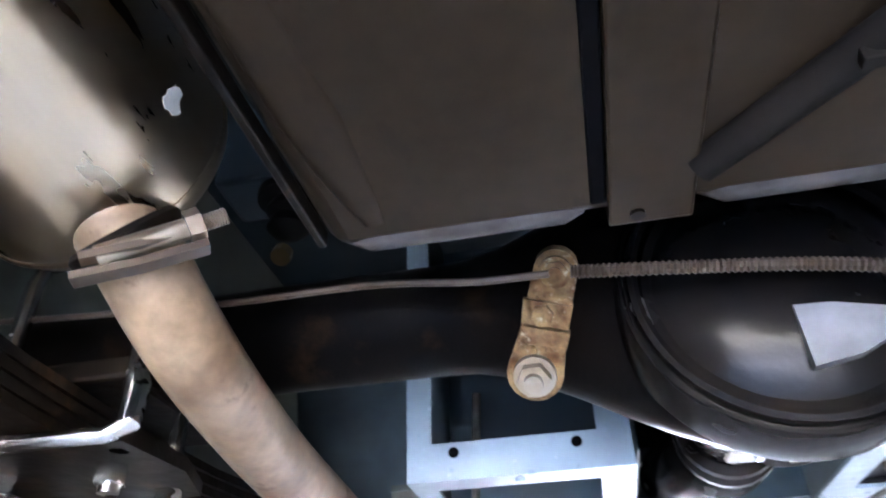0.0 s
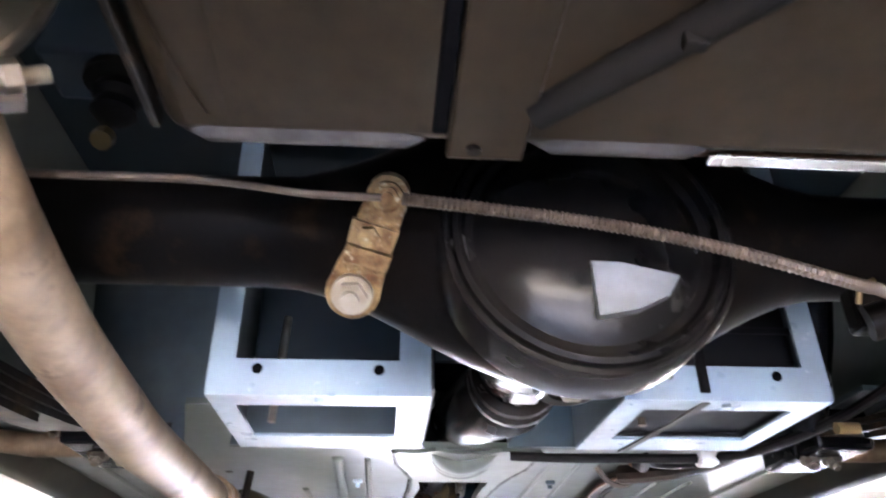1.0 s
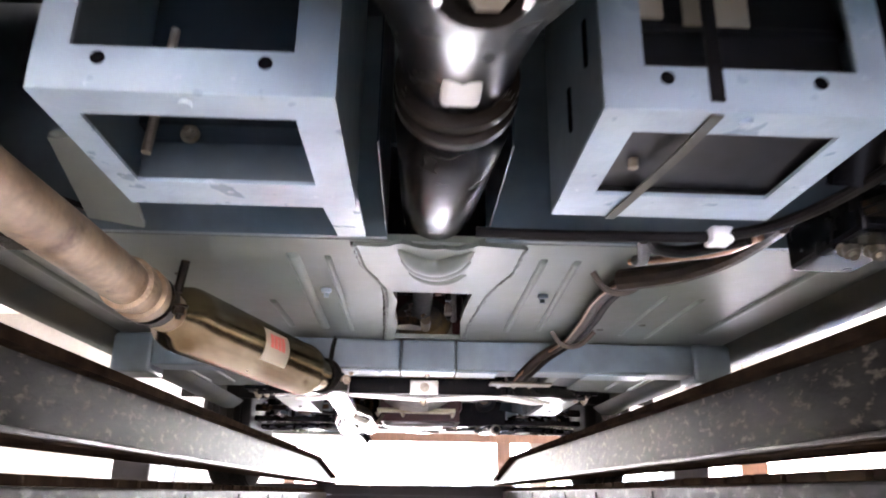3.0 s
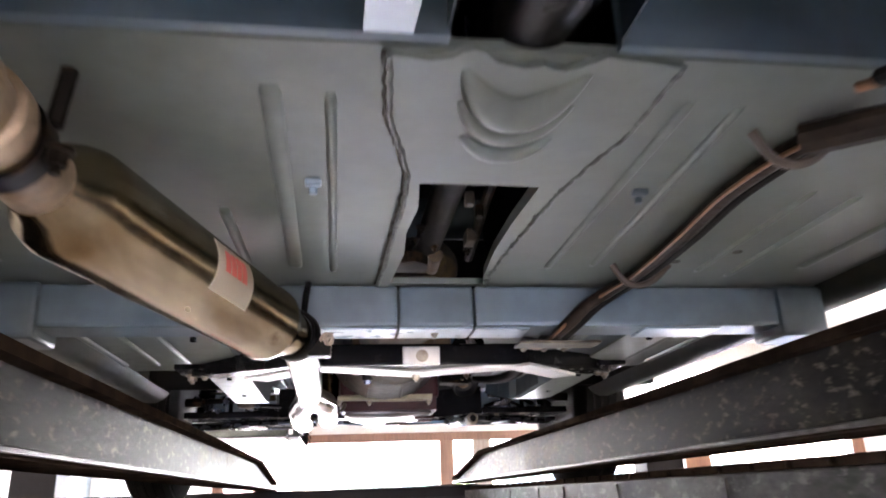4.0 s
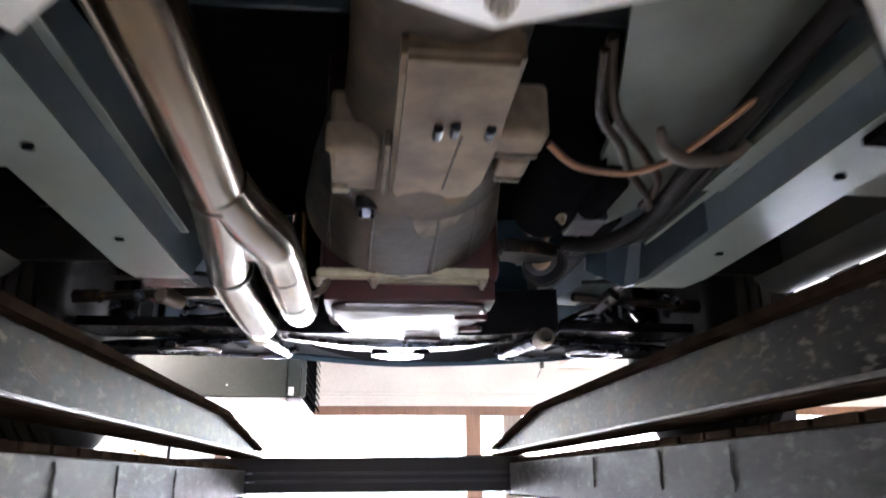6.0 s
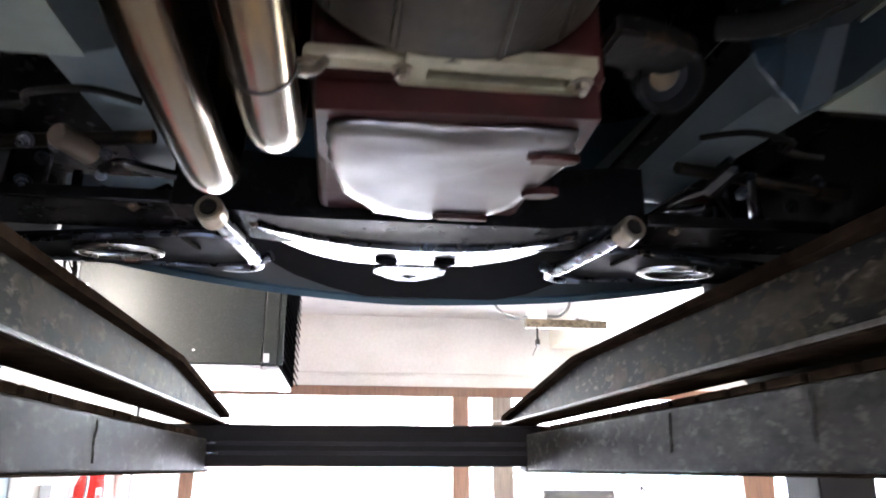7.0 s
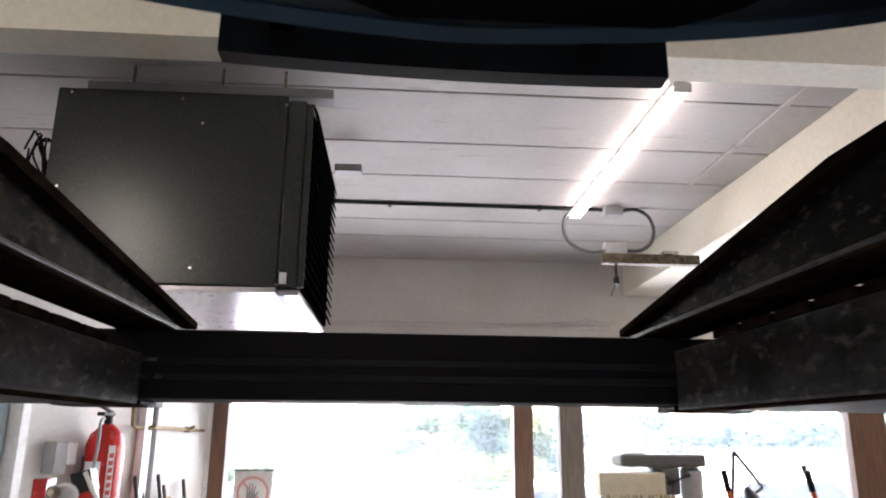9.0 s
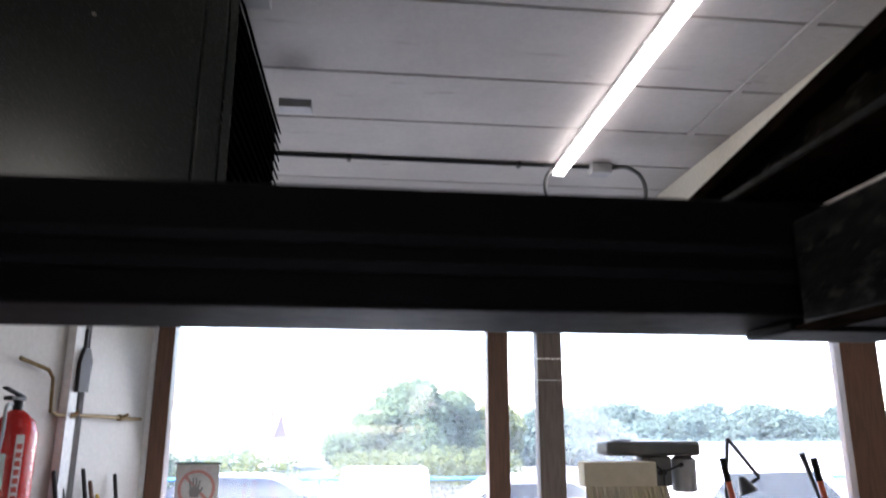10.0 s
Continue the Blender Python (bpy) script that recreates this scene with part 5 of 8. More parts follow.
def gearbox_mount():
    bm = B()
    box(bm, (-0.165, 1.675, 1.868), (0.165, 1.715, 1.900), 0.003)
    gm = part("gearbox_crossmember", bm, "black", car, "black fabricated gearbox crossmember")
    for s in (-1, 1):
        bm = B()
        sweep(bm, [(s * 0.155, 1.695, 1.884), (s * 0.36, 1.90, 1.902)], [(-0.02, -0.014), (0.02, -0.014), (0.02, 0.014), (-0.02, 0.014)])
        box(bm, (s * 0.365 - 0.035, 1.86, 1.8965), (s * 0.365 + 0.035, 1.95, 1.9055), 0.002)
        part("arm", bm, "black", gm)
        for x, y in ((s * 0.352, 1.885), (s * 0.380, 1.925)):
            bm = B()
            hexbolt(bm, (x, y, 1.8965), (0, 0, -1), 0.008, 0.010)
            part("mount_bolt", bm, "bolt", gm)
        bm = B()
        sweep(bm, [(s * 0.150, 1.680, 1.868), (s * 0.255, 1.785, 1.868)], [(-0.022, -0.004), (0.022, -0.004), (0.022, 0.000), (-0.022, 0.000)])
        part("arm_flange", bm, "castbright", gm, "bright lower flange of the arm")
    bm = B()
    pts = [(-0.150, 1.683), (-0.10, 1.684), (0.0, 1.725), (0.10, 1.684), (0.150, 1.683), (0.150, 1.712), (0.0, 1.775), (-0.150, 1.712)]
    prism(bm, pts, 1.8645, 1.8675)
    part("lower_flange", bm, "castbright", gm, "bright V-shaped lower flange")
    bm = B()
    hexbolt(bm, (0.0, 1.752, 1.8645), (0, 0, -1), 0.006, 0.007)
    part("flange_bolt", bm, "bolt", gm)
    bm = B()
    box(bm, (-0.028, 1.668, 1.8665), (0.028, 1.6745, 1.8945), 0.002)
    part("mounting_plate", bm, "castbright", gm, "square alloy mounting plate")
    bm = B()
    hexbolt(bm, (0.001, 1.668, 1.880), (0, -1, 0), 0.0065, 0.007)
    part("plate_bolt", bm, "bolt", gm)


gearbox_mount()


def engine():
    bm = B()
    lathe(bm, (-0.005, 1.58, 2.00), (0, 1, 0), [(0, 0.035), (0.02, 0.055), (0.22, 0.068), (0.42, 0.075), (0.56, 0.085), (0.62, 0.10)], 28, 0.85)
    gb = part("gearbox", bm, "gearbox", car, "oily cast alloy gearbox casing")
    bm = B()
    lathe(bm, (-0.012, 2.15, 2.02), (0, 1, 0), [(0, 0.090), (0.05, 0.100), (0.14, 0.118), (0.235, 0.132), (0.250, 0.134)], 36, 0.84)
    bh = part("bell_housing", bm, "bellblack", gb, "ribbed cast bell housing")
    for x0, x1 in ((-0.052, -0.058), (0.020, 0.024), (0.062, 0.074), (-0.095, -0.11)):
        bm = B()
        z0 = 2.02 - 0.84 * math.sqrt(max(0.094 ** 2 - (x0 + 0.012) ** 2, 0.0006))
        z1 = 2.02 - 0.84 * math.sqrt(max(0.131 ** 2 - (x1 + 0.012) ** 2, 0.0006))
        tube(bm, [(x0, 2.17, z0), (x1, 2.395, z1)], 0.0045, 8)
        part("casting_rib", bm, "bellblack", bh)
    # square selector housing with a lipped edge
    bm = B()
    box(bm, (-0.098, 2.072, 1.934), (-0.051, 2.166, 2.0), 0.006)
    sc = part("selector_cover", bm, "gearcase", gb, "brown oily square selector housing")
    bm = B()
    box(bm, (-0.101, 2.060, 1.931), (-0.050, 2.073, 1.96), 0.005)
    part("cover_lip", bm, "gearcase", sc)
    bm = B()
    box(bm, (-0.048, 2.045, 1.928), (-0.041, 2.168, 1.96), 0.003)
    part("cover_rib", bm, "gearpale", sc)
    bm = B()
    box(bm, (-0.098, 2.150, 1.930), (-0.080, 2.166, 1.938), 0.003)
    part("cover_boss", bm, "gearpale", sc)
    bm = B()
    tube(bm, [(-0.062, 2.190, 1.958), (-0.062, 2.190, 1.938)], 0.0175, 20)
    dp = part("drain_plug", bm, "gearpale", gb, "drain plug in a pale boss")
    bm = B()
    tube(bm, [(-0.062, 2.193, 1.940), (-0.062, 2.196, 1.926)], 0.0125, 18)
    part("plug_recess", bm, "rubber", dp)
    bm = B()
    tube(bm, [(-0.062, 2.200, 1.932), (-0.062, 2.203, 1.918)], 0.0085, 6)
    part("plug_hexagon", bm, "wornsteel", dp)
    for x0, y0, x1, y1 in ((0.052, 2.045, 0.104, 2.088), (0.066, 2.102, 0.099, 2.146)):
        bm = B()
        box(bm, (x0, y0, 1.944), (x1, y1, 2.0), 0.007, seg=3)
        cb = part("casting_boss", bm, "gearcase", gb)
        bm = B()
        box(bm, (x0 + 0.002, y1 - 0.004, 1.9405), (x1 - 0.004, y1 + 0.001, 1.948), 0.002)
        part("boss_edge", bm, "gearpale", cb)
    bm = B()
    prism(bm, [(-0.040, 1.90), (0.050, 1.90), (0.052, 2.03), (0.050, 2.120), (0.046, 2.158), (0.020, 2.166), (-0.034, 2.168), (-0.040, 2.150)], 1.927, 1.96)
    bmesh.ops.bevel(bm, geom=bm.edges[:], offset=0.005, segments=2, affect="EDGES")
    lc = part("lower_cover", bm, "gearcase", gb, "brown oily flat lower cover of the gearbox")
    bm = B()
    tube(bm, [(0.018, 2.02, 1.9272), (0.014, 2.135, 1.9272)], 0.0016, 6)
    part("casting_seam", bm, "gearbox", lc)
    for x, y in ((-0.004, 2.012), (0.010, 2.008), (0.040, 2.010)):
        bm = B()
        tube(bm, [(x, y - 0.012, 1.924), (x, y + 0.004, 1.924)], 0.0045, 10)
        part("cover_stud", bm, "wornsteel", lc)
    # paler patch that follows the bell housing
    bm = B()
    grid = []
    for k in range(9):
        y = 2.172 + 0.108 * k / 8
        rad = 0.090 + 0.010 * min((y - 2.15) / 0.05, 1) + 0.018 * max(0.0, min((y - 2.20) / 0.09, 1))
        w = 0.033 * math.sin(math.pi * (0.12 + 0.80 * k / 8)) ** 0.7
        row = []
        for m in range(9):
            x = 0.030 - 0.012 * k / 8 + w * (m / 4 - 1)
            row.append(bm.verts.new((x, y, 2.0193 - 0.84 * math.sqrt(rad * rad - (x + 0.012) ** 2))))
        grid.append(row)
    for p, q in zip(grid, grid[1:]):
        for m in range(8):
            bm.faces.new((p[m], p[m + 1], q[m + 1], q[m]))
    part("alloy_patch", bm, "gearpale", gb, "paler alloy patch")
    # rear edge of the engine: pale flange strip
    bm = B()
    box(bm, (-0.128, 2.405, 1.908), (-0.045, 2.424, 1.922), 0.005)
    holed(bm, rect(-0.048, 2.395, 0.105, 2.440), rect(-0.030, 2.412, 0.088, 2.428), 1.908, 1.920)
    fl = part("engine_flange", bm, "flangepale", car, "pale alloy bell housing flange")
    for x in (-0.125, -0.05, 0.098):
        bm = B()
        hexbolt(bm, (x, 2.415, 1.908), (0, 0, -1), 0.006, 0.008)
        part("flange_bolt", bm, "bolt", fl)
    bm = B()
    box(bm, (-0.125, 2.43, 1.915), (0.128, 2.98, 2.28), 0.012)
    part("engine_block", bm, "red", car, "dark red engine block")
    bm = B()
    prism(bm, [(-0.118, 2.450), (0.120, 2.436), (0.124, 2.50), (0.108, 2.555), (0.094, 2.62), (0.066, 2.66), (-0.062, 2.66), (-0.094, 2.61), (-0.118, 2.53)], 1.8865, 1.93)
    part("sump_pan", bm, "red", car, "dark red sump pan above the foil")
    # foil-wrapped sump, folded and crumpled
    bm = B()
    rng = random.Random(11)
    base = [(-0.104, 2.462), (-0.05, 2.458), (0.03, 2.456), (0.110, 2.452), (0.117, 2.50), (0.108, 2.56), (0.094, 2.63), (0.066, 2.670), (0.0, 2.682), (-0.062, 2.672), (-0.092, 2.62), (-0.113, 2.53)]
    out = []
    for a, b in zip(base, base[1:] + base[:1]):
        for k in range(7):
            t = k / 7
            out.append((a[0] + (b[0] - a[0]) * t, a[1] + (b[1] - a[1]) * t))
    fold = [0.0014 * math.sin(k * 0.47) + rng.uniform(-0.0007, 0.0007) for k in range(len(out))]
    layers = []
    for z, k, f in ((1.8890, 0.965, 0.4), (1.8840, 1.0, 1.2), (1.8790, 0.985, 1.0), (1.8755, 0.93, 0.45), (1.8735, 0.84, 0.12), (1.8728, 0.70, 0.0), (1.8730, 0.54, 0.0), (1.8724, 0.37, 0.0), (1.8728, 0.18, 0.0)):
        ring = []
        for n, (x, y) in enumerate(out):
            r = math.hypot(x, y - 2.55)
            q = k + f * fold[n] / r * 2.2
            X, Y = x * k, y * k
            wob = 0.0012 * math.sin(X * 31 + Y * 14) + 0.0007 * abs(math.sin(X * 19 - Y * 37 + 0.6)) + 0.0005 * math.sin(Y * 71 + X * 12)
            ring.append(bm.verts.new((x * q, 2.555 + (y - 2.555) * q, z + wob)))
        layers.append(ring)
    for a, b in zip(layers, layers[1:]):
        for k in range(len(out)):
            bm.faces.new((a[k], a[(k + 1) % len(out)], b[(k + 1) % len(out)], b[k]))
    bm.faces.new(layers[-1])
    bm.faces.new(layers[0][::-1])
    sp = part("sump", bm, "sump", car, "shiny foil-wrapped engine sump", 180)
    for cx, cy, wx, wy, sd in ((0.094, 2.490, 0.024, 0.0085, 3), (0.104, 2.573, 0.019, 0.0105, 4), (0.035, 2.655, 0.030, 0.005, 6)):
        rq = random.Random(sd)
        bm = B()
        prism(bm, [(cx + wx * q * math.cos(a), cy + wy * q * math.sin(a)) for a, q in ((k * math.pi / 9, rq.uniform(0.72, 1.12)) for k in range(18))], 1.8690, 1.8765)
        part("bare_patch", bm, "red", sp, "dark red paint showing through torn foil")
    # starter motor and bracketry
    bm = B()
    lathe(bm, (0.165, 2.17, 1.990), (0, 1, -0.05), [(0, 0.02), (0.004, 0.038), (0.012, 0.040), (0.15, 0.040), (0.153, 0.037), (0.165, 0.037), (0.168, 0.030), (0.172, 0.012)], 28)
    st = part("starter_motor", bm, "black_hole", car, "black oily starter motor")
    bm = B()
    lathe(bm, (0.215, 2.19, 1.972), (0, 1, 0), [(0, 0.012), (0.003, 0.020), (0.09, 0.020), (0.095, 0.012)], 20)
    part("solenoid", bm, "black_hole", st)
    for p in ((0.172, 2.340, 1.953), (0.188, 2.335, 1.966), (0.150, 2.342, 1.960), (0.168, 2.250, 1.944)):
        bm = B()
        hexbolt(bm, p, (0.1, -0.35, -1), 0.0045, 0.007)
        part("end_bolt", bm, "bolt", st)
    # lumpy cast nose housing with a wavy lip over the drive opening
    bm = B()
    lip = []
    for k in range(25):
        v = k / 24
        lip.append((0.124 + 0.088 * v, 2.432 + 0.034 * math.sin(math.pi * v) + 0.006 * math.sin(v * 17) + 0.004 * math.sin(v * 41)))
    prism(bm, [(0.200, 2.420), (0.180, 2.412), (0.150, 2.404), (0.126, 2.398)] + lip, 1.948, 1.968)
    bmesh.ops.bevel(bm, geom=bm.edges[:], offset=0.0035, segments=2, affect="EDGES")
    mo = part("mounting", bm, "axle", st, "grimy brown cast starter nose")
    bm = B()
    cup, ax = Vector((0.200, 2.462, 1.948)), Vector((0.10, -0.75, -0.65)).normalized()
    lathe(bm, cup, ax, [(-0.02, 0.030), (0.002, 0.034), (0.002, 0.031), (-0.012, 0.024), (-0.014, 0.001)], 36)
    part("drive_cup", bm, "plastic", mo, "black drive opening")
    bm = B()
    lathe(bm, cup, ax, [(0.0022, 0.0345), (0.004, 0.0345), (0.004, 0.0320), (0.0022, 0.0320)], 36, close=True)
    part("cup_rim", bm, "axle", mo, "thin worn rim")
    bm = B()
    lathe(bm, cup - ax * 0.012, ax, [(0, 0.0150), (0.004, 0.0120), (0.008, 0.0070), (0.0085, 0.001)], 12)
    part("pinion_end", bm, "gearcase", mo)
    # hoses, loom and strap between gearbox and rail
    bm = B()
    tube(bm, [(0.262, 1.80, 1.960), (0.266, 1.93, 1.957), (0.268, 2.03, 1.950), (0.267, 2.117, 1.948), (0.281, 2.235, 1.948), (0.271, 2.306, 1.946), (0.248, 2.366, 1.948), (0.215, 2.40, 1.960)], 0.0105, 12, steps=6)
    hs = part("engine_hose", bm, "rubber", car, "black hose beside the gearbox")
    bm = B()
    tube(bm, [(0.272, 1.85, 1.962), (0.279, 2.00, 1.952), (0.283, 2.10, 1.944), (0.294, 2.24, 1.944), (0.282, 2.318, 1.942), (0.252, 2.375, 1.944)], 0.0055, 10, steps=6)
    part("second_hose", bm, "rubber", hs)
    for way in ([(0.118, 1.93, 1.962), (0.142, 2.016, 1.953), (0.178, 2.07, 1.950), (0.205, 2.123, 1.950), (0.240, 2.175, 1.950), (0.263, 2.212, 1.951), (0.276, 2.245, 1.953)],
                [(0.120, 1.92, 1.966), (0.154, 2.015, 1.957), (0.208, 2.088, 1.953), (0.245, 2.145, 1.953), (0.258, 2.189, 1.953), (0.262, 2.235, 1.955)]):
        bm = B()
        tube(bm, way, 0.0048, 10, steps=6)
        part("wiring_loom", bm, "loom", hs)
    bm = B()
    tube(bm, [(0.115, 2.095, 1.962), (0.149, 2.119, 1.950), (0.195, 2.124, 1.946), (0.216, 2.104, 1.942), (0.232, 2.070, 1.940), (0.246, 2.03, 1.944), (0.262, 1.97, 1.950)], 0.0036, 10, steps=6)
    part("orange_cable", bm, "copper", hs, "orange-brown cable")
    bm = B()
    tube(bm, [(0.206, 2.040, 1.955), (0.214, 2.052, 1.942), (0.237, 2.062, 1.936), (0.262, 2.063, 1.936), (0.283, 2.061, 1.940), (0.296, 2.052, 1.950)], [0.004, 0.0065, 0.008, 0.008, 0.0075, 0.006], 12, steps=4)
    part("hose_strap", bm, "cable", hs, "tan strap round the hoses")
    # pale bulkhead panel behind the hoses, and a dark box hung on it
    bm = B()
    prism(bm, [(0.120, 1.86), (0.298, 1.86), (0.300, 2.20), (0.298, 2.31), (0.270, 2.385), (0.207, 2.309), (0.198, 2.20), (0.185, 2.10)], 1.986, 1.992)
    ip = part("inner_panel", bm, "floorpan", car, "grey-blue bulkhead panel")
    bm = B()
    tube(bm, [(0.207, 2.307, 1.985), (0.200, 2.20, 1.985), (0.190, 2.12, 1.985)], 0.002, 8)
    part("panel_lip", bm, "floorpan", ip)
    bm = B()
    box(bm, (0.196, 2.286, 1.955), (0.240, 2.352, 1.985), 0.004)
    part("relay_box", bm, "plastic", ip, "black plastic relay box")
    bm = B()
    box(bm, (-0.62, 2.42, 2.34), (0.62, 2.43, 2.62))
    part("bulkhead", bm, "darkblue", car)


engine()


def front_suspension():
    # crossmember: dark beam and bright dished front flange
    bm = B()
    way = [(-0.30, 2.803, 1.938), (-0.26, 2.805, 1.938), (-0.17, 2.81, 1.93), (0.17, 2.81, 1.93), (0.26, 2.805, 1.938), (0.30, 2.803, 1.938)]
    sweep(bm, way, [(-0.055, -0.030), (0.050, -0.030), (0.050, 0.050), (-0.055, 0.050)])
    for e in (-1, 1):
        box(bm, (min(e * 0.299, e * 0.56), 2.752, 1.908), (max(e * 0.299, e * 0.56), 2.858, 1.926), 0.003)
    xm = part("front_crossmember", bm, "black", car, "glossy black front suspension crossmember")
    bm = B()
    xs = np.linspace(-0.205, 0.222, 25)
    inner, outer = [], []
    for x in xs:
        u = (x - 0.008) / 0.214
        inner.append(Vector((x * 0.98, 2.792 + 0.070 * (1 - abs(u) ** 2.2), 1.893 + 0.004 * u * u)))
        outer.append(Vector((x * (0.93 + 0.02 * abs(u)), 2.862 + 0.113 * (1 - abs(u) ** 3.4), 1.904 + 0.006 * u * u)))
    g = [[bm.verts.new(p) for p in row] for row in (inner, outer, [p + Vector((0, 0.004, 0.012)) for p in outer], [p + Vector((0, 0, 0.012)) for p in inner])]
    for a, b in ((0, 1), (1, 2), (2, 3), (3, 0)):
        for k in range(len(xs) - 1):
            bm.faces.new((g[a][k], g[a][k + 1], g[b][k + 1], g[b][k]))
    bm.faces.new([g[r][0] for r in range(4)])
    bm.faces.new([g[r][-1] for r in range(3, -1, -1)])
    part("front_flange", bm, "wornsteel", xm, "worn bright dished front flange")
    bm = B()
    hole = [(0.010 + 0.013 * math.cos(a), 3.012 + 0.010 * math.sin(a)) for a in np.linspace(0, 2 * math.pi, 17)[:-1]]
    out = []
    for a in np.linspace(0, 2 * math.pi, 17)[:-1]:
        c, s = math.cos(a), math.sin(a)
        k = 1 / max(abs(c) / 0.055, abs(s) / 0.042)
        x, y = 0.010 + c * k, 3.000 + s * k
        if y > 3.0:
            x = 0.010 + (x - 0.010) * (1 - 0.62 * (y - 3.0) / 0.042)
        out.append((x, y))
    holed(bm, out, hole, 1.897, 1.901)
    part("towing_eye", bm, "wornsteel", xm, "flat tab with a hole")
    bm = B()
    for x in (-0.030, 0.056):
        lathe(bm, (x, 2.925, 1.8955), (0, 0.12, -1), [(-0.004, 0.0005), (-0.004, 0.016), (0.002, 0.016), (0.002, 0.0005)], 24)
    box(bm, (-0.044, 2.958, 1.8975), (0.064, 2.966, 1.9005), 0.001)
    part("flange_hole", bm, "black_hole", xm)
    for s in (-1, 1):
        for p, r in (((s * 0.345, 2.769, 1.908), 0.0055), ((s * 0.205, 2.79, 1.899), 0.0042)):
            bm = B()
            hexbolt(bm, p, (0, -0.1, -1), r, r * 0.7)
            part("crossmember_bolt", bm, "cable", xm)
    for s in (-1, 1):
        o = 0.008
        # lower arm
        bm = B()
        hc = (o + s * 0.412, 2.930)
        hole = [(hc[0] + 0.050 * math.cos(a), hc[1] + 0.021 * math.sin(a)) for a in np.linspace(0, 2 * math.pi, 25)[:-1]]
        out = []
        for a in np.linspace(0, 2 * math.pi, 25)[:-1]:
            c, sn = math.cos(a), math.sin(a)
            k = 1 / max(abs(c) / 0.175, abs(sn) / 0.070)
            x, y = hc[0] + c * k, hc[1] + sn * k
            f = (abs(x - o) - 0.237) / 0.35
            lo, hi = 2.825 + 0.085 * f, 2.998 - 0.02 * f
            y = lo + (hi - lo) * (y - 2.86) / 0.14
            out.append((x, y))
        holed(bm, out, hole, 1.900, 1.910)
        la = part("lower_arm", bm, "tealblack", car, "black pressed-steel lower suspension arm")
        bm = B()
        tube(bm, [(x, y, 1.899) for x, y in out + out[:1]], 0.0045, 8)
        part("arm_lip", bm, "wornsteel", la, "worn folded lip")
        bm = B()
        ring = [(hc[0] + 0.056 * math.cos(a), hc[1] + 0.026 * math.sin(a), 1.898) for a in np.linspace(0, 2 * math.pi, 33)]
        tube(bm, ring, 0.0065, 10)
        part("hole_rim", bm, "steel", la, "bright rolled rim of the arm opening")
        # Added black sheet behind the opening, for the dark inside.
        bm = B()
        box(bm, (hc[0] - 0.06, 2.88, 1.975), (hc[0] + 0.06, 2.99, 1.985))
        part("opening_shade_sheet", bm, "black_hole", la)
        bm = B()
        tube(bm, [(o + s * 0.318, 2.835, 1.8985), (o + s * 0.300, 2.905, 1.8985)], 0.004, 8)
        part("weld_bead", bm, "liftgrey", la)
        # arm pivot bush and bright tube
        bm = B()
        c = Vector((o + s * 0.252, 2.724, 1.888))
        lathe(bm, c, (-s * 0.1, 0.9, -0.1), [(-0.016, 0.006), (-0.016, 0.014), (-0.013, 0.0165), (0.013, 0.0165), (0.016, 0.014), (0.016, 0.006)], 26)
        bs = part("pivot_bush", bm, "bolt", car, "round pivot bush with a rubber centre")
        bm = B()
        lathe(bm, c, (-s * 0.1, 0.9, -0.1), [(-0.0175, 0.001), (-0.0175, 0.009), (-0.0155, 0.0105)], 20)
        part("bush_rubber", bm, "rubber", bs)
        bm = B()
        tube(bm, [(o + s * 0.249, 2.745, 1.888), (o + s * 0.243, 2.79, 1.890), (o + s * 0.232, 2.90, 1.896), (o + s * 0.226, 2.955, 1.899)], [0.008, 0.0105, 0.0105, 0.009], 16)
        part("pivot_tube", bm, "wornsteel", bs, "bright plated tube")
        bm = B()
        pts = [(o + s * 0.280, 3.000, 1.900), (o + s * 0.245, 3.003, 1.900), (o + s * 0.226, 2.988, 1.900), (o + s * 0.222, 2.962, 1.900), (o + s * 0.205, 2.950, 1.905)]
        tube(bm, pts, 0.008, 10, steps=4)
        part("hooked_lug", bm, "wornsteel", bs)
        # strut, hub and links in the dark
        bm = B()
        tube(bm, [(s * 0.53, 2.89, 1.93), (s * 0.49, 2.88, 2.30)], 0.026, 20)
        tube(bm, [(s * 0.50, 2.88, 2.12), (s * 0.47, 2.87, 2.45)], 0.055, 20)
        part("suspension_strut", bm, "black", car, "black suspension strut")
        bm = B()
        tube(bm, [(s * 0.30, 2.66, 1.95), (s * 0.545, 2.70, 1.945)], 0.008, 12)
        tube(bm, [(s * 0.50, 2.692, 1.945), (s * 0.545, 2.70, 1.945)], 0.013, 6)
        part("track_rod", bm, "axle", car, "dull steel track rod")
        rng = random.Random(5 + s)
        for k in range(4):
            bm = B()
            p = Vector((s * (0.40 + rng.uniform(0, 0.14)), 2.66 + rng.uniform(0, 0.12), 1.925 + rng.uniform(0, 0.05)))
            hexbolt(bm, p, (rng.uniform(-.4, .4), -1, rng.uniform(-1, 0)), 0.006, 0.012)
            part("link_bolt", bm, "wornsteel", car)
        bm = B()
        tube(bm, [(s * 0.30, 2.60, 1.96), (s * 0.34, 2.57, 1.955), (s * 0.40, 2.585, 1.955), (s * 0.42, 2.62, 1.96), (s * 0.47, 2.63, 1.96)], 0.004, 8, steps=5)
        part("brake_hose", bm, "rubber", car)
        # Added dark sheet that blocks the bright gap between wheel and sill.
        bm = B()
        box(bm, (min(s * 0.40, s * 0.744), 2.515, 1.955), (max(s * 0.40, s * 0.744), 2.525, 2.36), 0.002)
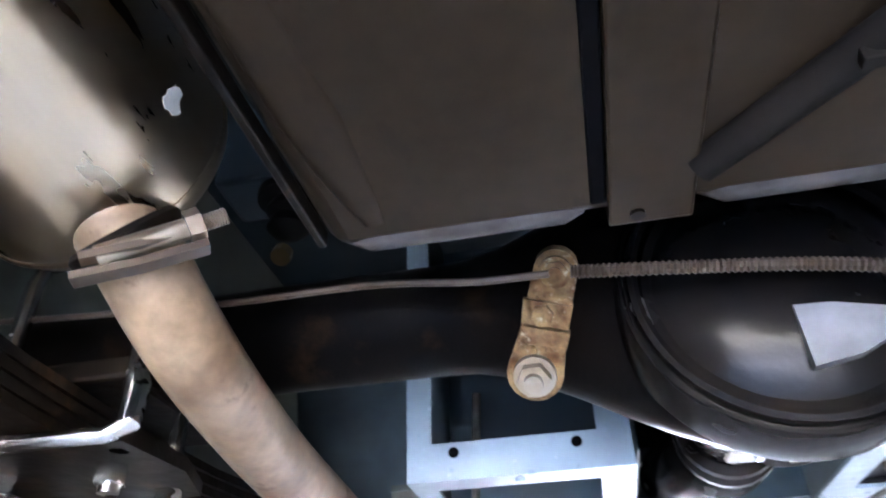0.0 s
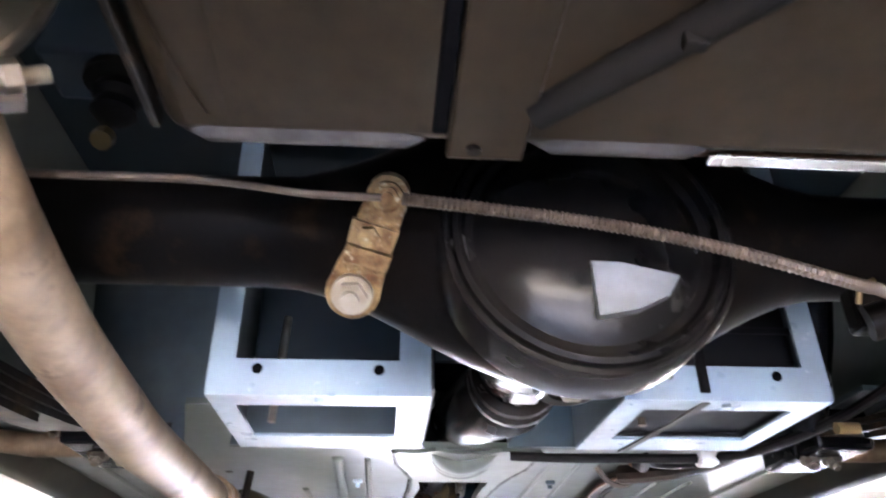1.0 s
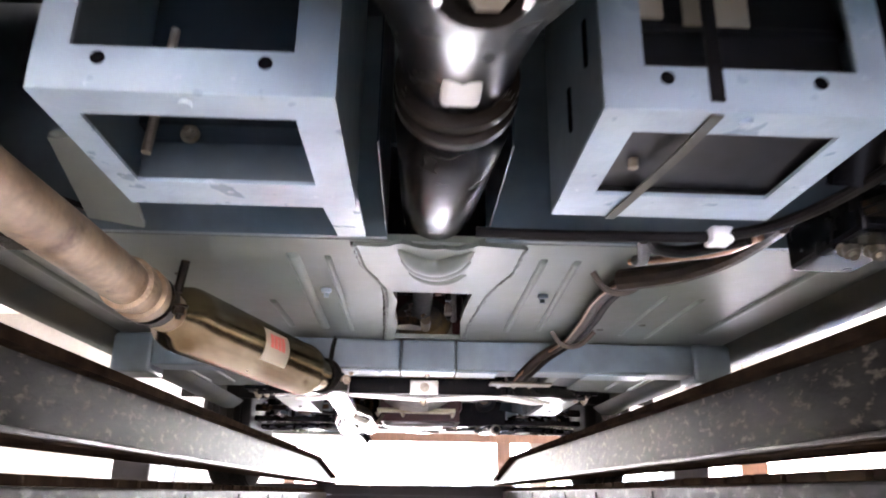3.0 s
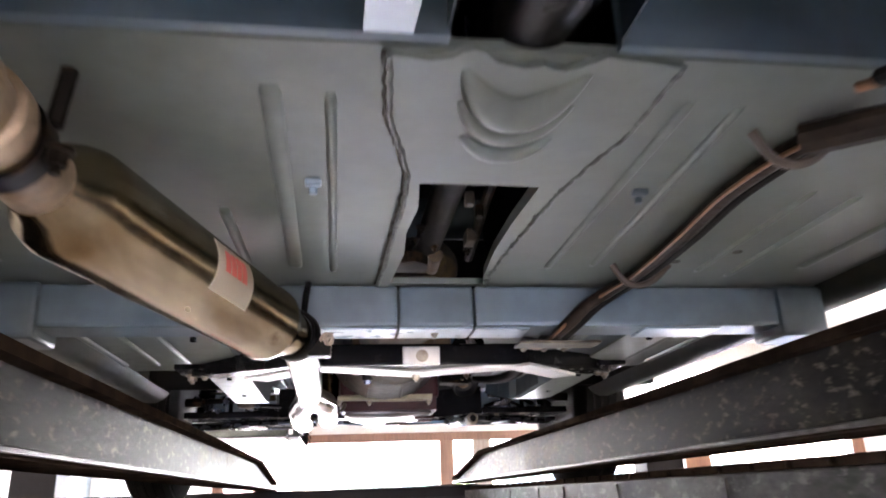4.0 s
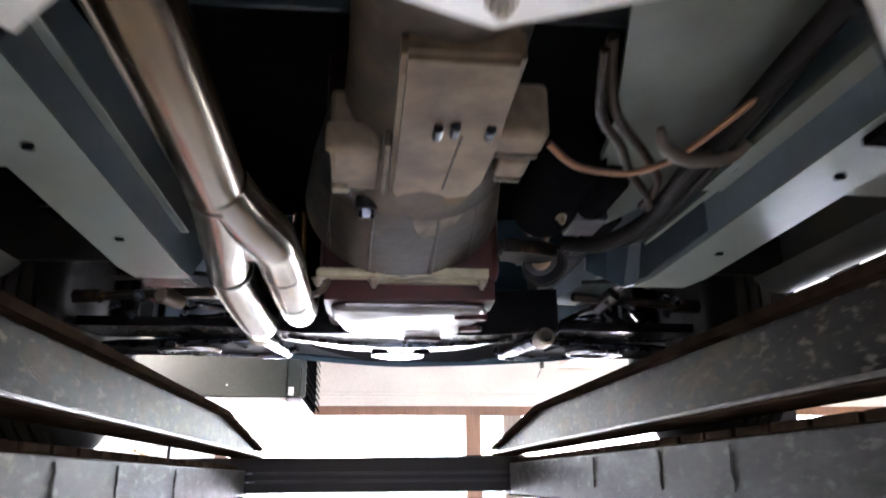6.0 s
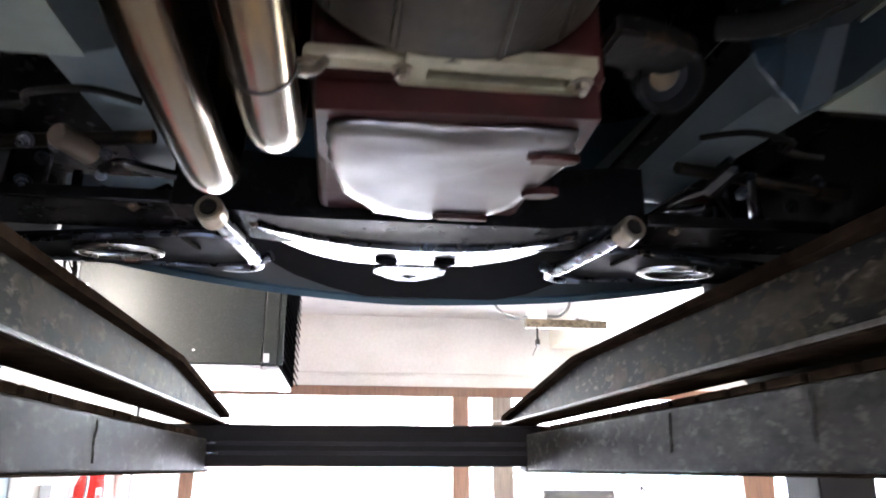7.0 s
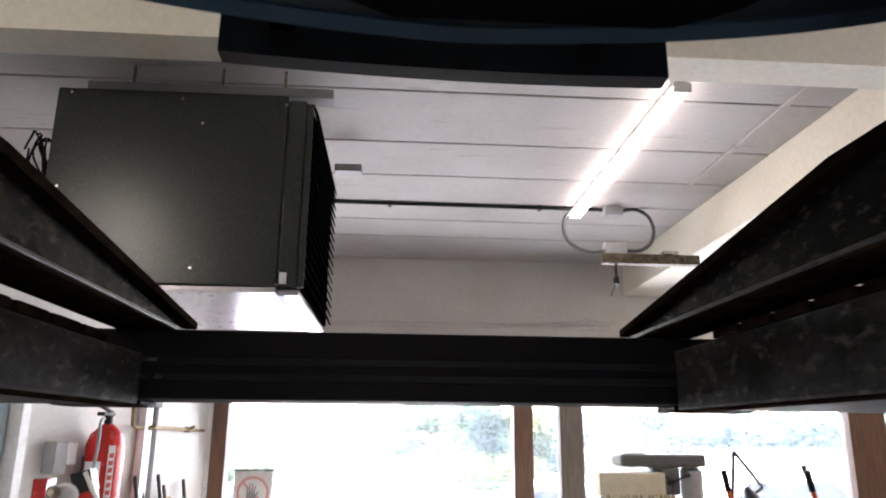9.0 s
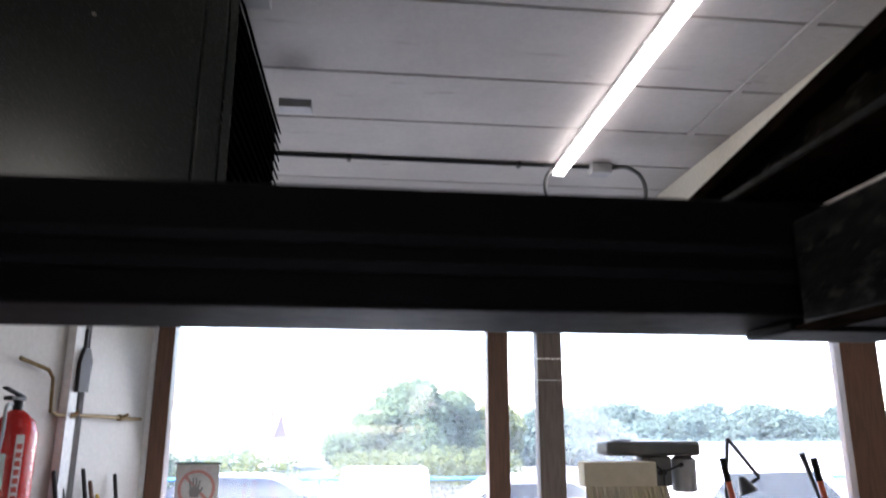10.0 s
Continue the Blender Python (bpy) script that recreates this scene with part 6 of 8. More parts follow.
        part("arch_gap_sheet", bm, "rubber", car, "dark sheet added to close the gap ahead of the sill")
        bm = B()
        box(bm, (min(s * 0.315, s * 0.465), 2.868, 1.922), (max(s * 0.315, s * 0.465), 2.874, 1.986), 0.002)
        ip = part("spring_tower", bm, "boxpaint", car, "pale blue panel behind the suspension arm")
        bm = B()
        box(bm, (s * 0.448 - 0.006, 2.858, 1.922), (s * 0.448 + 0.006, 2.8675, 1.988), 0.002)
        part("tower_bracket", bm, "black", ip)
        bm = B()
        box(bm, (min(s * 0.29, s * 0.52), 2.46, 2.02), (max(s * 0.29, s * 0.52), 3.10, 2.03))
        part("inner_wing", bm, "black", car, "dark inner wing")


front_suspension()


def steering_links():
    """Glossy arms, ball joints and plated nuts beside the crossmember."""
    z = 1.935
    for pts, r in (([(0.319, 2.805), (0.326, 2.747), (0.335, 2.711), (0.349, 2.689)], 0.0055),
                   ([(0.319, 2.803), (0.330, 2.774), (0.358, 2.767), (0.380, 2.746)], 0.0065),
                   ([(-0.371, 2.726), (-0.344, 2.703), (-0.319, 2.716), (-0.291, 2.732)], 0.0065),
                   ([(-0.393, 2.792), (-0.372, 2.808), (-0.340, 2.804), (-0.308, 2.776)], 0.0070)):
        bm = B()
        tube(bm, [(x, y, z) for x, y in pts], r, 12, steps=5)
        part("steering_arm", bm, "gloss", car, "glossy black curved steering arm")
    for a, b, r in (((0.350, 2.690, z), (0.372, 2.652, 1.955), 0.014), ((0.378, 2.709, z), (0.426, 2.762, 1.925), 0.0055), ((0.388, 2.651, 1.94), (0.456, 2.762, z), 0.006)):
        bm = B()
        tube(bm, [a, b], r, 14)
        part("steering_knuckle", bm, "gloss", car)
    bm = B()
    lathe(bm, (-0.387, 2.636, z), (0.37, 0.9, 0.0), [(-0.004, 0.004), (-0.004, 0.011), (0.0, 0.0135), (0.046, 0.0135), (0.050, 0.010), (0.050, 0.003)], 20)
    part("rod_end", bm, "cable", car, "dull brown ball joint housing")
    nuts = ((0.342, 2.608, 0.005), (0.380, 2.747, 0.008), (0.413, 2.814, 0.008), (0.481, 2.777, 0.008), (0.530, 2.842, 0.008),
            (-0.394, 2.647, 0.007), (-0.348, 2.664, 0.007), (-0.371, 2.726, 0.007), (-0.393, 2.792, 0.007), (-0.308, 2.776, 0.007), (-0.468, 2.757, 0.010), (-0.474, 2.799, 0.009), (-0.514, 2.824, 0.010))
    for k, (x, y, r) in enumerate(nuts):
        bm = B()
        hexbolt(bm, (x, y, z - 0.006), (0.3 * math.sin(k * 2.1), -0.6, -1), 0.7 * r, 0.7 * r)
        part("joint_nut", bm, "wornsteel", car, "plated nut")
    bm = B()
    box(bm, (0.490, 2.838, z - 0.008), (0.506, 2.848, z + 0.004), 0.002)
    part("yellow_tag", bm, "cloth", car, "small pale yellow tag")
    for x, y in ((-0.360, 2.868), (0.420, 2.878)):
        bm = B()
        tube(bm, [(x, y, 1.9005), (x, y, 1.897)], 0.0055, 12)
        part("arm_rivet", bm, "liftrust", car)


steering_links()


def wheels():
    for y in (0.425, 2.885):
        for s in (-1, 1):
            bm = B()
            r, w = 0.262, 0.155
            prof = [(-w / 2 + 0.01, 0.165), (-w / 2, 0.19), (-w / 2 + 0.002, 0.225), (-w / 2 + 0.018, r - 0.006)]
            for k in range(5):
                a = -w / 2 + 0.025 + k * 0.0225
                prof += [(a, r), (a + 0.016, r), (a + 0.017, r - 0.006), (a + 0.0215, r - 0.006)]
            prof += [(w / 2 - 0.018, r - 0.006), (w / 2 - 0.002, 0.225), (w / 2, 0.19), (w / 2 - 0.01, 0.165)]
            lathe(bm, (s * 0.635, y, 1.951), (1, 0, 0), prof, 56)
            wh = part("wheel", bm, "rubber", car, "black rubber tyre on a steel wheel")
            bm = B()
            lathe(bm, (s * 0.635, y, 1.951), (s, 0, 0), [(-0.06, 0.166), (-0.055, 0.158), (0.02, 0.150), (0.03, 0.10), (0.045, 0.06), (0.045, 0.01)], 40)
            part("rim", bm, "bolt", wh, "dull steel rim")


wheels()


def body_shell():
    for s in (-1, 1):
        bm = B()
        cut = []
        prof = [(-1.0, 2.10), (-0.95, 2.42), (-0.3, 2.50), (0.3, 2.52), (2.3, 2.52), (3.30, 2.44), (3.42, 2.36), (3.42, 2.05), (3.28, 1.975)]
        for yc in (2.885, 0.425):
            prof += [(yc + 0.31 * math.cos(a), 1.99 + 0.30 * math.sin(a)) for a in np.linspace(0, math.pi, 15)]
            if yc > 1:
                prof += [(2.50, 2.00), (2.50, 2.005), (0.80, 2.005), (0.80, 2.00)]
        prof += [(-0.4, 2.0), (-0.95, 2.02)]
        mt = Matrix(((0, 0, s, 0), (1, 0, 0, 0), (0, 1, 0, 0), (0, 0, 0, 1)))
        prism(bm, prof, 0.745, 0.765, mt)
        part("body_side", bm, "bluepaint", car, "grey-blue painted body side")
    bm = B()
    vs = [(-0.75, 2.30, 2.53), (0.75, 2.30, 2.53), (0.70, 3.42, 2.44), (-0.70, 3.42, 2.44)]
    lo = [bm.verts.new(v) for v in vs]
    hi = [bm.verts.new((v[0], v[1], v[2] + 0.012)) for v in vs]
    bm.faces.new(lo)
    bm.faces.new(hi[::-1])
    for k in range(4):
        bm.faces.new((lo[k], lo[(k + 1) % 4], hi[(k + 1) % 4], hi[k]))
    part("bonnet", bm, "bluepaint", car)
    # Added black sheet; the engine bay's darkness is put into its colour.
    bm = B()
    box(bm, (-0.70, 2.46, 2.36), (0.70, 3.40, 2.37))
    part("bay_shade_sheet", bm, "black_hole", car, "black sheet added under the bonnet for the engine bay's shade")
    bm = B()
    box(bm, (-0.75, -0.98, 2.50), (0.75, -0.35, 2.515), 0.004)
    part("boot_lid", bm, "bluepaint", car)
    bm = B()
    box(bm, (-0.74, -0.99, 2.0), (0.74, -0.97, 2.50), 0.004)
    part("rear_panel", bm, "bluepaint", car)
    mt = Matrix(((0, 0, 1, 0), (1, 0, 0, 0), (0, 1, 0, 0), (0, 0, 0, 1)))
    bm = B()
    prism(bm, [(-0.35, 2.52), (2.30, 2.53), (1.62, 2.93), (1.40, 2.95), (0.20, 2.95), (0.05, 2.92)], -0.60, 0.60, mt)
    cb = part("cabin", bm, "bluepaint", car)
    for s in (-1, 1):
        for poly in ([(0.12, 2.56), (0.85, 2.56), (0.85, 2.88), (0.25, 2.88)], [(0.92, 2.56), (2.0, 2.56), (1.52, 2.88), (0.92, 2.88)]):
            bm = B()
            prism(bm, poly, min(s * 0.600, s * 0.606), max(s * 0.600, s * 0.606), mt)
            part("side_window", bm, "carglass", cb)
    # front panel and valance
    bm = B()
    xs = np.linspace(-0.62, 0.63, 33)
    rows = []
    for x in xs:
        u = abs(x - 0.03) / 0.62
        k = 0.45 if x < 0.03 else 1.0
        yb = 3.395 - (0.055 * u ** 1.3 + 0.17 * u ** 4) * k
        zb = 1.935 + (0.056 if x < 0.03 else 0.016) * u ** 1.4
        rows.append([(x, yb - 0.012, zb + 0.010), (x, yb, zb), (x, yb + 0.010, zb + 0.012), (x, yb + 0.030, zb + 0.075), (x, yb + 0.045, 2.42), (x, yb + 0.030, 2.42), (x, yb + 0.012, zb + 0.075)])
    g = [[bm.verts.new(p) for p in r] for r in rows]
    n = len(rows[0])
    for a, b in zip(g, g[1:]):
        for k in range(n):
            bm.faces.new((a[k], a[(k + 1) % n], b[(k + 1) % n], b[k]))
    bm.faces.new(g[0][::-1])
    bm.faces.new(g[-1])
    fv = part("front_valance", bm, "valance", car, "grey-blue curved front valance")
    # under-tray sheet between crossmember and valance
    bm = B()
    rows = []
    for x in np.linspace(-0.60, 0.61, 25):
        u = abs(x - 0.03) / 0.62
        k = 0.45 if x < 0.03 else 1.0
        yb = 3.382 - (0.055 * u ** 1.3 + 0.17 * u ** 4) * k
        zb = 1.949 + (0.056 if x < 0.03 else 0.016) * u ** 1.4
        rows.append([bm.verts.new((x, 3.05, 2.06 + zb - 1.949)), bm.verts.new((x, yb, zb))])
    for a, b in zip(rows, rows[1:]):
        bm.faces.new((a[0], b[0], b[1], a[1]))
    part("radiator_tray", bm, "darkblue", car, "sheet below the radiator in shade-darkened paint")
    # black sheet over the middle of the tray, narrowing towards the front
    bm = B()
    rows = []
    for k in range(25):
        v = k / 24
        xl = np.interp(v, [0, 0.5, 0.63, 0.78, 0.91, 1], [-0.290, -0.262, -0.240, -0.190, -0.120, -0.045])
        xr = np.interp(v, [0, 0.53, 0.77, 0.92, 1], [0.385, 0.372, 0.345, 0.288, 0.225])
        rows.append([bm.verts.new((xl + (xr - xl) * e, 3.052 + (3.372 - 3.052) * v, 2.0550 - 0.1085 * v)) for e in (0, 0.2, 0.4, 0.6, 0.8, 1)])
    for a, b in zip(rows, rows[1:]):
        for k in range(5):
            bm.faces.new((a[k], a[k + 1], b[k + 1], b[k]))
    part("tray_middle", bm, "tealblack", car, "black middle sheet below the radiator")
    bm = B()
    rows = []
    for x in np.linspace(-0.253, 0.293, 21):
        u = (x - 0.012) / 0.287
        yb = 3.572 - 0.014 * u * u
        rows.append([bm.verts.new(p) for p in ((x, yb - 0.020, 1.992 - 0.006 * u), (x, yb + 0.006, 1.990 - 0.006 * u), (x, yb + 0.010, 1.994 - 0.006 * u), (x, yb + 0.012, 2.10), (x, yb - 0.02, 2.10))])
    for a, b in zip(rows, rows[1:]):
        for k in range(5):
            bm.faces.new((a[k], a[(k + 1) % 5], b[(k + 1) % 5], b[k]))
    bm.faces.new(rows[0][::-1])
    bm.faces.new(rows[-1])
    part("front_bumper", bm, "plastic", car, "black front bumper blade")
    bm = B()
    for x in (-0.18, 0.20):
        box(bm, (x - 0.015, 3.45, 2.03), (x + 0.015, 3.575, 2.05), 0.003)
    part("bumper_iron", bm, "black", car)


body_shell()

# ================= the lift =================
lift = thing("four_post_lift", "dark scuffed steel four-post car lift, raised", "car lift", (0, 1.7, 0))


def lift_parts():
    for s, zt, zl, zr in ((-1, 1.823, 1.726, 1.680), (1, 1.838, 1.731, 1.697)):
        lo_hi = lambda a, b: (min(s * a, s * b), max(s * a, s * b))
        # runway with a notched upper edge
        bm = B()
        a, b = lo_hi(0.430, 0.95)
        box(bm, (a, -1.3, 1.600), (b, 3.93, zr), 0.004)
        rw = part("runway", bm, "runwaygrey", lift, "scuffed grey steel runway")
        bm = B()
        box(bm, (-0.016, -0.037, -0.006), (0.016, 0.037, 0.006), 0.002)
        plate = finish(bm, "grip_plate", "liftrust")
        for k in range(58):
            gp = new("grip_plate", plate)
            gp.location = (s * 0.4445, -1.164 + k * 0.086, zr + 0.0062)
            gp.parent = rw
            tagged(gp, "brown raised grip plate")
        bm = B()
        a, b = lo_hi(0.422, 0.45)
        box(bm, (a, -1.3, 1.596), (b, 3.93, 1.5998), 0.001)
        part("lower_edge", bm, "liftrust", rw)
        # weld runs down the runway side
        rng = random.Random(40 + s)
        for y in (1.62, 2.05, 2.42, 2.66, 3.02):
            bm = B()
            pts = [(s * 0.4295, y + rng.uniform(-0.004, 0.004), zr - 0.008 - k * 0.012) for k in range(6)]
            tube(bm, pts, [rng.uniform(0.0015, 0.0035) for p in pts], 7)
            part("weld_run", bm, "runwaygrey", rw)
        # jacking rail: channel with tapered front end
        mt = Matrix(((0, 0, s, 0), (1, 0, 0, 0), (0, 1, 0, 0), (0, 0, 0, 1)))
        bm = B()
        prism(bm, [(-1.2, zl + 0.004), (4.09, zl + 0.004), (4.13, 1.742), (3.42, zt - 0.011), (-1.2, zt - 0.011)], 0.426, 0.434, mt)
        jr = part("jacking_rail", bm, "liftgrey", lift, "scuffed steel channel rail for a jacking beam")
        bm = B()
        for a, b in (((-1.2, zt - 0.007), (3.42, zt - 0.007)), ((3.42, zt - 0.007), (4.13, 1.752))):
            d = Vector((0, b[0] - a[0], b[1] - a[1])).normalized()
            up = Vector((0, -d.z, d.y))
            c = [Vector((s * x, p[0], p[1])) + up * h for p in (a, b) for x, h in ((0.404, -0.006), (0.46, -0.006), (0.46, 0.007), (0.404, 0.007))]
            v = [bm.verts.new(q) for q in c]
            for f in ((0, 1, 2, 3), (7, 6, 5, 4), (0, 4, 5, 1), (1, 5, 6, 2), (2, 6, 7, 3), (3, 7, 4, 0)):
                bm.faces.new([v[k] for k in f])
        part("upper_flange", bm, "liftrust", jr, "dark brown upper flange")
        # paler rusty patches on the web, most of them on the left and towards the front
        rq = random.Random(70 + s)
        for k in range(110 if s < 0 else 34):
            v = 4.06 - 1.75 * rq.random() ** (1.5 if s < 0 else 1.0)
            top = zt - 0.014 if v < 3.40 else zt - 0.014 - (v - 3.40) * 0.115
            ph = rq.uniform(0.006, 0.026)
            pz = rq.uniform(zl + 0.010, max(zl + 0.012, top - 0.006))
            pl = ph * rq.uniform(1.2, 3.2)
            pts = []
            for m in range(12):
                e, q = m * math.pi / 6, rq.uniform(0.55, 1.15)
                pts.append((min(v + pl * q * math.cos(e), 4.08), min(max(pz + ph * q * math.sin(e), zl + 0.0075), top)))
            bm = B()
            prism(bm, pts, 0.42588 - 0.000001 * k, 0.4262, mt)
            part("web_patch", bm, "rustscale", jr)
        bm = B()
        a, b = lo_hi(0.402, 0.492)
        box(bm, (a, -1.2, zl - 0.003), (b, 4.10, zl + 0.007), 0.002)
        part("lower_flange", bm, "liftrust", jr, "brown worn lower flange")
        bm = B()
        a, b = lo_hi(0.3995, 0.404)
        box(bm, (a, -1.2, zl + 0.001), (b, 4.10, zl + 0.0072), 0.0015)
        part("pale_edge", bm, "edgepale", jr, "paler edge of the flange")
        bm = B()
        a, b = lo_hi(0.285, 0.50)
        box(bm, (a, 3.985, 1.7205), (b, 4.08, zl - 0.0035 if s < 0 else 1.7255), 0.002)
        a, b = lo_hi(0.40, 0.46)
        box(bm, (a, 3.99, 1.686), (b, 4.06, 1.7035), 0.003)
        part("packing_block", bm, "liftrust", lift, "brown packing block on the beam")
        bm = B()
        a, b = lo_hi(0.435, 0.575)
        box(bm, (a, 3.955, 1.599), (b, 4.04, 1.6095), 0.003)
        part("runway_bracket", bm, "liftdark", lift)
    for y in (3.939, -1.28):
        bm = B()
        box(bm, (-1.30, y, 1.610), (1.30, y + 0.15, 1.720), 0.006)
        cb = part("cross_beam", bm, "liftdark", lift, "black steel cross beam")
        for z in (1.640, 1.665):
            bm = B()
            box(bm, (-1.2, y - 0.003, z), (1.2, y + 0.0008, z + 0.010), 0.001)
            part("beam_rib", bm, "ribscuff", cb, "scuffed rib of the beam")
        for x0, x1, z in ((-0.535, -0.41, 1.668), (-0.51, -0.40, 1.642)):
            bm = B()
            box(bm, (x0, y - 0.006, z), (x1, y - 0.0032, z + 0.005), 0.0006)
            part("scuffed_strip", bm, "wornsteel", cb, "bare scuffed steel strip")
        for s in (-1, 1):
            bm = B()
            box(bm, (s * 1.38 - 0.09, y - 0.02, 0.0), (s * 1.38 + 0.09, y + 0.15, 2.05), 0.008)
            box(bm, (s * 1.38 - 0.15, y - 0.08, 0.0), (s * 1.38 + 0.15, y + 0.21, 0.015), 0.003)
            part("post", bm, "liftdark", lift, "steel lift post")


lift_parts()

# ================= the workshop =================
WY, CEIL = 8.645, 2.99


def room():
    bm = B()
    box(bm, (-5.2, -6.2, -0.12), (6.2, WY + 0.2, 0.0))
    solid("floor", bm, "concrete", "stained grey concrete workshop floor", "floor", kind="structure")
    # window wall
    bm = B()
    box(bm, (-5.2, WY, 2.335), (6.2, WY + 0.2, 4.6))
    box(bm, (-5.2, WY, 0.0), (6.2, WY + 0.2, 0.80))
    box(bm, (-5.2, WY, 0.80), (-1.50, WY + 0.2, 2.335))
    box(bm, (6.0, WY, 0.80), (6.2, WY + 0.2, 2.335))
    wn_ = solid("wall_north", bm, "wall", "off-white painted wall above and beside the windows", "wall", kind="structure")
    bm = B()
    box(bm, (-1.45, WY - 0.02, 2.455), (1.75, WY - 0.0005, 2.470), 0.003)
    box(bm, (-1.45, WY - 0.012, 2.425), (1.75, WY - 0.0005, 2.433), 0.002)
    part("trim_line", bm, "wall", wn_)
    # left wall, nearer part set back
    bm = B()
    prism(bm, [(-1.45, WY), (-2.355, 5.86), (-2.555, 5.86), (-1.65, WY)], 0.0, CEIL - 0.001)
    solid("wall_west", bm, "wall", "off-white side wall with fittings", "wall", kind="structure")
    bm = B()
    box(bm, (-5.2, 5.9, 0.0), (-2.56, 6.1, 4.6))
    box(bm, (-5.2, -6.2, 0.0), (-5.0, 5.9, 4.6))
    solid("wall_west_back", bm, "wall", "off-white workshop side wall", "wall", kind="structure")
    bm = B()
    box(bm, (6.0, -6.2, 0.0), (6.2, WY, 4.6))
    solid("wall_east", bm, "wall", "off-white workshop side wall", "wall", kind="structure")
    bm = B()
    # The gap in the middle is assumed, for the added fill light.
    box(bm, (-5.2, -6.4, 0.0), (-1.9, -6.2, 4.6))
    box(bm, (1.9, -6.4, 0.0), (6.2, -6.2, 4.6))
    box(bm, (-1.9, -6.4, 2.8), (1.9, -6.2, 4.6))
    solid("wall_south", bm, "wall", "off-white workshop end wall", "wall", kind="structure")
    # low boarded ceiling in front of the lift
    bm = B()
    edges = [5.01, 5.58, 6.14, 6.62, 7.10, 7.49, 7.92, WY]
    for a, b in zip(edges, edges[1:]):
        box(bm, (-2.60, a + 0.006, CEIL), (1.90, b - 0.006, CEIL + 0.02), 0.004)
    box(bm, (-2.60, 5.0, CEIL + 0.014), (1.90, WY, CEIL + 0.05))
    solid("ceiling", bm, "board", "white painted board ceiling with open joints", "ceiling", kind="structure")
    bm = B()
    box(bm, (-5.2, -6.2, 4.4), (6.2, WY, 4.6))
    solid("ceiling_high", bm, "wall", "white workshop roof lining", "ceiling", kind="structure")
    bm = B()
    box(bm, (-5.0, 4.85, 2.78), (6.0, 5.01, 4.4))
    solid("ceiling_beam", bm, "creamwall", "cream painted downstand beam", "beam", kind="structure")
    bm = B()
    box(bm, (1.90, 5.01, 2.72), (2.30, WY, 4.4))
    solid("side_beam", bm, "creamwall", "cream painted beam along the ceiling edge", "beam", kind="structure")
    bm = B()
    box(bm, (1.655, 5.02, CEIL - 0.012), (1.685, 6.62, CEIL + 0.001), 0.002)
    solid("trim", bm, "board", "thin white ceiling batten", "trim", kind="structure")
    bm = B()
    box(bm, (2.30, 5.01, 3.3), (6.0, WY, 3.32))
    solid("ceiling_side", bm, "creamwall", "cream ceiling lining beside the beam", "ceiling", kind="structure")


room()


def windows():
    z0, z1 = 0.80, 2.335
    for i, (a, b, mat) in enumerate(((-1.50, -1.31, "wood"), (0.943, 1.098, "wood"), (1.318, 1.506, "greywood"), (3.742, 4.055, "wood"), (5.85, 6.0, "wood"))):
        bm = B()
        box(bm, (a, WY - 0.02, z0), (b, WY + 0.12, z1), 0.006)
        if i == 0:
            bm.free()
            bm = B()
            box(bm, (-1.425, WY - 0.02, z0), (-1.31, WY + 0.12, z1), 0.006)
        solid("window_post", bm, mat, "red-brown timber window post" if mat == "wood" else "grey-brown weathered timber post", "window post", group="window posts", kind="structure")
    bm = B()
    box(bm, (-1.499, WY - 0.03, z0), (-1.426, WY + 0.19, 2.33), 0.004)
    solid("window_jamb", bm, "whitepaint", "white painted window reveal", "window jamb", kind="structure")
    bm = B()
    box(bm, (1.316, WY - 0.026, 2.02), (1.508, WY - 0.0205, 2.035))
    box(bm, (1.316, WY - 0.026, 1.865), (1.508, WY - 0.0205, 1.875))
    solid("post_band", bm, "steel", "two bright bands on the timber post", "band")
    bm = B()
    box(bm, (-1.31, WY - 0.025, 2.245), (5.85, WY + 0.11, 2.334), 0.005)
    solid("window_head", bm, "wood", "dark red-brown timber window head", "window frame", kind="structure")
    bm = B()
    box(bm, (-1.31, WY - 0.05, 0.80), (5.85, WY + 0.14, 0.845), 0.006)
    solid("window_sill", bm, "wood", "red-brown timber window sill", "window sill", kind="structure")
    for i, (a, b) in enumerate(((-1.31, 0.943), (1.098, 1.318), (1.506, 3.742), (4.055, 5.85))):
        bm = B()
        box(bm, (a, WY + 0.05, 0.845), (b, WY + 0.056, 2.245))
        ob = solid("window_%d" % (i + 1), bm, "pane", "clear window pane facing the yard", "window", kind="structure")
        ob.visible_shadow = False


windows()


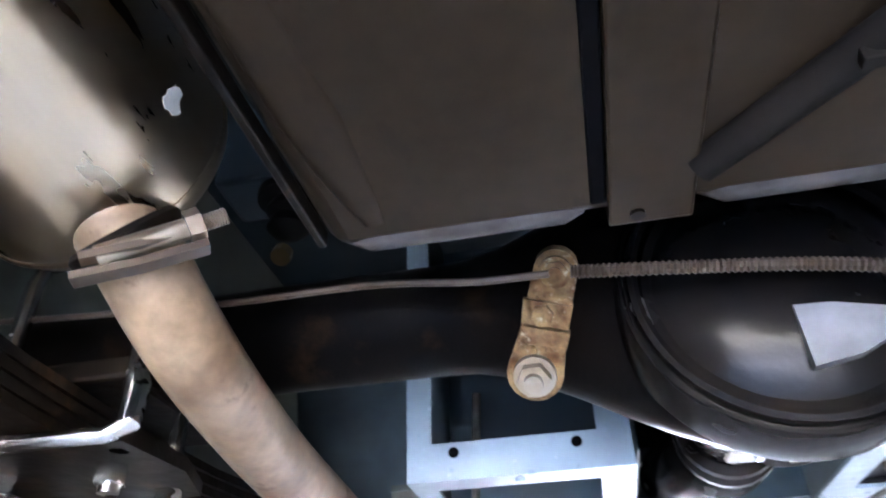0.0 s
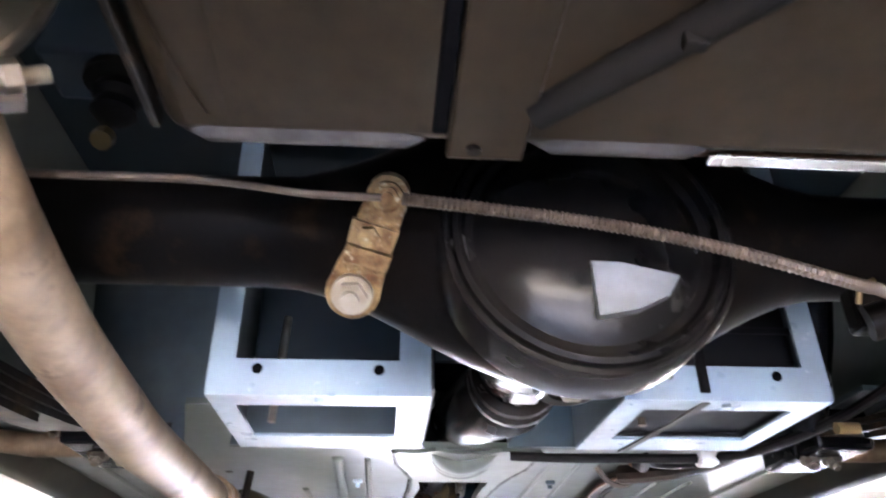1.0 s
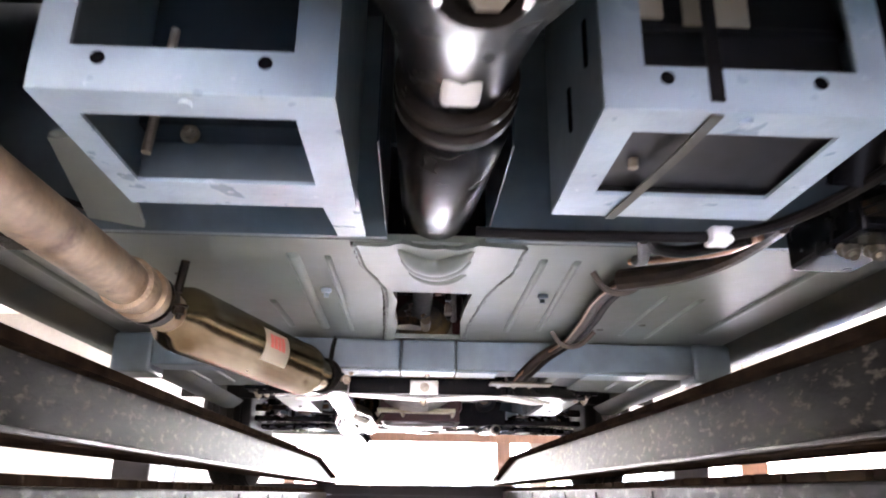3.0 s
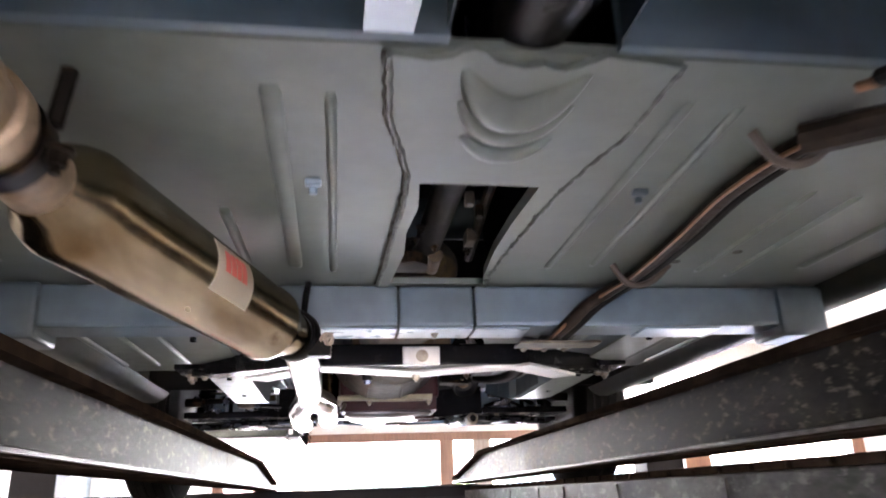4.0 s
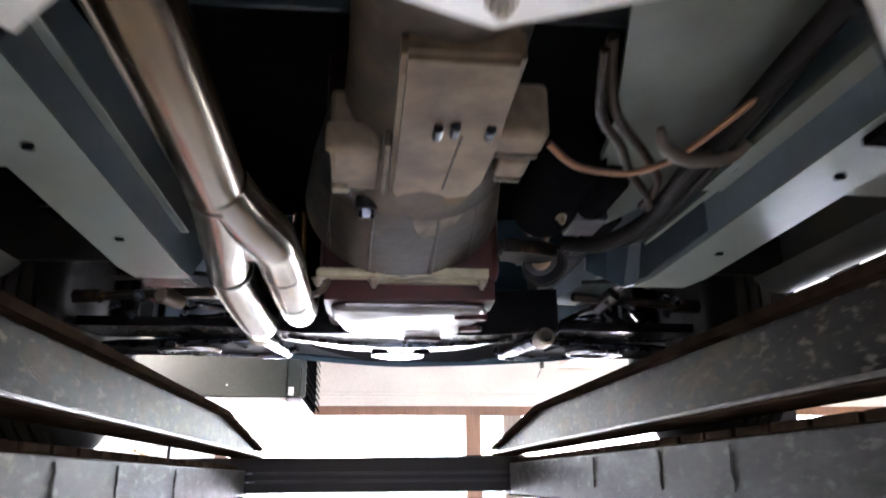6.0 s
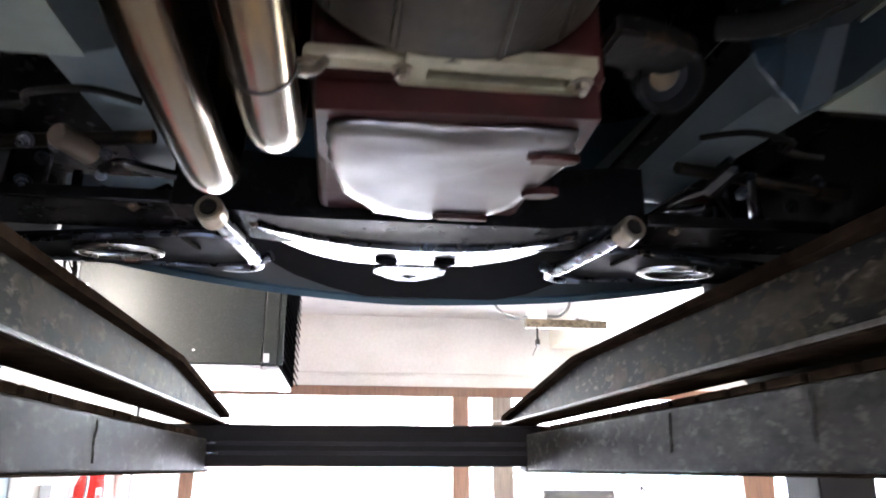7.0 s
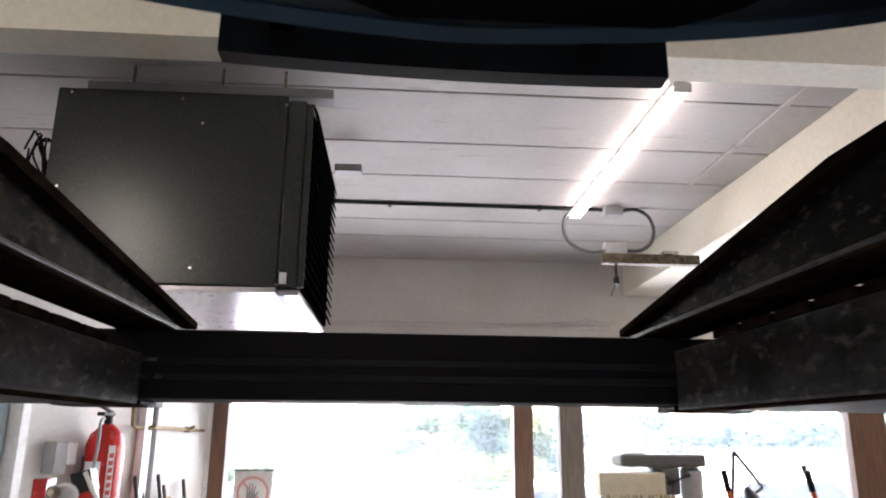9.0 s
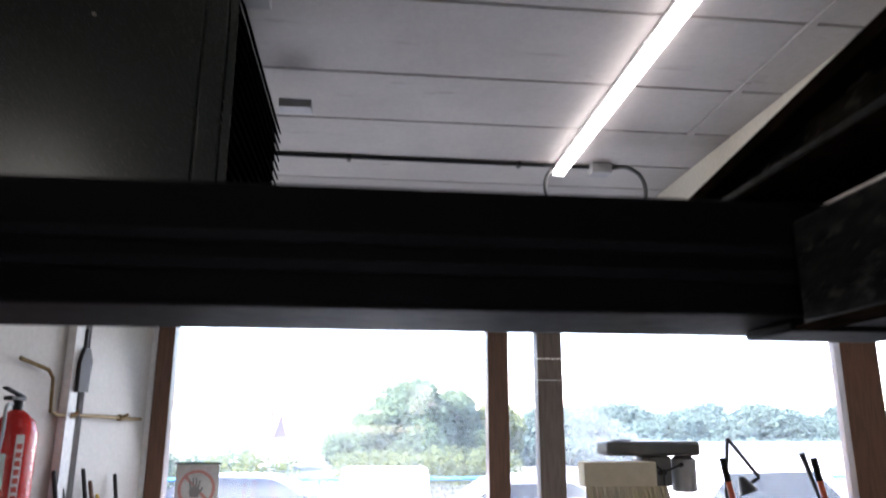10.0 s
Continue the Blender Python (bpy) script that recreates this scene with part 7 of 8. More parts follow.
def heater():
    h = thing("workshop_heater", "large dark green-grey suspended warm-air heater", "heater", (-0.83, 5.75, 2.99))
    x0, x1, y0, y1, z0, z1 = -1.285, -0.375, 5.255, 6.23, 2.035, 2.785
    bm = B()
    box(bm, (x0, y0, z0 + 0.02), (x1 - 0.075, y1, z1), 0.006)
    part("casing", bm, "heater", h)
    bm = B()
    box(bm, (x1 - 0.074, y0 - 0.004, z0 + 0.02), (x1 - 0.004, y1, z1 - 0.02), 0.008)
    part("front_frame", bm, "heater", h)
    bm = B()
    box(bm, (x1 - 0.003, y0 + 0.002, z0 + 0.02), (x1 + 0.020, y0 + 0.012, z1 - 0.03), 0.002)
    part("edge_strip", bm, "heater", h)
    # Added backing plate, black as the shade between the slats.
    bm = B()
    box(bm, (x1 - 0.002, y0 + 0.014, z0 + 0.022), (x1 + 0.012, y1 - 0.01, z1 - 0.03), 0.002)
    part("louvre_backing", bm, "black_hole", h)
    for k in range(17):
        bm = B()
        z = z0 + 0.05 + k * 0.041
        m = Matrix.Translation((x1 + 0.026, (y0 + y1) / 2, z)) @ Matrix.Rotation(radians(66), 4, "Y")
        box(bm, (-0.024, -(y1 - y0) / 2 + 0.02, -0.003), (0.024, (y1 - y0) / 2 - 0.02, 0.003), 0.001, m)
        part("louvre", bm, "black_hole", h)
    bm = B()
    box(bm, (x0 + 0.01, y0 + 0.004, z0), (x1 - 0.078, y1 - 0.01, z0 + 0.019), 0.003)
    part("drip_tray", bm, "heaterpanel", h, "pale polished underside panel")
    bm = B()
    box(bm, (x1 - 0.074, y0 + 0.03, z0 - 0.004), (x1 + 0.0, y1 - 0.01, z0 + 0.018), 0.003)
    tr = part("outlet_tray", bm, "heaterpanel", h)
    for k in range(9):
        y = y0 + 0.10 + k * 0.095
        bm = B()
        tube(bm, [(x1 - 0.02, y, z0 - 0.005), (x1 - 0.02, y, z0 + 0.0)], 0.006, 10)
        part("perforation", bm, "black_hole", tr)
    bm = B()
    box(bm, (x1 - 0.07, y0 + 0.03, z0 - 0.006), (x1 - 0.055, y1 - 0.02, z0 - 0.0041))
    part("blue_strip", bm, "blue_rail", tr, "blue plastic strip")
    bm = B()
    box(bm, (x1 - 0.065, y0 - 0.010, z0 + 0.03), (x1 - 0.04, y0 - 0.0042, z0 + 0.07), 0.001)
    part("label_plate", bm, "whitepaint", h)
    for x, z in ((-1.235, 2.765), (-0.835, 2.755), (-0.455, 2.745), (-0.755, 2.66), (-0.435, 2.65), (-0.438, 2.40), (-0.44, 2.11), (-0.75, 2.115), (-0.45, 2.062), (-1.24, 2.40)):
        bm = B()
        tube(bm, [(x, y0 + 0.001, z), (x, y0 - 0.003, z)], 0.006, 10)
        part("casing_screw", bm, "steel", h)
    for y in (5.42, 6.02):
        bm = B()
        box(bm, (-1.26, y, 2.86), (-0.30 if y < 6 else -0.40, y + 0.08, 2.90), 0.003)
        part("hanging_rail", bm, "greyplastic", h, "slotted steel hanging rail")
    for x in (-1.1, -0.75, -0.5):
        for y in (5.46, 6.06):
            bm = B()
            tube(bm, [(x, y, 2.784), (x, y, 2.992)], 0.006, 8)
            tube(bm, [(x, y, 2.845), (x, y, 2.86)], 0.012, 6)
            part("threaded_rod", bm, "bolt", h)
    bm = B()
    for k in range(5):
        r = 0.045 + 0.006 * k
        tube(bm, [(x0 - 0.025 - 0.012 * k + 0.01 * math.sin(a * 2 + k), 5.30 + (r + 0.012 * math.sin(a * 3 + k)) * math.cos(a + k), 2.52 + 1.5 * r * math.sin(a + k)) for a in np.linspace(0, 5.4, 19)], 0.004, 6)
    part("coiled_cable", bm, "rubber", h, "coiled black cable")
    bm = B()
    box(bm, (-0.36, 6.235, 2.86), (-0.22, 6.31, 2.90), 0.004)
    part("bracket_end", bm, "greyplastic", h)


heater()


def lamp(at, length, group):
    """Fluorescent batten along y, hung at its lower centre."""
    x, y, z = at
    t = thing("fluorescent_lamp", "lit white fluorescent batten lamp on the ceiling", "ceiling lamp", (x, y, z + 0.05), group)
    bm = B()
    box(bm, (x - 0.028, y - length / 2, z + 0.022), (x + 0.028, y + length / 2, z + 0.048), 0.003)
    part("batten", bm, "whitepaint", t)
    bm = B()
    box(bm, (x - 0.036, y - length / 2 + 0.02, z - 0.014), (x + 0.036, y + length / 2 - 0.02, z + 0.0215), 0.012, seg=3)
    part("diffuser", bm, "tube", t, "glowing white diffuser")
    for s in (-1, 1):
        bm = B()
        e = y + s * (length / 2 - 0.01)
        box(bm, (x - 0.038, e - 0.008, z - 0.017), (x + 0.038, e + 0.008, z + 0.023), 0.004)
        part("end_cap", bm, "whitepaint", t)
    return t


lamp((1.118, 6.26, CEIL - 0.048), 1.80, "ceiling lamps")
for pos in ((2.85, 7.0, 2.60), (2.9, 1.2, 3.05), (-2.9, 1.2, 3.05), (2.9, 3.6, 3.05), (-1.84, 2.95, 2.80), (-2.9, -1.6, 3.05), (2.9, -1.6, 3.05)):
    lamp(pos, 1.80, "ceiling lamps")
    for dy in (-0.6, 0.6):
        bm = B()
        tube(bm, [(pos[0], pos[1] + dy, pos[2] + 0.046), (pos[0], pos[1] + dy, 4.402)], 0.004, 6)
        solid("lamp_suspension", bm, "bolt", "thin steel suspension wire of a lamp", "wire", group="lamp suspensions")


def electrics():
    bm = B()
    tube(bm, [(-1.2, 7.10, CEIL - 0.012), (1.34, 7.115, CEIL - 0.012)], 0.011, 10)
    c = solid("ceiling_conduit", bm, "plastic", "black conduit along the board ceiling", "conduit")
    for x in (-0.08, 0.88):
        bm = B()
        box(bm, (x - 0.012, 7.088, CEIL - 0.03), (x + 0.012, 7.135, CEIL - 0.002), 0.003)
        part("saddle", bm, "plastic", c)
    bm = B()
    box(bm, (1.29, 7.06, CEIL - 0.06), (1.41, 7.15, CEIL - 0.001), 0.006)
    solid("junction_box", bm, "greyplastic", "grey electrical junction box on the ceiling", "junction box", group="junction boxes")
    bm = B()
    box(bm, (1.290, 7.09, 2.684), (1.435, 7.16, 2.760), 0.006)
    solid("junction_box", bm, "greyplastic", "grey electrical box on the hanging trunking", "junction box", group="junction boxes")
    bm = B()
    tube(bm, [(1.40, 7.11, 2.968), (1.50, 7.11, 2.985), (1.585, 7.112, 2.945), (1.621, 7.115, 2.865), (1.605, 7.12, 2.775), (1.53, 7.125, 2.715), (1.434, 7.125, 2.715)], 0.0115, 10, steps=6)
    solid("flexible_cable", bm, "machine", "dark grey flexible conduit loop", "cable", group="conduit loop")
    bm = B()
    tube(bm, [(1.085, 7.13, 2.965), (1.045, 7.115, 2.92), (1.030, 7.115, 2.85), (1.055, 7.12, 2.77), (1.13, 7.122, 2.715), (1.22, 7.125, 2.695), (1.292, 7.125, 2.705)], 0.0115, 10, steps=6)
    solid("flexible_cable", bm, "machine", "dark grey flexible conduit loop", "cable", group="conduit loop")
    bm = B()
    box(bm, (1.268, 7.08, 2.620), (1.898, 7.15, 2.683), 0.005)
    tk = solid("cable_trunking", bm, "gearpale", "pale grey metal trunking fixed to the side beam", "trunking")
    bm = B()
    box(bm, (1.66, 7.07, 2.683), (1.76, 7.15, 2.705), 0.005)
    part("coupling", bm, "steel", tk)
    bm = B()
    tube(bm, [(1.356, 7.10, 2.622), (1.352, 7.095, 2.56), (1.356, 7.10, 2.53)], 0.009, 8)
    sw = solid("pull_switch", bm, "plastic", "black hanging cable with a switch", "switch")
    bm = B()
    box(bm, (1.338, 7.085, 2.485), (1.370, 7.115, 2.532), 0.004)
    part("switch_body", bm, "plastic", sw)
    bm = B()
    tube(bm, [(1.350, 7.10, 2.486), (1.312, 7.10, 2.41)], 0.003, 6)
    part("pull_cord", bm, "plastic", sw)


electrics()


def pushed_to_wall(y, x=-1.45):
    """Where a fitting given on a straight wall lands on the splayed one, pushed out from the camera eye, and how much
    larger it is.
    """
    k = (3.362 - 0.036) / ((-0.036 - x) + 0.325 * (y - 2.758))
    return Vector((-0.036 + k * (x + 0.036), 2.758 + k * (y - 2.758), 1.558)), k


# Moves, turns and scales a fitting by that push from the camera eye.
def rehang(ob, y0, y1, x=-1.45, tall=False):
    a, ka = pushed_to_wall(y0, x)
    b, kb = pushed_to_wall(y1, x)
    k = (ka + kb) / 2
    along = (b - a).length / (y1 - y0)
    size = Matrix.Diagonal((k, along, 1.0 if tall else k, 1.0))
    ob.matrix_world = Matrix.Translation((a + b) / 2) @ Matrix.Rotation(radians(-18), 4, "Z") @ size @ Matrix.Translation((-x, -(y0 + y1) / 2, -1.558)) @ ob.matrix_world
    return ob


def fire_extinguisher():
    x, y = -1.352, 6.35
    e = thing("fire_extinguisher", "red fire extinguisher with white label on the wall", "fire extinguisher", (x, y, 1.05))
    bm = B()
    lathe(bm, (x, y, 1.06), (0, 0, 1), [(0, 0.05), (0.01, 0.082), (0.03, 0.086), (0.44, 0.086), (0.49, 0.070), (0.52, 0.040), (0.535, 0.024)], 36)
    part("cylinder", bm, "extinguisher", e)
    bm = B()
    tube(bm, [(x, y, 1.59), (x, y, 1.635)], 0.019, 14)
    box(bm, (x - 0.02, y - 0.06, 1.632), (x + 0.02, y + 0.02, 1.650), 0.004)
    m = Matrix.Translation((x, y - 0.03, 1.665)) @ Matrix.Rotation(radians(-18), 4, "X")
    box(bm, (-0.014, -0.05, -0.005), (0.014, 0.05, 0.005), 0.003, m)
    part("valve", bm, "plastic", e, "black valve and levers")
    bm = B()
    tube(bm, [(x, y - 0.03, 1.62), (x + 0.03, y - 0.09, 1.60), (x + 0.05, y - 0.115, 1.48), (x + 0.02, y - 0.115, 1.25), (x + 0.0, y - 0.105, 1.14)], 0.007, 10, steps=6)
    part("hose", bm, "greyplastic", e, "thin grey hose")
    for name, z0, z1, a0, a1, mat in (("label", 1.30, 1.43, 245, 300, "whitepaint"), ("text_band", 1.18, 1.50, 318, 338, "whitepaint")):
        bm = B()
        g = []
        for k in range(9):
            a = radians(a0 + (a1 - a0) * k / 8)
            g.append([bm.verts.new((x + r * math.cos(a), y + r * math.sin(a), z)) for z in (z0, z1) for r in (0.0868, 0.0855)])
        for k in range(8):
            p, q = g[k], g[k + 1]
            bm.faces.new((p[0], q[0], q[2], p[2]))
            bm.faces.new((p[1], p[3], q[3], q[1]))
            bm.faces.new((p[0], p[1], q[1], q[0]))
            bm.faces.new((p[2], q[2], q[3], p[3]))
        part(name, bm, mat, e)
    bm = B()
    for k in range(9):
        z = 1.20 + k * 0.032
        a = radians(328)
        box(bm, (-0.001, -0.010, -0.010), (0.001, 0.010, 0.010), 0, Matrix.Translation((x + 0.0872 * math.cos(a), y + 0.0872 * math.sin(a), z)) @ Matrix.Rotation(a, 4, "Z"))
    part("text_bar", bm, "redlabel", e)
    bm = B()
    box(bm, (-1.449, y - 0.03, 1.35), (x - 0.078, y + 0.03, 1.45), 0.003)
    part("wall_bracket", bm, "plastic", e)
    # Pushed out and enlarged from the camera eye, like the other fittings.
    at, k = pushed_to_wall(y)
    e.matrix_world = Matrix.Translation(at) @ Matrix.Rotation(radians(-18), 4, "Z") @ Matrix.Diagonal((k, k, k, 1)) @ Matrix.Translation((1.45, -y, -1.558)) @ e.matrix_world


fire_extinguisher()


def left_wall_fittings():
    bm = B()
    box(bm, (-1.449, 5.905, 1.390), (-1.385, 6.02, 1.520), 0.006)
    t = solid("control_box", bm, "greyplastic", "grey wall-mounted control box", "control box")
    bm = B()
    box(bm, (-1.449, 6.022, 1.425), (-1.395, 6.13, 1.515), 0.004)
    part("display", bm, "whitepaint", t)
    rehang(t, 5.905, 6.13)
    bm = B()
    box(bm, (-1.449, 7.00, 0.0), (-1.40, 7.12, 2.985), 0.004)
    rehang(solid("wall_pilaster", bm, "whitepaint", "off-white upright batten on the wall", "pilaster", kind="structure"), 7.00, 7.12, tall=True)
    bm = B()
    tube(bm, [(-1.405, 7.17, 0.2), (-1.405, 7.17, 2.95)], 0.011, 10)
    tube(bm, [(-1.425, 7.26, 0.2), (-1.425, 7.26, 2.2)], 0.008, 10)
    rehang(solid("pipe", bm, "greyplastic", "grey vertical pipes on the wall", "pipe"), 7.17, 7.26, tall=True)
    bm = B()
    prism(bm, [(7.06, 1.70), (7.20, 1.70), (7.215, 1.86), (7.17, 1.92), (7.10, 1.92), (7.055, 1.85)], -1.449, -1.375, Matrix(((0, 0, 1, 0), (1, 0, 0, 0), (0, 1, 0, 0), (0, 0, 0, 1))))
    tube(bm, [(-1.41, 7.14, 1.91), (-1.41, 7.14, 2.02)], 0.022, 12)
    tube(bm, [(-1.41, 7.13, 1.705), (-1.41, 7.13, 1.60)], 0.015, 12)
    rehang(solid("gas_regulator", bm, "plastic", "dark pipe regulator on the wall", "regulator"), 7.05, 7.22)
    bm = B()
    tube(bm, [(-1.42, 6.45, 1.84), (-1.41, 6.80, 1.80), (-1.405, 6.86, 1.76), (-1.405, 6.88, 1.60), (-1.41, 6.98, 1.585), (-1.41, 7.6, 1.585), (-1.43, 8.4, 1.575)], 0.010, 10)
    v = solid("brass_pipe", bm, "brass", "tarnished brass pipe with fittings along the wall", "pipe")
    for p in ((-1.41, 7.18, 1.585), (-1.42, 8.0, 1.58)):
        bm = B()
        tube(bm, [(p[0], p[1] - 0.03, p[2]), (p[0], p[1] + 0.03, p[2])], 0.020, 6)
        tube(bm, [p, (p[0] + 0.05, p[1], p[2] + 0.02)], 0.008, 8)
        part("valve", bm, "brass", v)
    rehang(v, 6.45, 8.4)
    # door standing open in the set-back part
    d = thing("door_1", "pale blue-white workshop door with a frame", "door", (-1.62, 5.62, 0), kind="structure")
    bm = B()
    box(bm, (-1.60, 5.10, 0.01), (-1.555, 5.82, 2.05), 0.005)
    part("door_leaf", bm, "door", d)
    bm = B()
    box(bm, (-1.62, 5.83, 0.0), (-1.50, 5.895, 2.12), 0.005)
    part("door_frame", bm, "whitepaint", d)
    bm = B()
    tube(bm, [(-1.555, 5.76, 1.03), (-1.50, 5.76, 1.03), (-1.50, 5.65, 1.03)], 0.009, 10)
    part("door_handle", bm, "steel", d)
    rehang(d, 5.10, 5.895, x=-1.58, tall=True)


left_wall_fittings()


def leaning_tools():
    rng = random.Random(21)
    specs = [("broom_handle", "yellow", "yellow long tool handle leaning on the wall", 7.62, 1.17, 0.22), ("long_lever", "plastic", "black steel lever leaning on the wall", 6.95, 1.33, 0.10),
             ("long_lever", "plastic", "black steel lever leaning on the wall", 7.05, 1.30, 0.16), ("long_lever", "plastic", "black steel lever leaning on the wall", 7.35, 1.32, 0.06),
             ("broom_handle", "wood", "brown wooden handle leaning on the wall", 7.48, 1.25, 0.12), ("long_lever", "plastic", "black steel lever leaning on the wall", 7.90, 1.26, -0.10),
             ("white_strip", "whitepaint", "white plastic strip leaning on the wall", 6.55, 1.36, 0.20)]
    for name, mat, label, y, top, lean in specs:
        bm = B()
        r = 0.013 if name != "white_strip" else 0.02
        at, k = pushed_to_wall(y)
        top = 1.558 - (1.558 - top) * k
        tube(bm, [(at.x + 0.26, at.y + lean, 0.0), (at.x + 0.030 + r, at.y, top - 0.02), (at.x + 0.028 + r, at.y - 0.002, top)], [r, r, r * 0.8], 10)
        solid(name, bm, mat, label, "tool handle", group="tools leaning on the wall")
    # red stand with a wheel
    t = thing("tyre_stand", "red and white steel workshop stand with posts", "workshop stand", (-1.17, 5.5, 0))
    for x0, x1, top, m_ in ((-1.270, -1.222, 1.40, "extinguisher"), (-1.219, -1.176, 1.345, "whitepaint"), (-1.172, -1.113, 1.345, "extinguisher")):
        bm = B()
        box(bm, (x0, 5.46, 0.03), (x1, 5.54, top), 0.005)
        part("upright", bm, m_, t)
    bm = B()
    sweep(bm, [(-0.70, 5.49, 0.03), (-1.060, 5.49, 1.24), (-1.100, 5.49, 1.37)], [(-0.026, -0.03), (0.026, -0.03), (0.026, 0.03), (-0.026, 0.03)])
    part("slanted_arm", bm, "extinguisher", t)
    bm = B()
    sweep(bm, [(-1.094, 5.49, 1.355), (-1.115, 5.49, 1.425)], [(-0.030, -0.034), (0.030, -0.034), (0.030, 0.034), (-0.030, 0.034)])
    part("arm_cap", bm, "plastic", t, "black plastic arm cap")
    bm = B()
    sweep(bm, [(-1.066, 5.453, 1.26), (-1.083, 5.453, 1.32)], [(-0.016, -0.001), (0.016, -0.001), (0.016, 0.001), (-0.016, 0.001)])
    part("plate", bm, "whitepaint", t)
    bm = B()
    box(bm, (-1.30, 5.30, 0.0), (-0.66, 5.70, 0.03), 0.006)
    part("base", bm, "extinguisher", t)
    bm = B()
    lathe(bm, (-1.150, 5.455, 1.345), (0.25, -1, 0), [(0, 0.012), (0.002, 0.040), (0.02, 0.044), (0.04, 0.044), (0.042, 0.034), (0.02, 0.030)], 26)
    part("wheel", bm, "whitepaint", t, "small white wheel")
    bm = B()
    lathe(bm, (-1.195, 5.455, 1.355), (0.5, -1, 0.1), [(0, 0.020), (0.05, 0.024), (0.07, 0.020), (0.075, 0.002)], 16)
    part("knob", bm, "bolt", t)
    bm = B()
    tube(bm, [(-0.70, 5.40, 0.0), (-0.949, 5.42, 1.22), (-1.055, 5.43, 1.37), (-1.085, 5.43, 1.425)], 0.008, 8)
    solid("white_strip", bm, "whitepaint", "thin white plastic strip leaning on the stand", "strip")


leaning_tools()


def bench_and_tools():
    b = thing("workbench", "timber workbench below the windows", "workbench", (2.6, 8.1, 0))
    bm = B()
    box(bm, (1.2, 7.60, 0.76), (5.6, 8.58, 0.80), 0.005)
    part("worktop", bm, "greywood", b)
    for x in (1.28, 3.3, 5.5):
        for y in (7.68, 8.48):
            bm = B()
            box(bm, (x - 0.04, y - 0.04, 0.0), (x + 0.04, y + 0.04, 0.759), 0.004)
            part("leg", bm, "greywood", b)
    d = thing("bench_drill", "grey-green bench pillar drill with belt cover", "bench drill", (2.05, 7.95, 0.80))
    bm = B()
    box(bm, (1.555, 7.84, 1.355), (2.165, 8.06, 1.445), 0.022, seg=3)
    box(bm, (1.62, 7.90, 1.445), (1.74, 8.0, 1.455), 0.004)
    part("belt_cover", bm, "machine", d)
    bm = B()
    tube(bm, [(1.86, 7.95, 0.83), (1.86, 7.95, 1.36)], 0.035, 20)
    part("pillar", bm, "steel", d)
    bm = B()
    box(bm, (1.78, 7.86, 1.17), (1.98, 8.04, 1.354), 0.02)
    part("head", bm, "machine", d)
    bm = B()
    lathe(bm, (2.09, 7.95, 1.13), (0, 0, 1), [(0, 0.05), (0.01, 0.078), (0.20, 0.078), (0.222, 0.05)], 28)
    part("motor", bm, "greyplastic", d, "grey electric motor")
    bm = B()
    tube(bm, [(1.90, 7.88, 1.25), (1.90, 7.80, 1.26)], 0.018, 12)
    for a in (0.4, 2.5, 4.6):
        tube(bm, [(1.90, 7.81, 1.26), (1.90 + 0.11 * math.cos(a), 7.79, 1.26 + 0.11 * math.sin(a))], 0.006, 8)
        tube(bm, [(1.90 + 0.10 * math.cos(a), 7.79, 1.26 + 0.10 * math.sin(a)), (1.90 + 0.125 * math.cos(a), 7.79, 1.26 + 0.125 * math.sin(a))], 0.013, 10)
    part("feed_lever", bm, "plastic", d)
    bm = B()
    box(bm, (1.68, 7.80, 0.801), (2.05, 8.10, 0.835), 0.008)
    part("base", bm, "machine", d)
    # cream dust sheet over a box
    s = thing("covered_box", "cream cloth hung over a box on the bench", "covered box", (1.62, 7.78, 0.80))
    bm = B()
    box(bm, (1.36, 7.70, 1.18), (1.81, 7.83, 1.325), 0.006)
    part("lid", bm, "cloth", s, "cream card box")
    bm = B()
    n = 60
    rows = []
    for k in range(n + 1):
        u = k / n
        x = 1.37 + 0.52 * u
        w = 0.016 * math.sin(k * 1.9) + 0.008 * math.sin(k * 0.7)
        rows.append([bm.verts.new((x - 0.02 * u, 7.695 + w * 0.4, 1.185)), bm.verts.new((x + 0.02, 7.685 + w, 1.0)), bm.verts.new((x + 0.06 * u, 7.675 + w * 1.4, 0.805)), bm.verts.new((x + 0.06 * u, 7.70 + w, 0.803)), bm.verts.new((x - 0.02 * u, 7.715, 1.185))])
    for a, c in zip(rows, rows[1:]):
        for k in range(4):
            bm.faces.new((a[k], a[k + 1], c[k + 1], c[k]))
    part("drape", bm, "cloth", s, "pleated cream cloth", 70)
    # trolley
    t = thing("sack_trolley", "orange-red steel trolley with black handles", "trolley", (2.6, 7.35, 0))
    for s_, xa in ((-1, 2.12), (1, 2.665)):
        bm = B()
        tube(bm, [(xa, 7.35, 0.10), (xa, 7.35, 1.03), (xa - 0.045, 7.35, 1.25)], 0.016, 10)
        part("side_tube", bm, "orange", t)
        bm = B()
        tube(bm, [(xa - 0.042, 7.35, 1.235), (xa - 0.064, 7.35, 1.36)], 0.019, 10)
        part("grip", bm, "rubber", t, "black rubber grip")
        bm = B()
        lathe(bm, (xa + s_ * 0.06, 7.38, 0.10), (1, 0, 0), [(-0.02, 0.03), (-0.02, 0.10), (0.02, 0.10), (0.02, 0.03)], 24)
        part("wheel", bm, "rubber", t)
    for z in (1.03, 0.60, 0.2):
        bm = B()
        tube(bm, [(2.12, 7.35, z), (2.665, 7.35, z)], 0.016, 10)
        part("cross_tube", bm, "orange", t)
    bm = B()
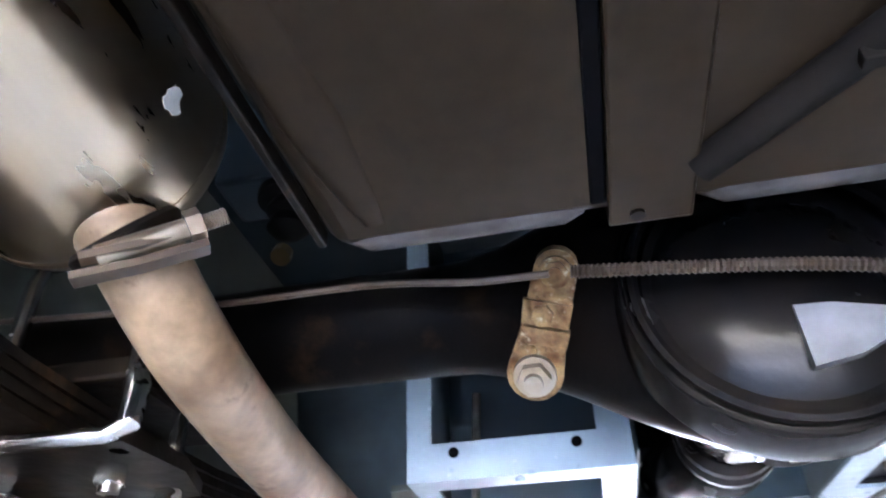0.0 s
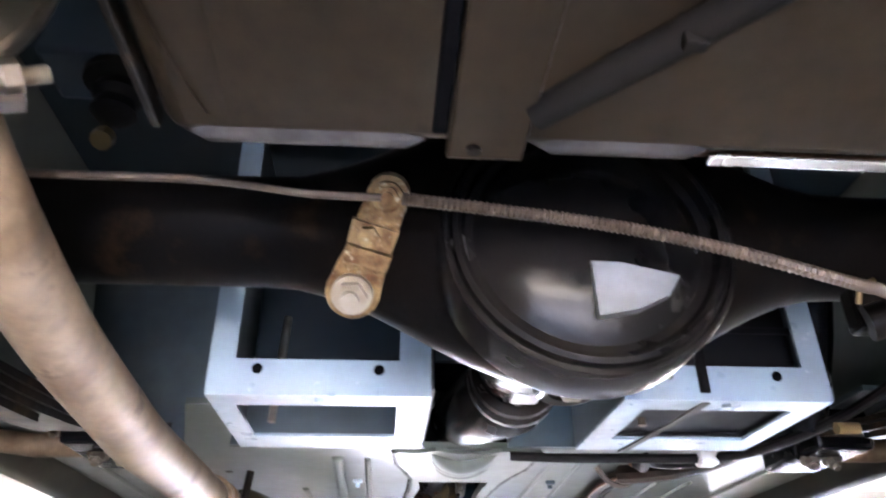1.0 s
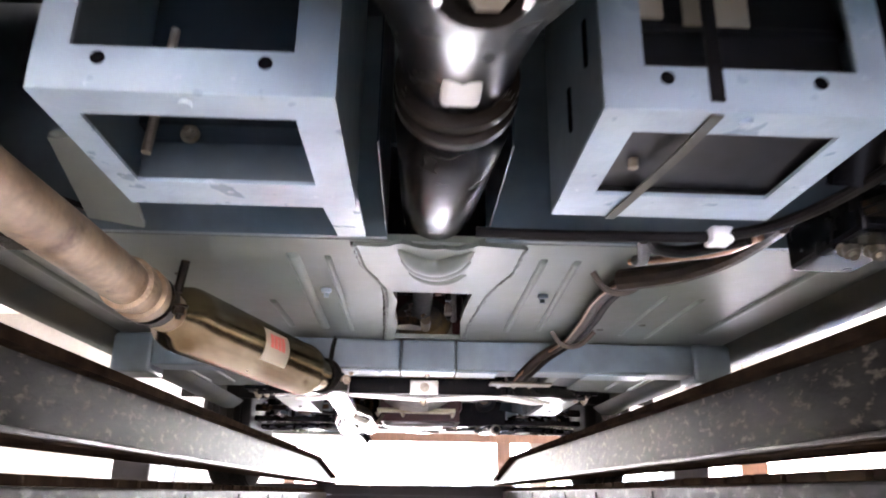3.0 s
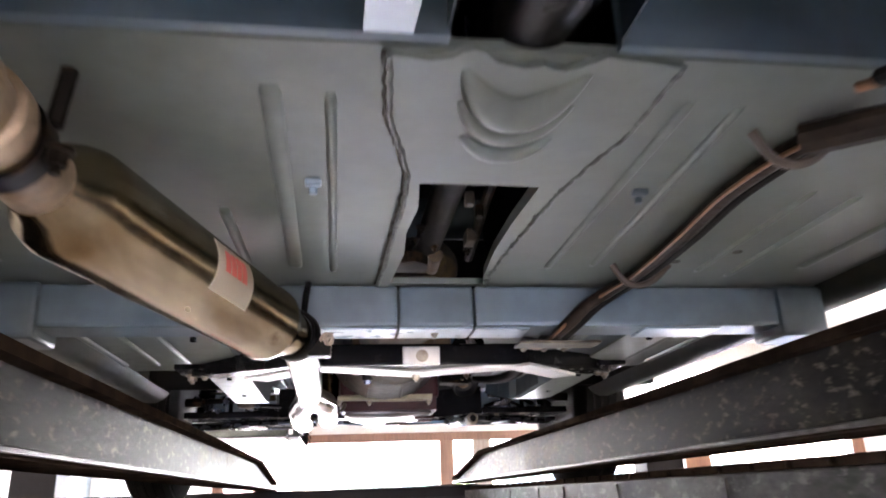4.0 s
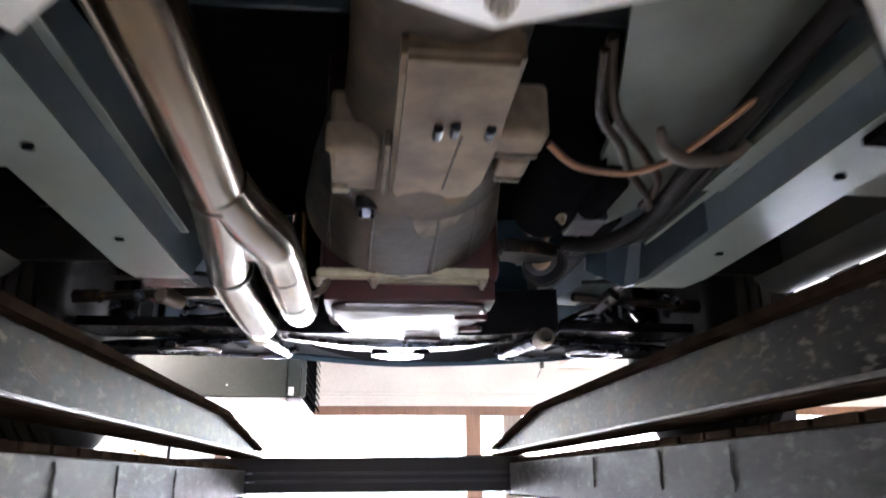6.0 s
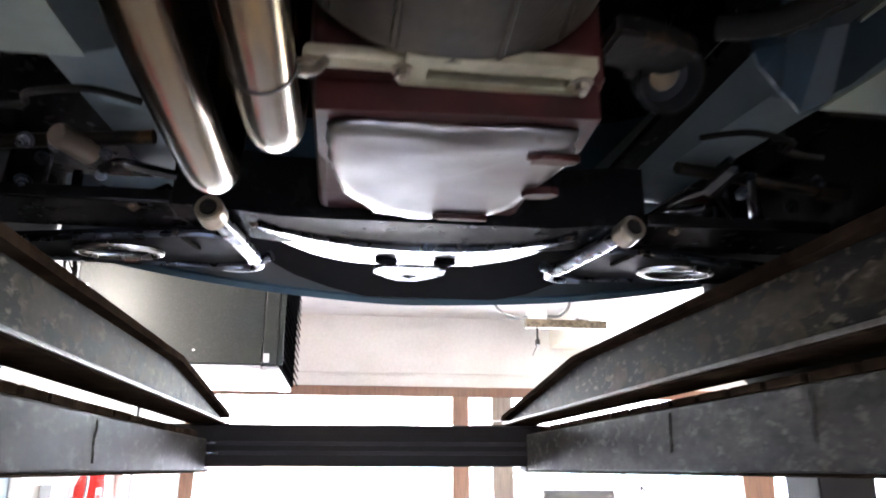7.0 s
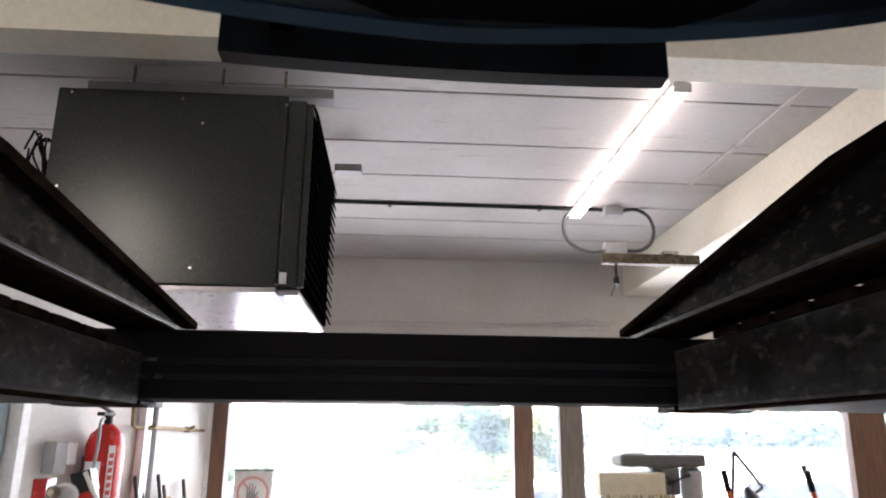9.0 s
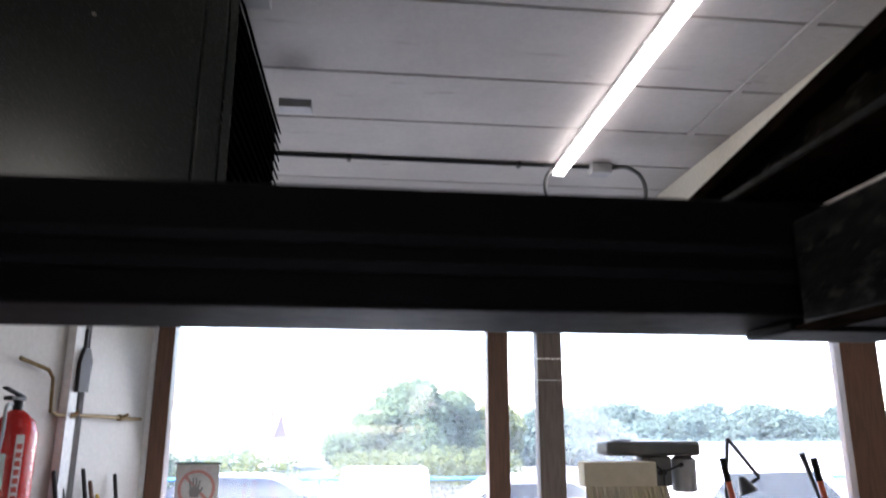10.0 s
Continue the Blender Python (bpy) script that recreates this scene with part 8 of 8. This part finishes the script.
    box(bm, (2.11, 7.10, 0.02), (2.675, 7.36, 0.035), 0.003)
    part("toe_plate", bm, "orange", t)
    # green tank on its side
    g = thing("air_receiver", "dark green horizontal air tank", "air tank", (2.9, 8.1, 0.80))
    bm = B()
    lathe(bm, (2.50, 8.12, 0.915), (1, 0, 0), [(0, 0.01), (0.01, 0.05), (0.05, 0.09), (0.10, 0.107), (0.88, 0.107), (0.94, 0.09), (0.98, 0.05), (0.99, 0.01)], 36)
    part("vessel", bm, "greenpaint", g)
    bm = B()
    for x in (2.68, 3.30):
        box(bm, (x - 0.03, 8.05, 0.801), (x + 0.03, 8.19, 0.83), 0.004)
    part("foot", bm, "greenpaint", g)
    bm = B()
    tube(bm, [(3.48, 8.12, 0.915), (3.58, 8.12, 0.915)], 0.024, 12)
    tube(bm, [(3.55, 8.12, 0.915), (3.55, 8.12, 0.985)], 0.026, 12)
    part("valve", bm, "bolt", g)
    # folding arm lamp
    a = thing("arm_lamp", "black spring-arm bench lamp", "bench lamp", (2.54, 8.3, 0.80))
    bm = B()
    tube(bm, [(2.54, 8.3, 0.81), (2.54, 8.3, 1.10)], 0.012, 8)
    tube(bm, [(2.54, 8.3, 1.10), (2.57, 8.28, 1.46)], 0.013, 8)
    tube(bm, [(2.57, 8.28, 1.46), (2.745, 8.22, 1.20)], 0.013, 8)
    tube(bm, [(2.63, 8.26, 1.12), (2.745, 8.22, 1.20)], 0.013, 8)
    part("arm", bm, "plastic", a)
    bm = B()
    lathe(bm, (2.63, 8.25, 1.20), (0.3, -0.3, -1), [(0, 0.02), (0.03, 0.035), (0.11, 0.07), (0.112, 0.066), (0.03, 0.03)], 22)
    part("shade", bm, "plastic", a)
    bm = B()
    lathe(bm, (2.54, 8.3, 0.801), (0, 0, 1), [(0, 0.09), (0.015, 0.085), (0.02, 0.02)], 24)
    part("base", bm, "plastic", a)
    bm = B()
    tube(bm, [(3.30, 8.35, 0.80), (3.22, 8.33, 1.10), (3.12, 8.30, 1.36)], [0.012, 0.012, 0.022], 10)
    solid("pry_bar", bm, "plastic", "black steel bar leaning at the window", "bar")
    bm = B()
    tube(bm, [(4.5, 8.3, 0.80), (4.5, 8.3, 1.35), (4.42, 8.28, 1.62)], [0.03, 0.014, 0.010], 10)
    box(bm, (4.40, 8.25, 1.42), (4.62, 8.35, 1.46), 0.006)
    solid("clamp_stand", bm, "plastic", "black steel clamp stand on the bench", "stand")


bench_and_tools()


def window_sign():
    s = thing("warning_sign", "white window sign with a red prohibition ring", "sign", (-1.09, WY + 0.04, 1.1))
    bm = B()
    box(bm, (-1.235, WY + 0.040, 0.86), (-0.945, WY + 0.046, 1.275), 0.002)
    part("panel", bm, "whitepaint", s)
    bm = B()
    box(bm, (-1.245, WY + 0.034, 1.277), (-0.935, WY + 0.050, 1.292), 0.003)
    part("top_bar", bm, "plastic", s)
    bm = B()
    box(bm, (-1.245, WY + 0.034, 0.847), (-0.945, WY + 0.050, 0.859), 0.003)
    part("bottom_bar", bm, "plastic", s)
    bm = B()
    lathe(bm, (-1.09, WY + 0.039, 1.115), (0, -1, 0), [(-0.0005, 0.105), (0.001, 0.105), (0.001, 0.125), (-0.0005, 0.125)], 40, close=True)
    m = Matrix.Translation((-1.09, WY + 0.0385, 1.115)) @ Matrix.Rotation(radians(45), 4, "Y")
    box(bm, (-0.112, -0.0008, -0.010), (0.112, 0.0008, 0.010), 0, m)
    part("ring", bm, "palered", s, "pale red ring and bar")
    bm = B()
    prism(bm, [(-1.130, 1.060), (-1.075, 1.060), (-1.066, 1.095), (-1.072, 1.128), (-1.132, 1.128), (-1.140, 1.095)], WY + 0.0365, WY + 0.0395, Matrix(((1, 0, 0, 0), (0, 0, 1, 0), (0, 1, 0, 0), (0, 0, 0, 1))))
    for x, z1, lean in ((-1.128, 1.172, -0.010), (-1.112, 1.186, -0.003), (-1.096, 1.184, 0.004), (-1.081, 1.168, 0.010)):
        tube(bm, [(x, WY + 0.038, 1.12), (x + lean, WY + 0.038, z1)], 0.0062, 8)
    tube(bm, [(-1.070, WY + 0.038, 1.085), (-1.048, WY + 0.038, 1.125)], 0.0062, 8)
    part("symbol", bm, "greyplastic", s, "grey hand shape")


window_sign()

# ================= the yard outside =================
bm = B()
box(bm, (-400, -400, -0.80), (400, 600, -0.60))
solid("ground", bm, "asphalt", "grey asphalt yard and land outside", "ground", kind="structure")


def leaves(bm, rng, c, r, n, size):
    """Small leaf blades in an uneven cloud."""
    for _ in range(n):
        d = Vector((rng.gauss(0, 1), rng.gauss(0, 1), rng.gauss(0, 1))).normalized() * (rng.random() ** 0.4)
        p = Vector(c) + Vector((d.x * r[0], d.y * r[1], d.z * r[2]))
        a = Vector((rng.gauss(0, 1), rng.gauss(0, 1), rng.gauss(0, 0.6))).normalized() * size * rng.uniform(0.6, 1.4)
        b = a.cross(Vector((rng.gauss(0, 1), rng.gauss(0, 1), rng.gauss(0, 1)))).normalized() * size * 0.5
        bm.faces.new([bm.verts.new(q) for q in (p - a, p + b, p + a, p - b)])


def tree(x, y, h, w, seed, mat="leaf", n=2600, size=0.20):
    rng = random.Random(seed)
    t = thing("tree", "broad green leafy tree beyond the yard", "tree", (x, y, -0.6), "trees beyond the yard")
    bm = B()
    tube(bm, [(x, y, -0.65), (x + 0.1, y, h * 0.3), (x, y, h * 0.75)], [w * 0.07, w * 0.05, w * 0.02], 10)
    for k in range(6):
        a = k * 1.05 + rng.random()
        z = h * (0.3 + 0.07 * k)
        tube(bm, [(x, y, z), (x + w * 0.3 * math.cos(a), y + w * 0.3 * math.sin(a), z + h * 0.2)], [w * 0.03, w * 0.008], 6)
    part("trunk", bm, "bark", t)
    bm = B()
    for k in range(16):
        a, u = rng.uniform(0, 6.28), rng.uniform(0.1, 1)
        rr = w * 0.5 * (1 - 0.65 * u) * rng.uniform(0.35, 1)
        c = (x + rr * math.cos(a), y + rr * math.sin(a), h * (0.18 + 0.74 * u))
        q = w * rng.uniform(0.16, 0.27)
        leaves(bm, rng, c, (q, q, q * 0.8), n // 16, size)
    part("crown", bm, mat, t, angle=180)


tree(1.7, 33.0, 3.0, 4.4, 1, n=27000, size=0.14)
tree(3.6, 35.0, 2.7, 4.2, 2, n=25000, size=0.14)
tree(5.6, 36.0, 2.4, 4.0, 3, "leafpale", n=22000, size=0.14)
tree(0.2, 36.0, 2.1, 3.2, 4, n=18000, size=0.13)
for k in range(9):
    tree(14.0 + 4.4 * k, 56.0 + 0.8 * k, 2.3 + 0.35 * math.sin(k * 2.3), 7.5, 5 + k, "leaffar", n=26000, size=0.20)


def hedges():
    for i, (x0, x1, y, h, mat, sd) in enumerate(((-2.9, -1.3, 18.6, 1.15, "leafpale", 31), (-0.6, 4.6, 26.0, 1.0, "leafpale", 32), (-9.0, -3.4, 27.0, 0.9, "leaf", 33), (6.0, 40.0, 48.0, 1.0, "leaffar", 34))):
        rng = random.Random(sd)
        bm = B()
        n = int((x1 - x0) * 5)
        for k in range(n):
            x = x0 + (x1 - x0) * (k + rng.random()) / n
            leaves(bm, rng, (x, y, (h - 0.6) * 0.5), (0.45, 0.6, (h + 0.6) * rng.uniform(0.42, 0.58)), 420 if i < 3 else 150, 0.065 if i < 3 else 0.20)
        solid("hedge", bm, mat, "green hedge at the edge of the yard", "hedge", group="hedges", kind="stuff", angle=180)


hedges()


def parked_car(x, y, turn, mat, label, length=4.2, height=1.45):
    base = thing("parked_car", label, "car", (x, y, -0.60), "parked cars")
    m = Matrix.Translation((x, y, -0.60)) @ Matrix.Rotation(radians(turn), 4, "Z")
    side = Matrix(((1, 0, 0, 0), (0, 0, 1, 0), (0, 1, 0, 0), (0, 0, 0, 1)))
    L, H = length / 2, height
    bm = B()
    prism(bm, [(-L, 0.35), (-L * 0.98, 0.75), (-L * 0.86, 0.88), (L * 0.45, 0.93), (L * 0.93, 0.78), (L, 0.55), (L * 0.99, 0.30), (-L * 0.97, 0.28)], -0.85, 0.85, m @ side)
    bmesh.ops.bevel(bm, geom=bm.edges[:], offset=0.05, segments=2, affect="EDGES")
    body = part("body", bm, mat, base)
    bm = B()
    prism(bm, [(-L * 0.90, 0.88), (-L * 0.62, H - 0.06), (-L * 0.35, H), (L * 0.05, H - 0.01), (L * 0.16, H - 0.07), (L * 0.52, 0.90)], -0.70, 0.70, m @ side)
    bmesh.ops.bevel(bm, geom=bm.edges[:], offset=0.05, segments=2, affect="EDGES")
    cab = part("cabin", bm, mat, base)
    for s in (-1, 1):
        bm = B()
        prism(bm, [(-L * 0.78, 0.95), (-L * 0.56, H - 0.12), (L * 0.08, H - 0.10), (L * 0.36, 0.95)], s * 0.702 - 0.004, s * 0.702 + 0.004, m @ side)
        part("side_window", bm, "carglass", cab)
    bm = B()
    vs = [bm.verts.new(m @ Vector(p)) for p in ((L * 0.50, -0.6, 0.935), (L * 0.50, 0.6, 0.935), (L * 0.19, 0.55, H - 0.07), (L * 0.19, -0.55, H - 0.07))]
    vt = [bm.verts.new(v.co + (m.to_3x3() @ Vector((0.02, 0, 0.012)))) for v in vs]
    bm.faces.new(vs[::-1])
    bm.faces.new(vt)
    for k in range(4):
        bm.faces.new((vs[k], vs[(k + 1) % 4], vt[(k + 1) % 4], vt[k]))
    part("windscreen", bm, "carglass", cab)
    for sx in (-0.62, 0.62):
        for s in (-1, 1):
            bm = B()
            lathe(bm, m @ Vector((L * sx, s * 0.78, 0.31)), m.to_3x3() @ Vector((0, 1, 0)), [(-0.09, 0.18), (-0.09, 0.29), (-0.07, 0.31), (0.07, 0.31), (0.09, 0.29), (0.09, 0.18)], 24)
            w = part("wheel", bm, "rubber", base)
            bm = B()
            lathe(bm, m @ Vector((L * sx, s * 0.78, 0.31)), m.to_3x3() @ Vector((0, 1, 0)), [(-0.095, 0.01), (-0.095, 0.18), (0.095, 0.18), (0.095, 0.01)], 20)
            part("rim", bm, "bolt", w)
    return base


parked_car(-1.5, 15.6, 0, "cardark", "dark blue car parked in the yard", 3.8, 1.42)
parked_car(0.45, 16.6, 88, "carwhite", "white car parked facing the workshop", 4.0, 1.50)
parked_car(6.6, 14.6, 0, "carwhite", "white estate car parked in the yard", 4.2, 1.62)
parked_car(3.6, 17.2, 0, "carsilver", "pale silver car parked in the yard", 4.0, 1.30)


def yard_fence():
    f = thing("blue_barrier", "blue painted tubular barrier along the yard", "barrier", (0, 18.5, -0.6))
    bm = B()
    tube(bm, [(-5, 18.5, 0.56), (14, 18.5, 0.56)], 0.035, 10)
    tube(bm, [(-5, 18.5, 0.05), (14, 18.5, 0.05)], 0.03, 10)
    part("rail", bm, "blue_rail", f)
    for k in range(10):
        bm = B()
        tube(bm, [(-5 + k * 2.1, 18.5, -0.61), (-5 + k * 2.1, 18.5, 0.57)], 0.035, 10)
        part("post", bm, "blue_rail", f)
    h = thing("house", "distant brick house with a tiled roof", "house", (-6.9, 44, -0.6))
    bm = B()
    box(bm, (-9.0, 42, -0.65), (-4.8, 48, 1.1))
    part("wall", bm, "whitepaint", h)
    bm = B()
    mt = Matrix(((0, 0, 1, 0), (1, 0, 0, 0), (0, 1, 0, 0), (0, 0, 0, 1)))
    prism(bm, [(41.7, 1.1), (48.3, 1.1), (45, 2.4)], -9.3, -4.5, mt)
    part("roof", bm, "tile", h)
    for cx in (-6.5, -5.2):
        bm = B()
        box(bm, (cx - 0.22, 44.7, 2.3), (cx + 0.22, 45.2, 2.95), 0.02)
        part("chimney", bm, "brick", h)
    for x in (-8.2, -6.9, -5.6):
        bm = B()
        box(bm, (x - 0.35, 41.97, 0.15), (x + 0.35, 42.02, 0.85), 0.01)
        part("window", bm, "greyplastic", h)
    w = thing("warehouse", "distant pale flat-roofed warehouse", "building", (26, 44, -0.6))
    bm = B()
    box(bm, (18, 40, -0.65), (36, 46, 0.75))
    part("wall", bm, "whitepaint", w)
    bm = B()
    box(bm, (17.8, 39.8, 0.75), (36.2, 46.2, 0.87), 0.02)
    part("roof", bm, "carsilver", w)


yard_fence()
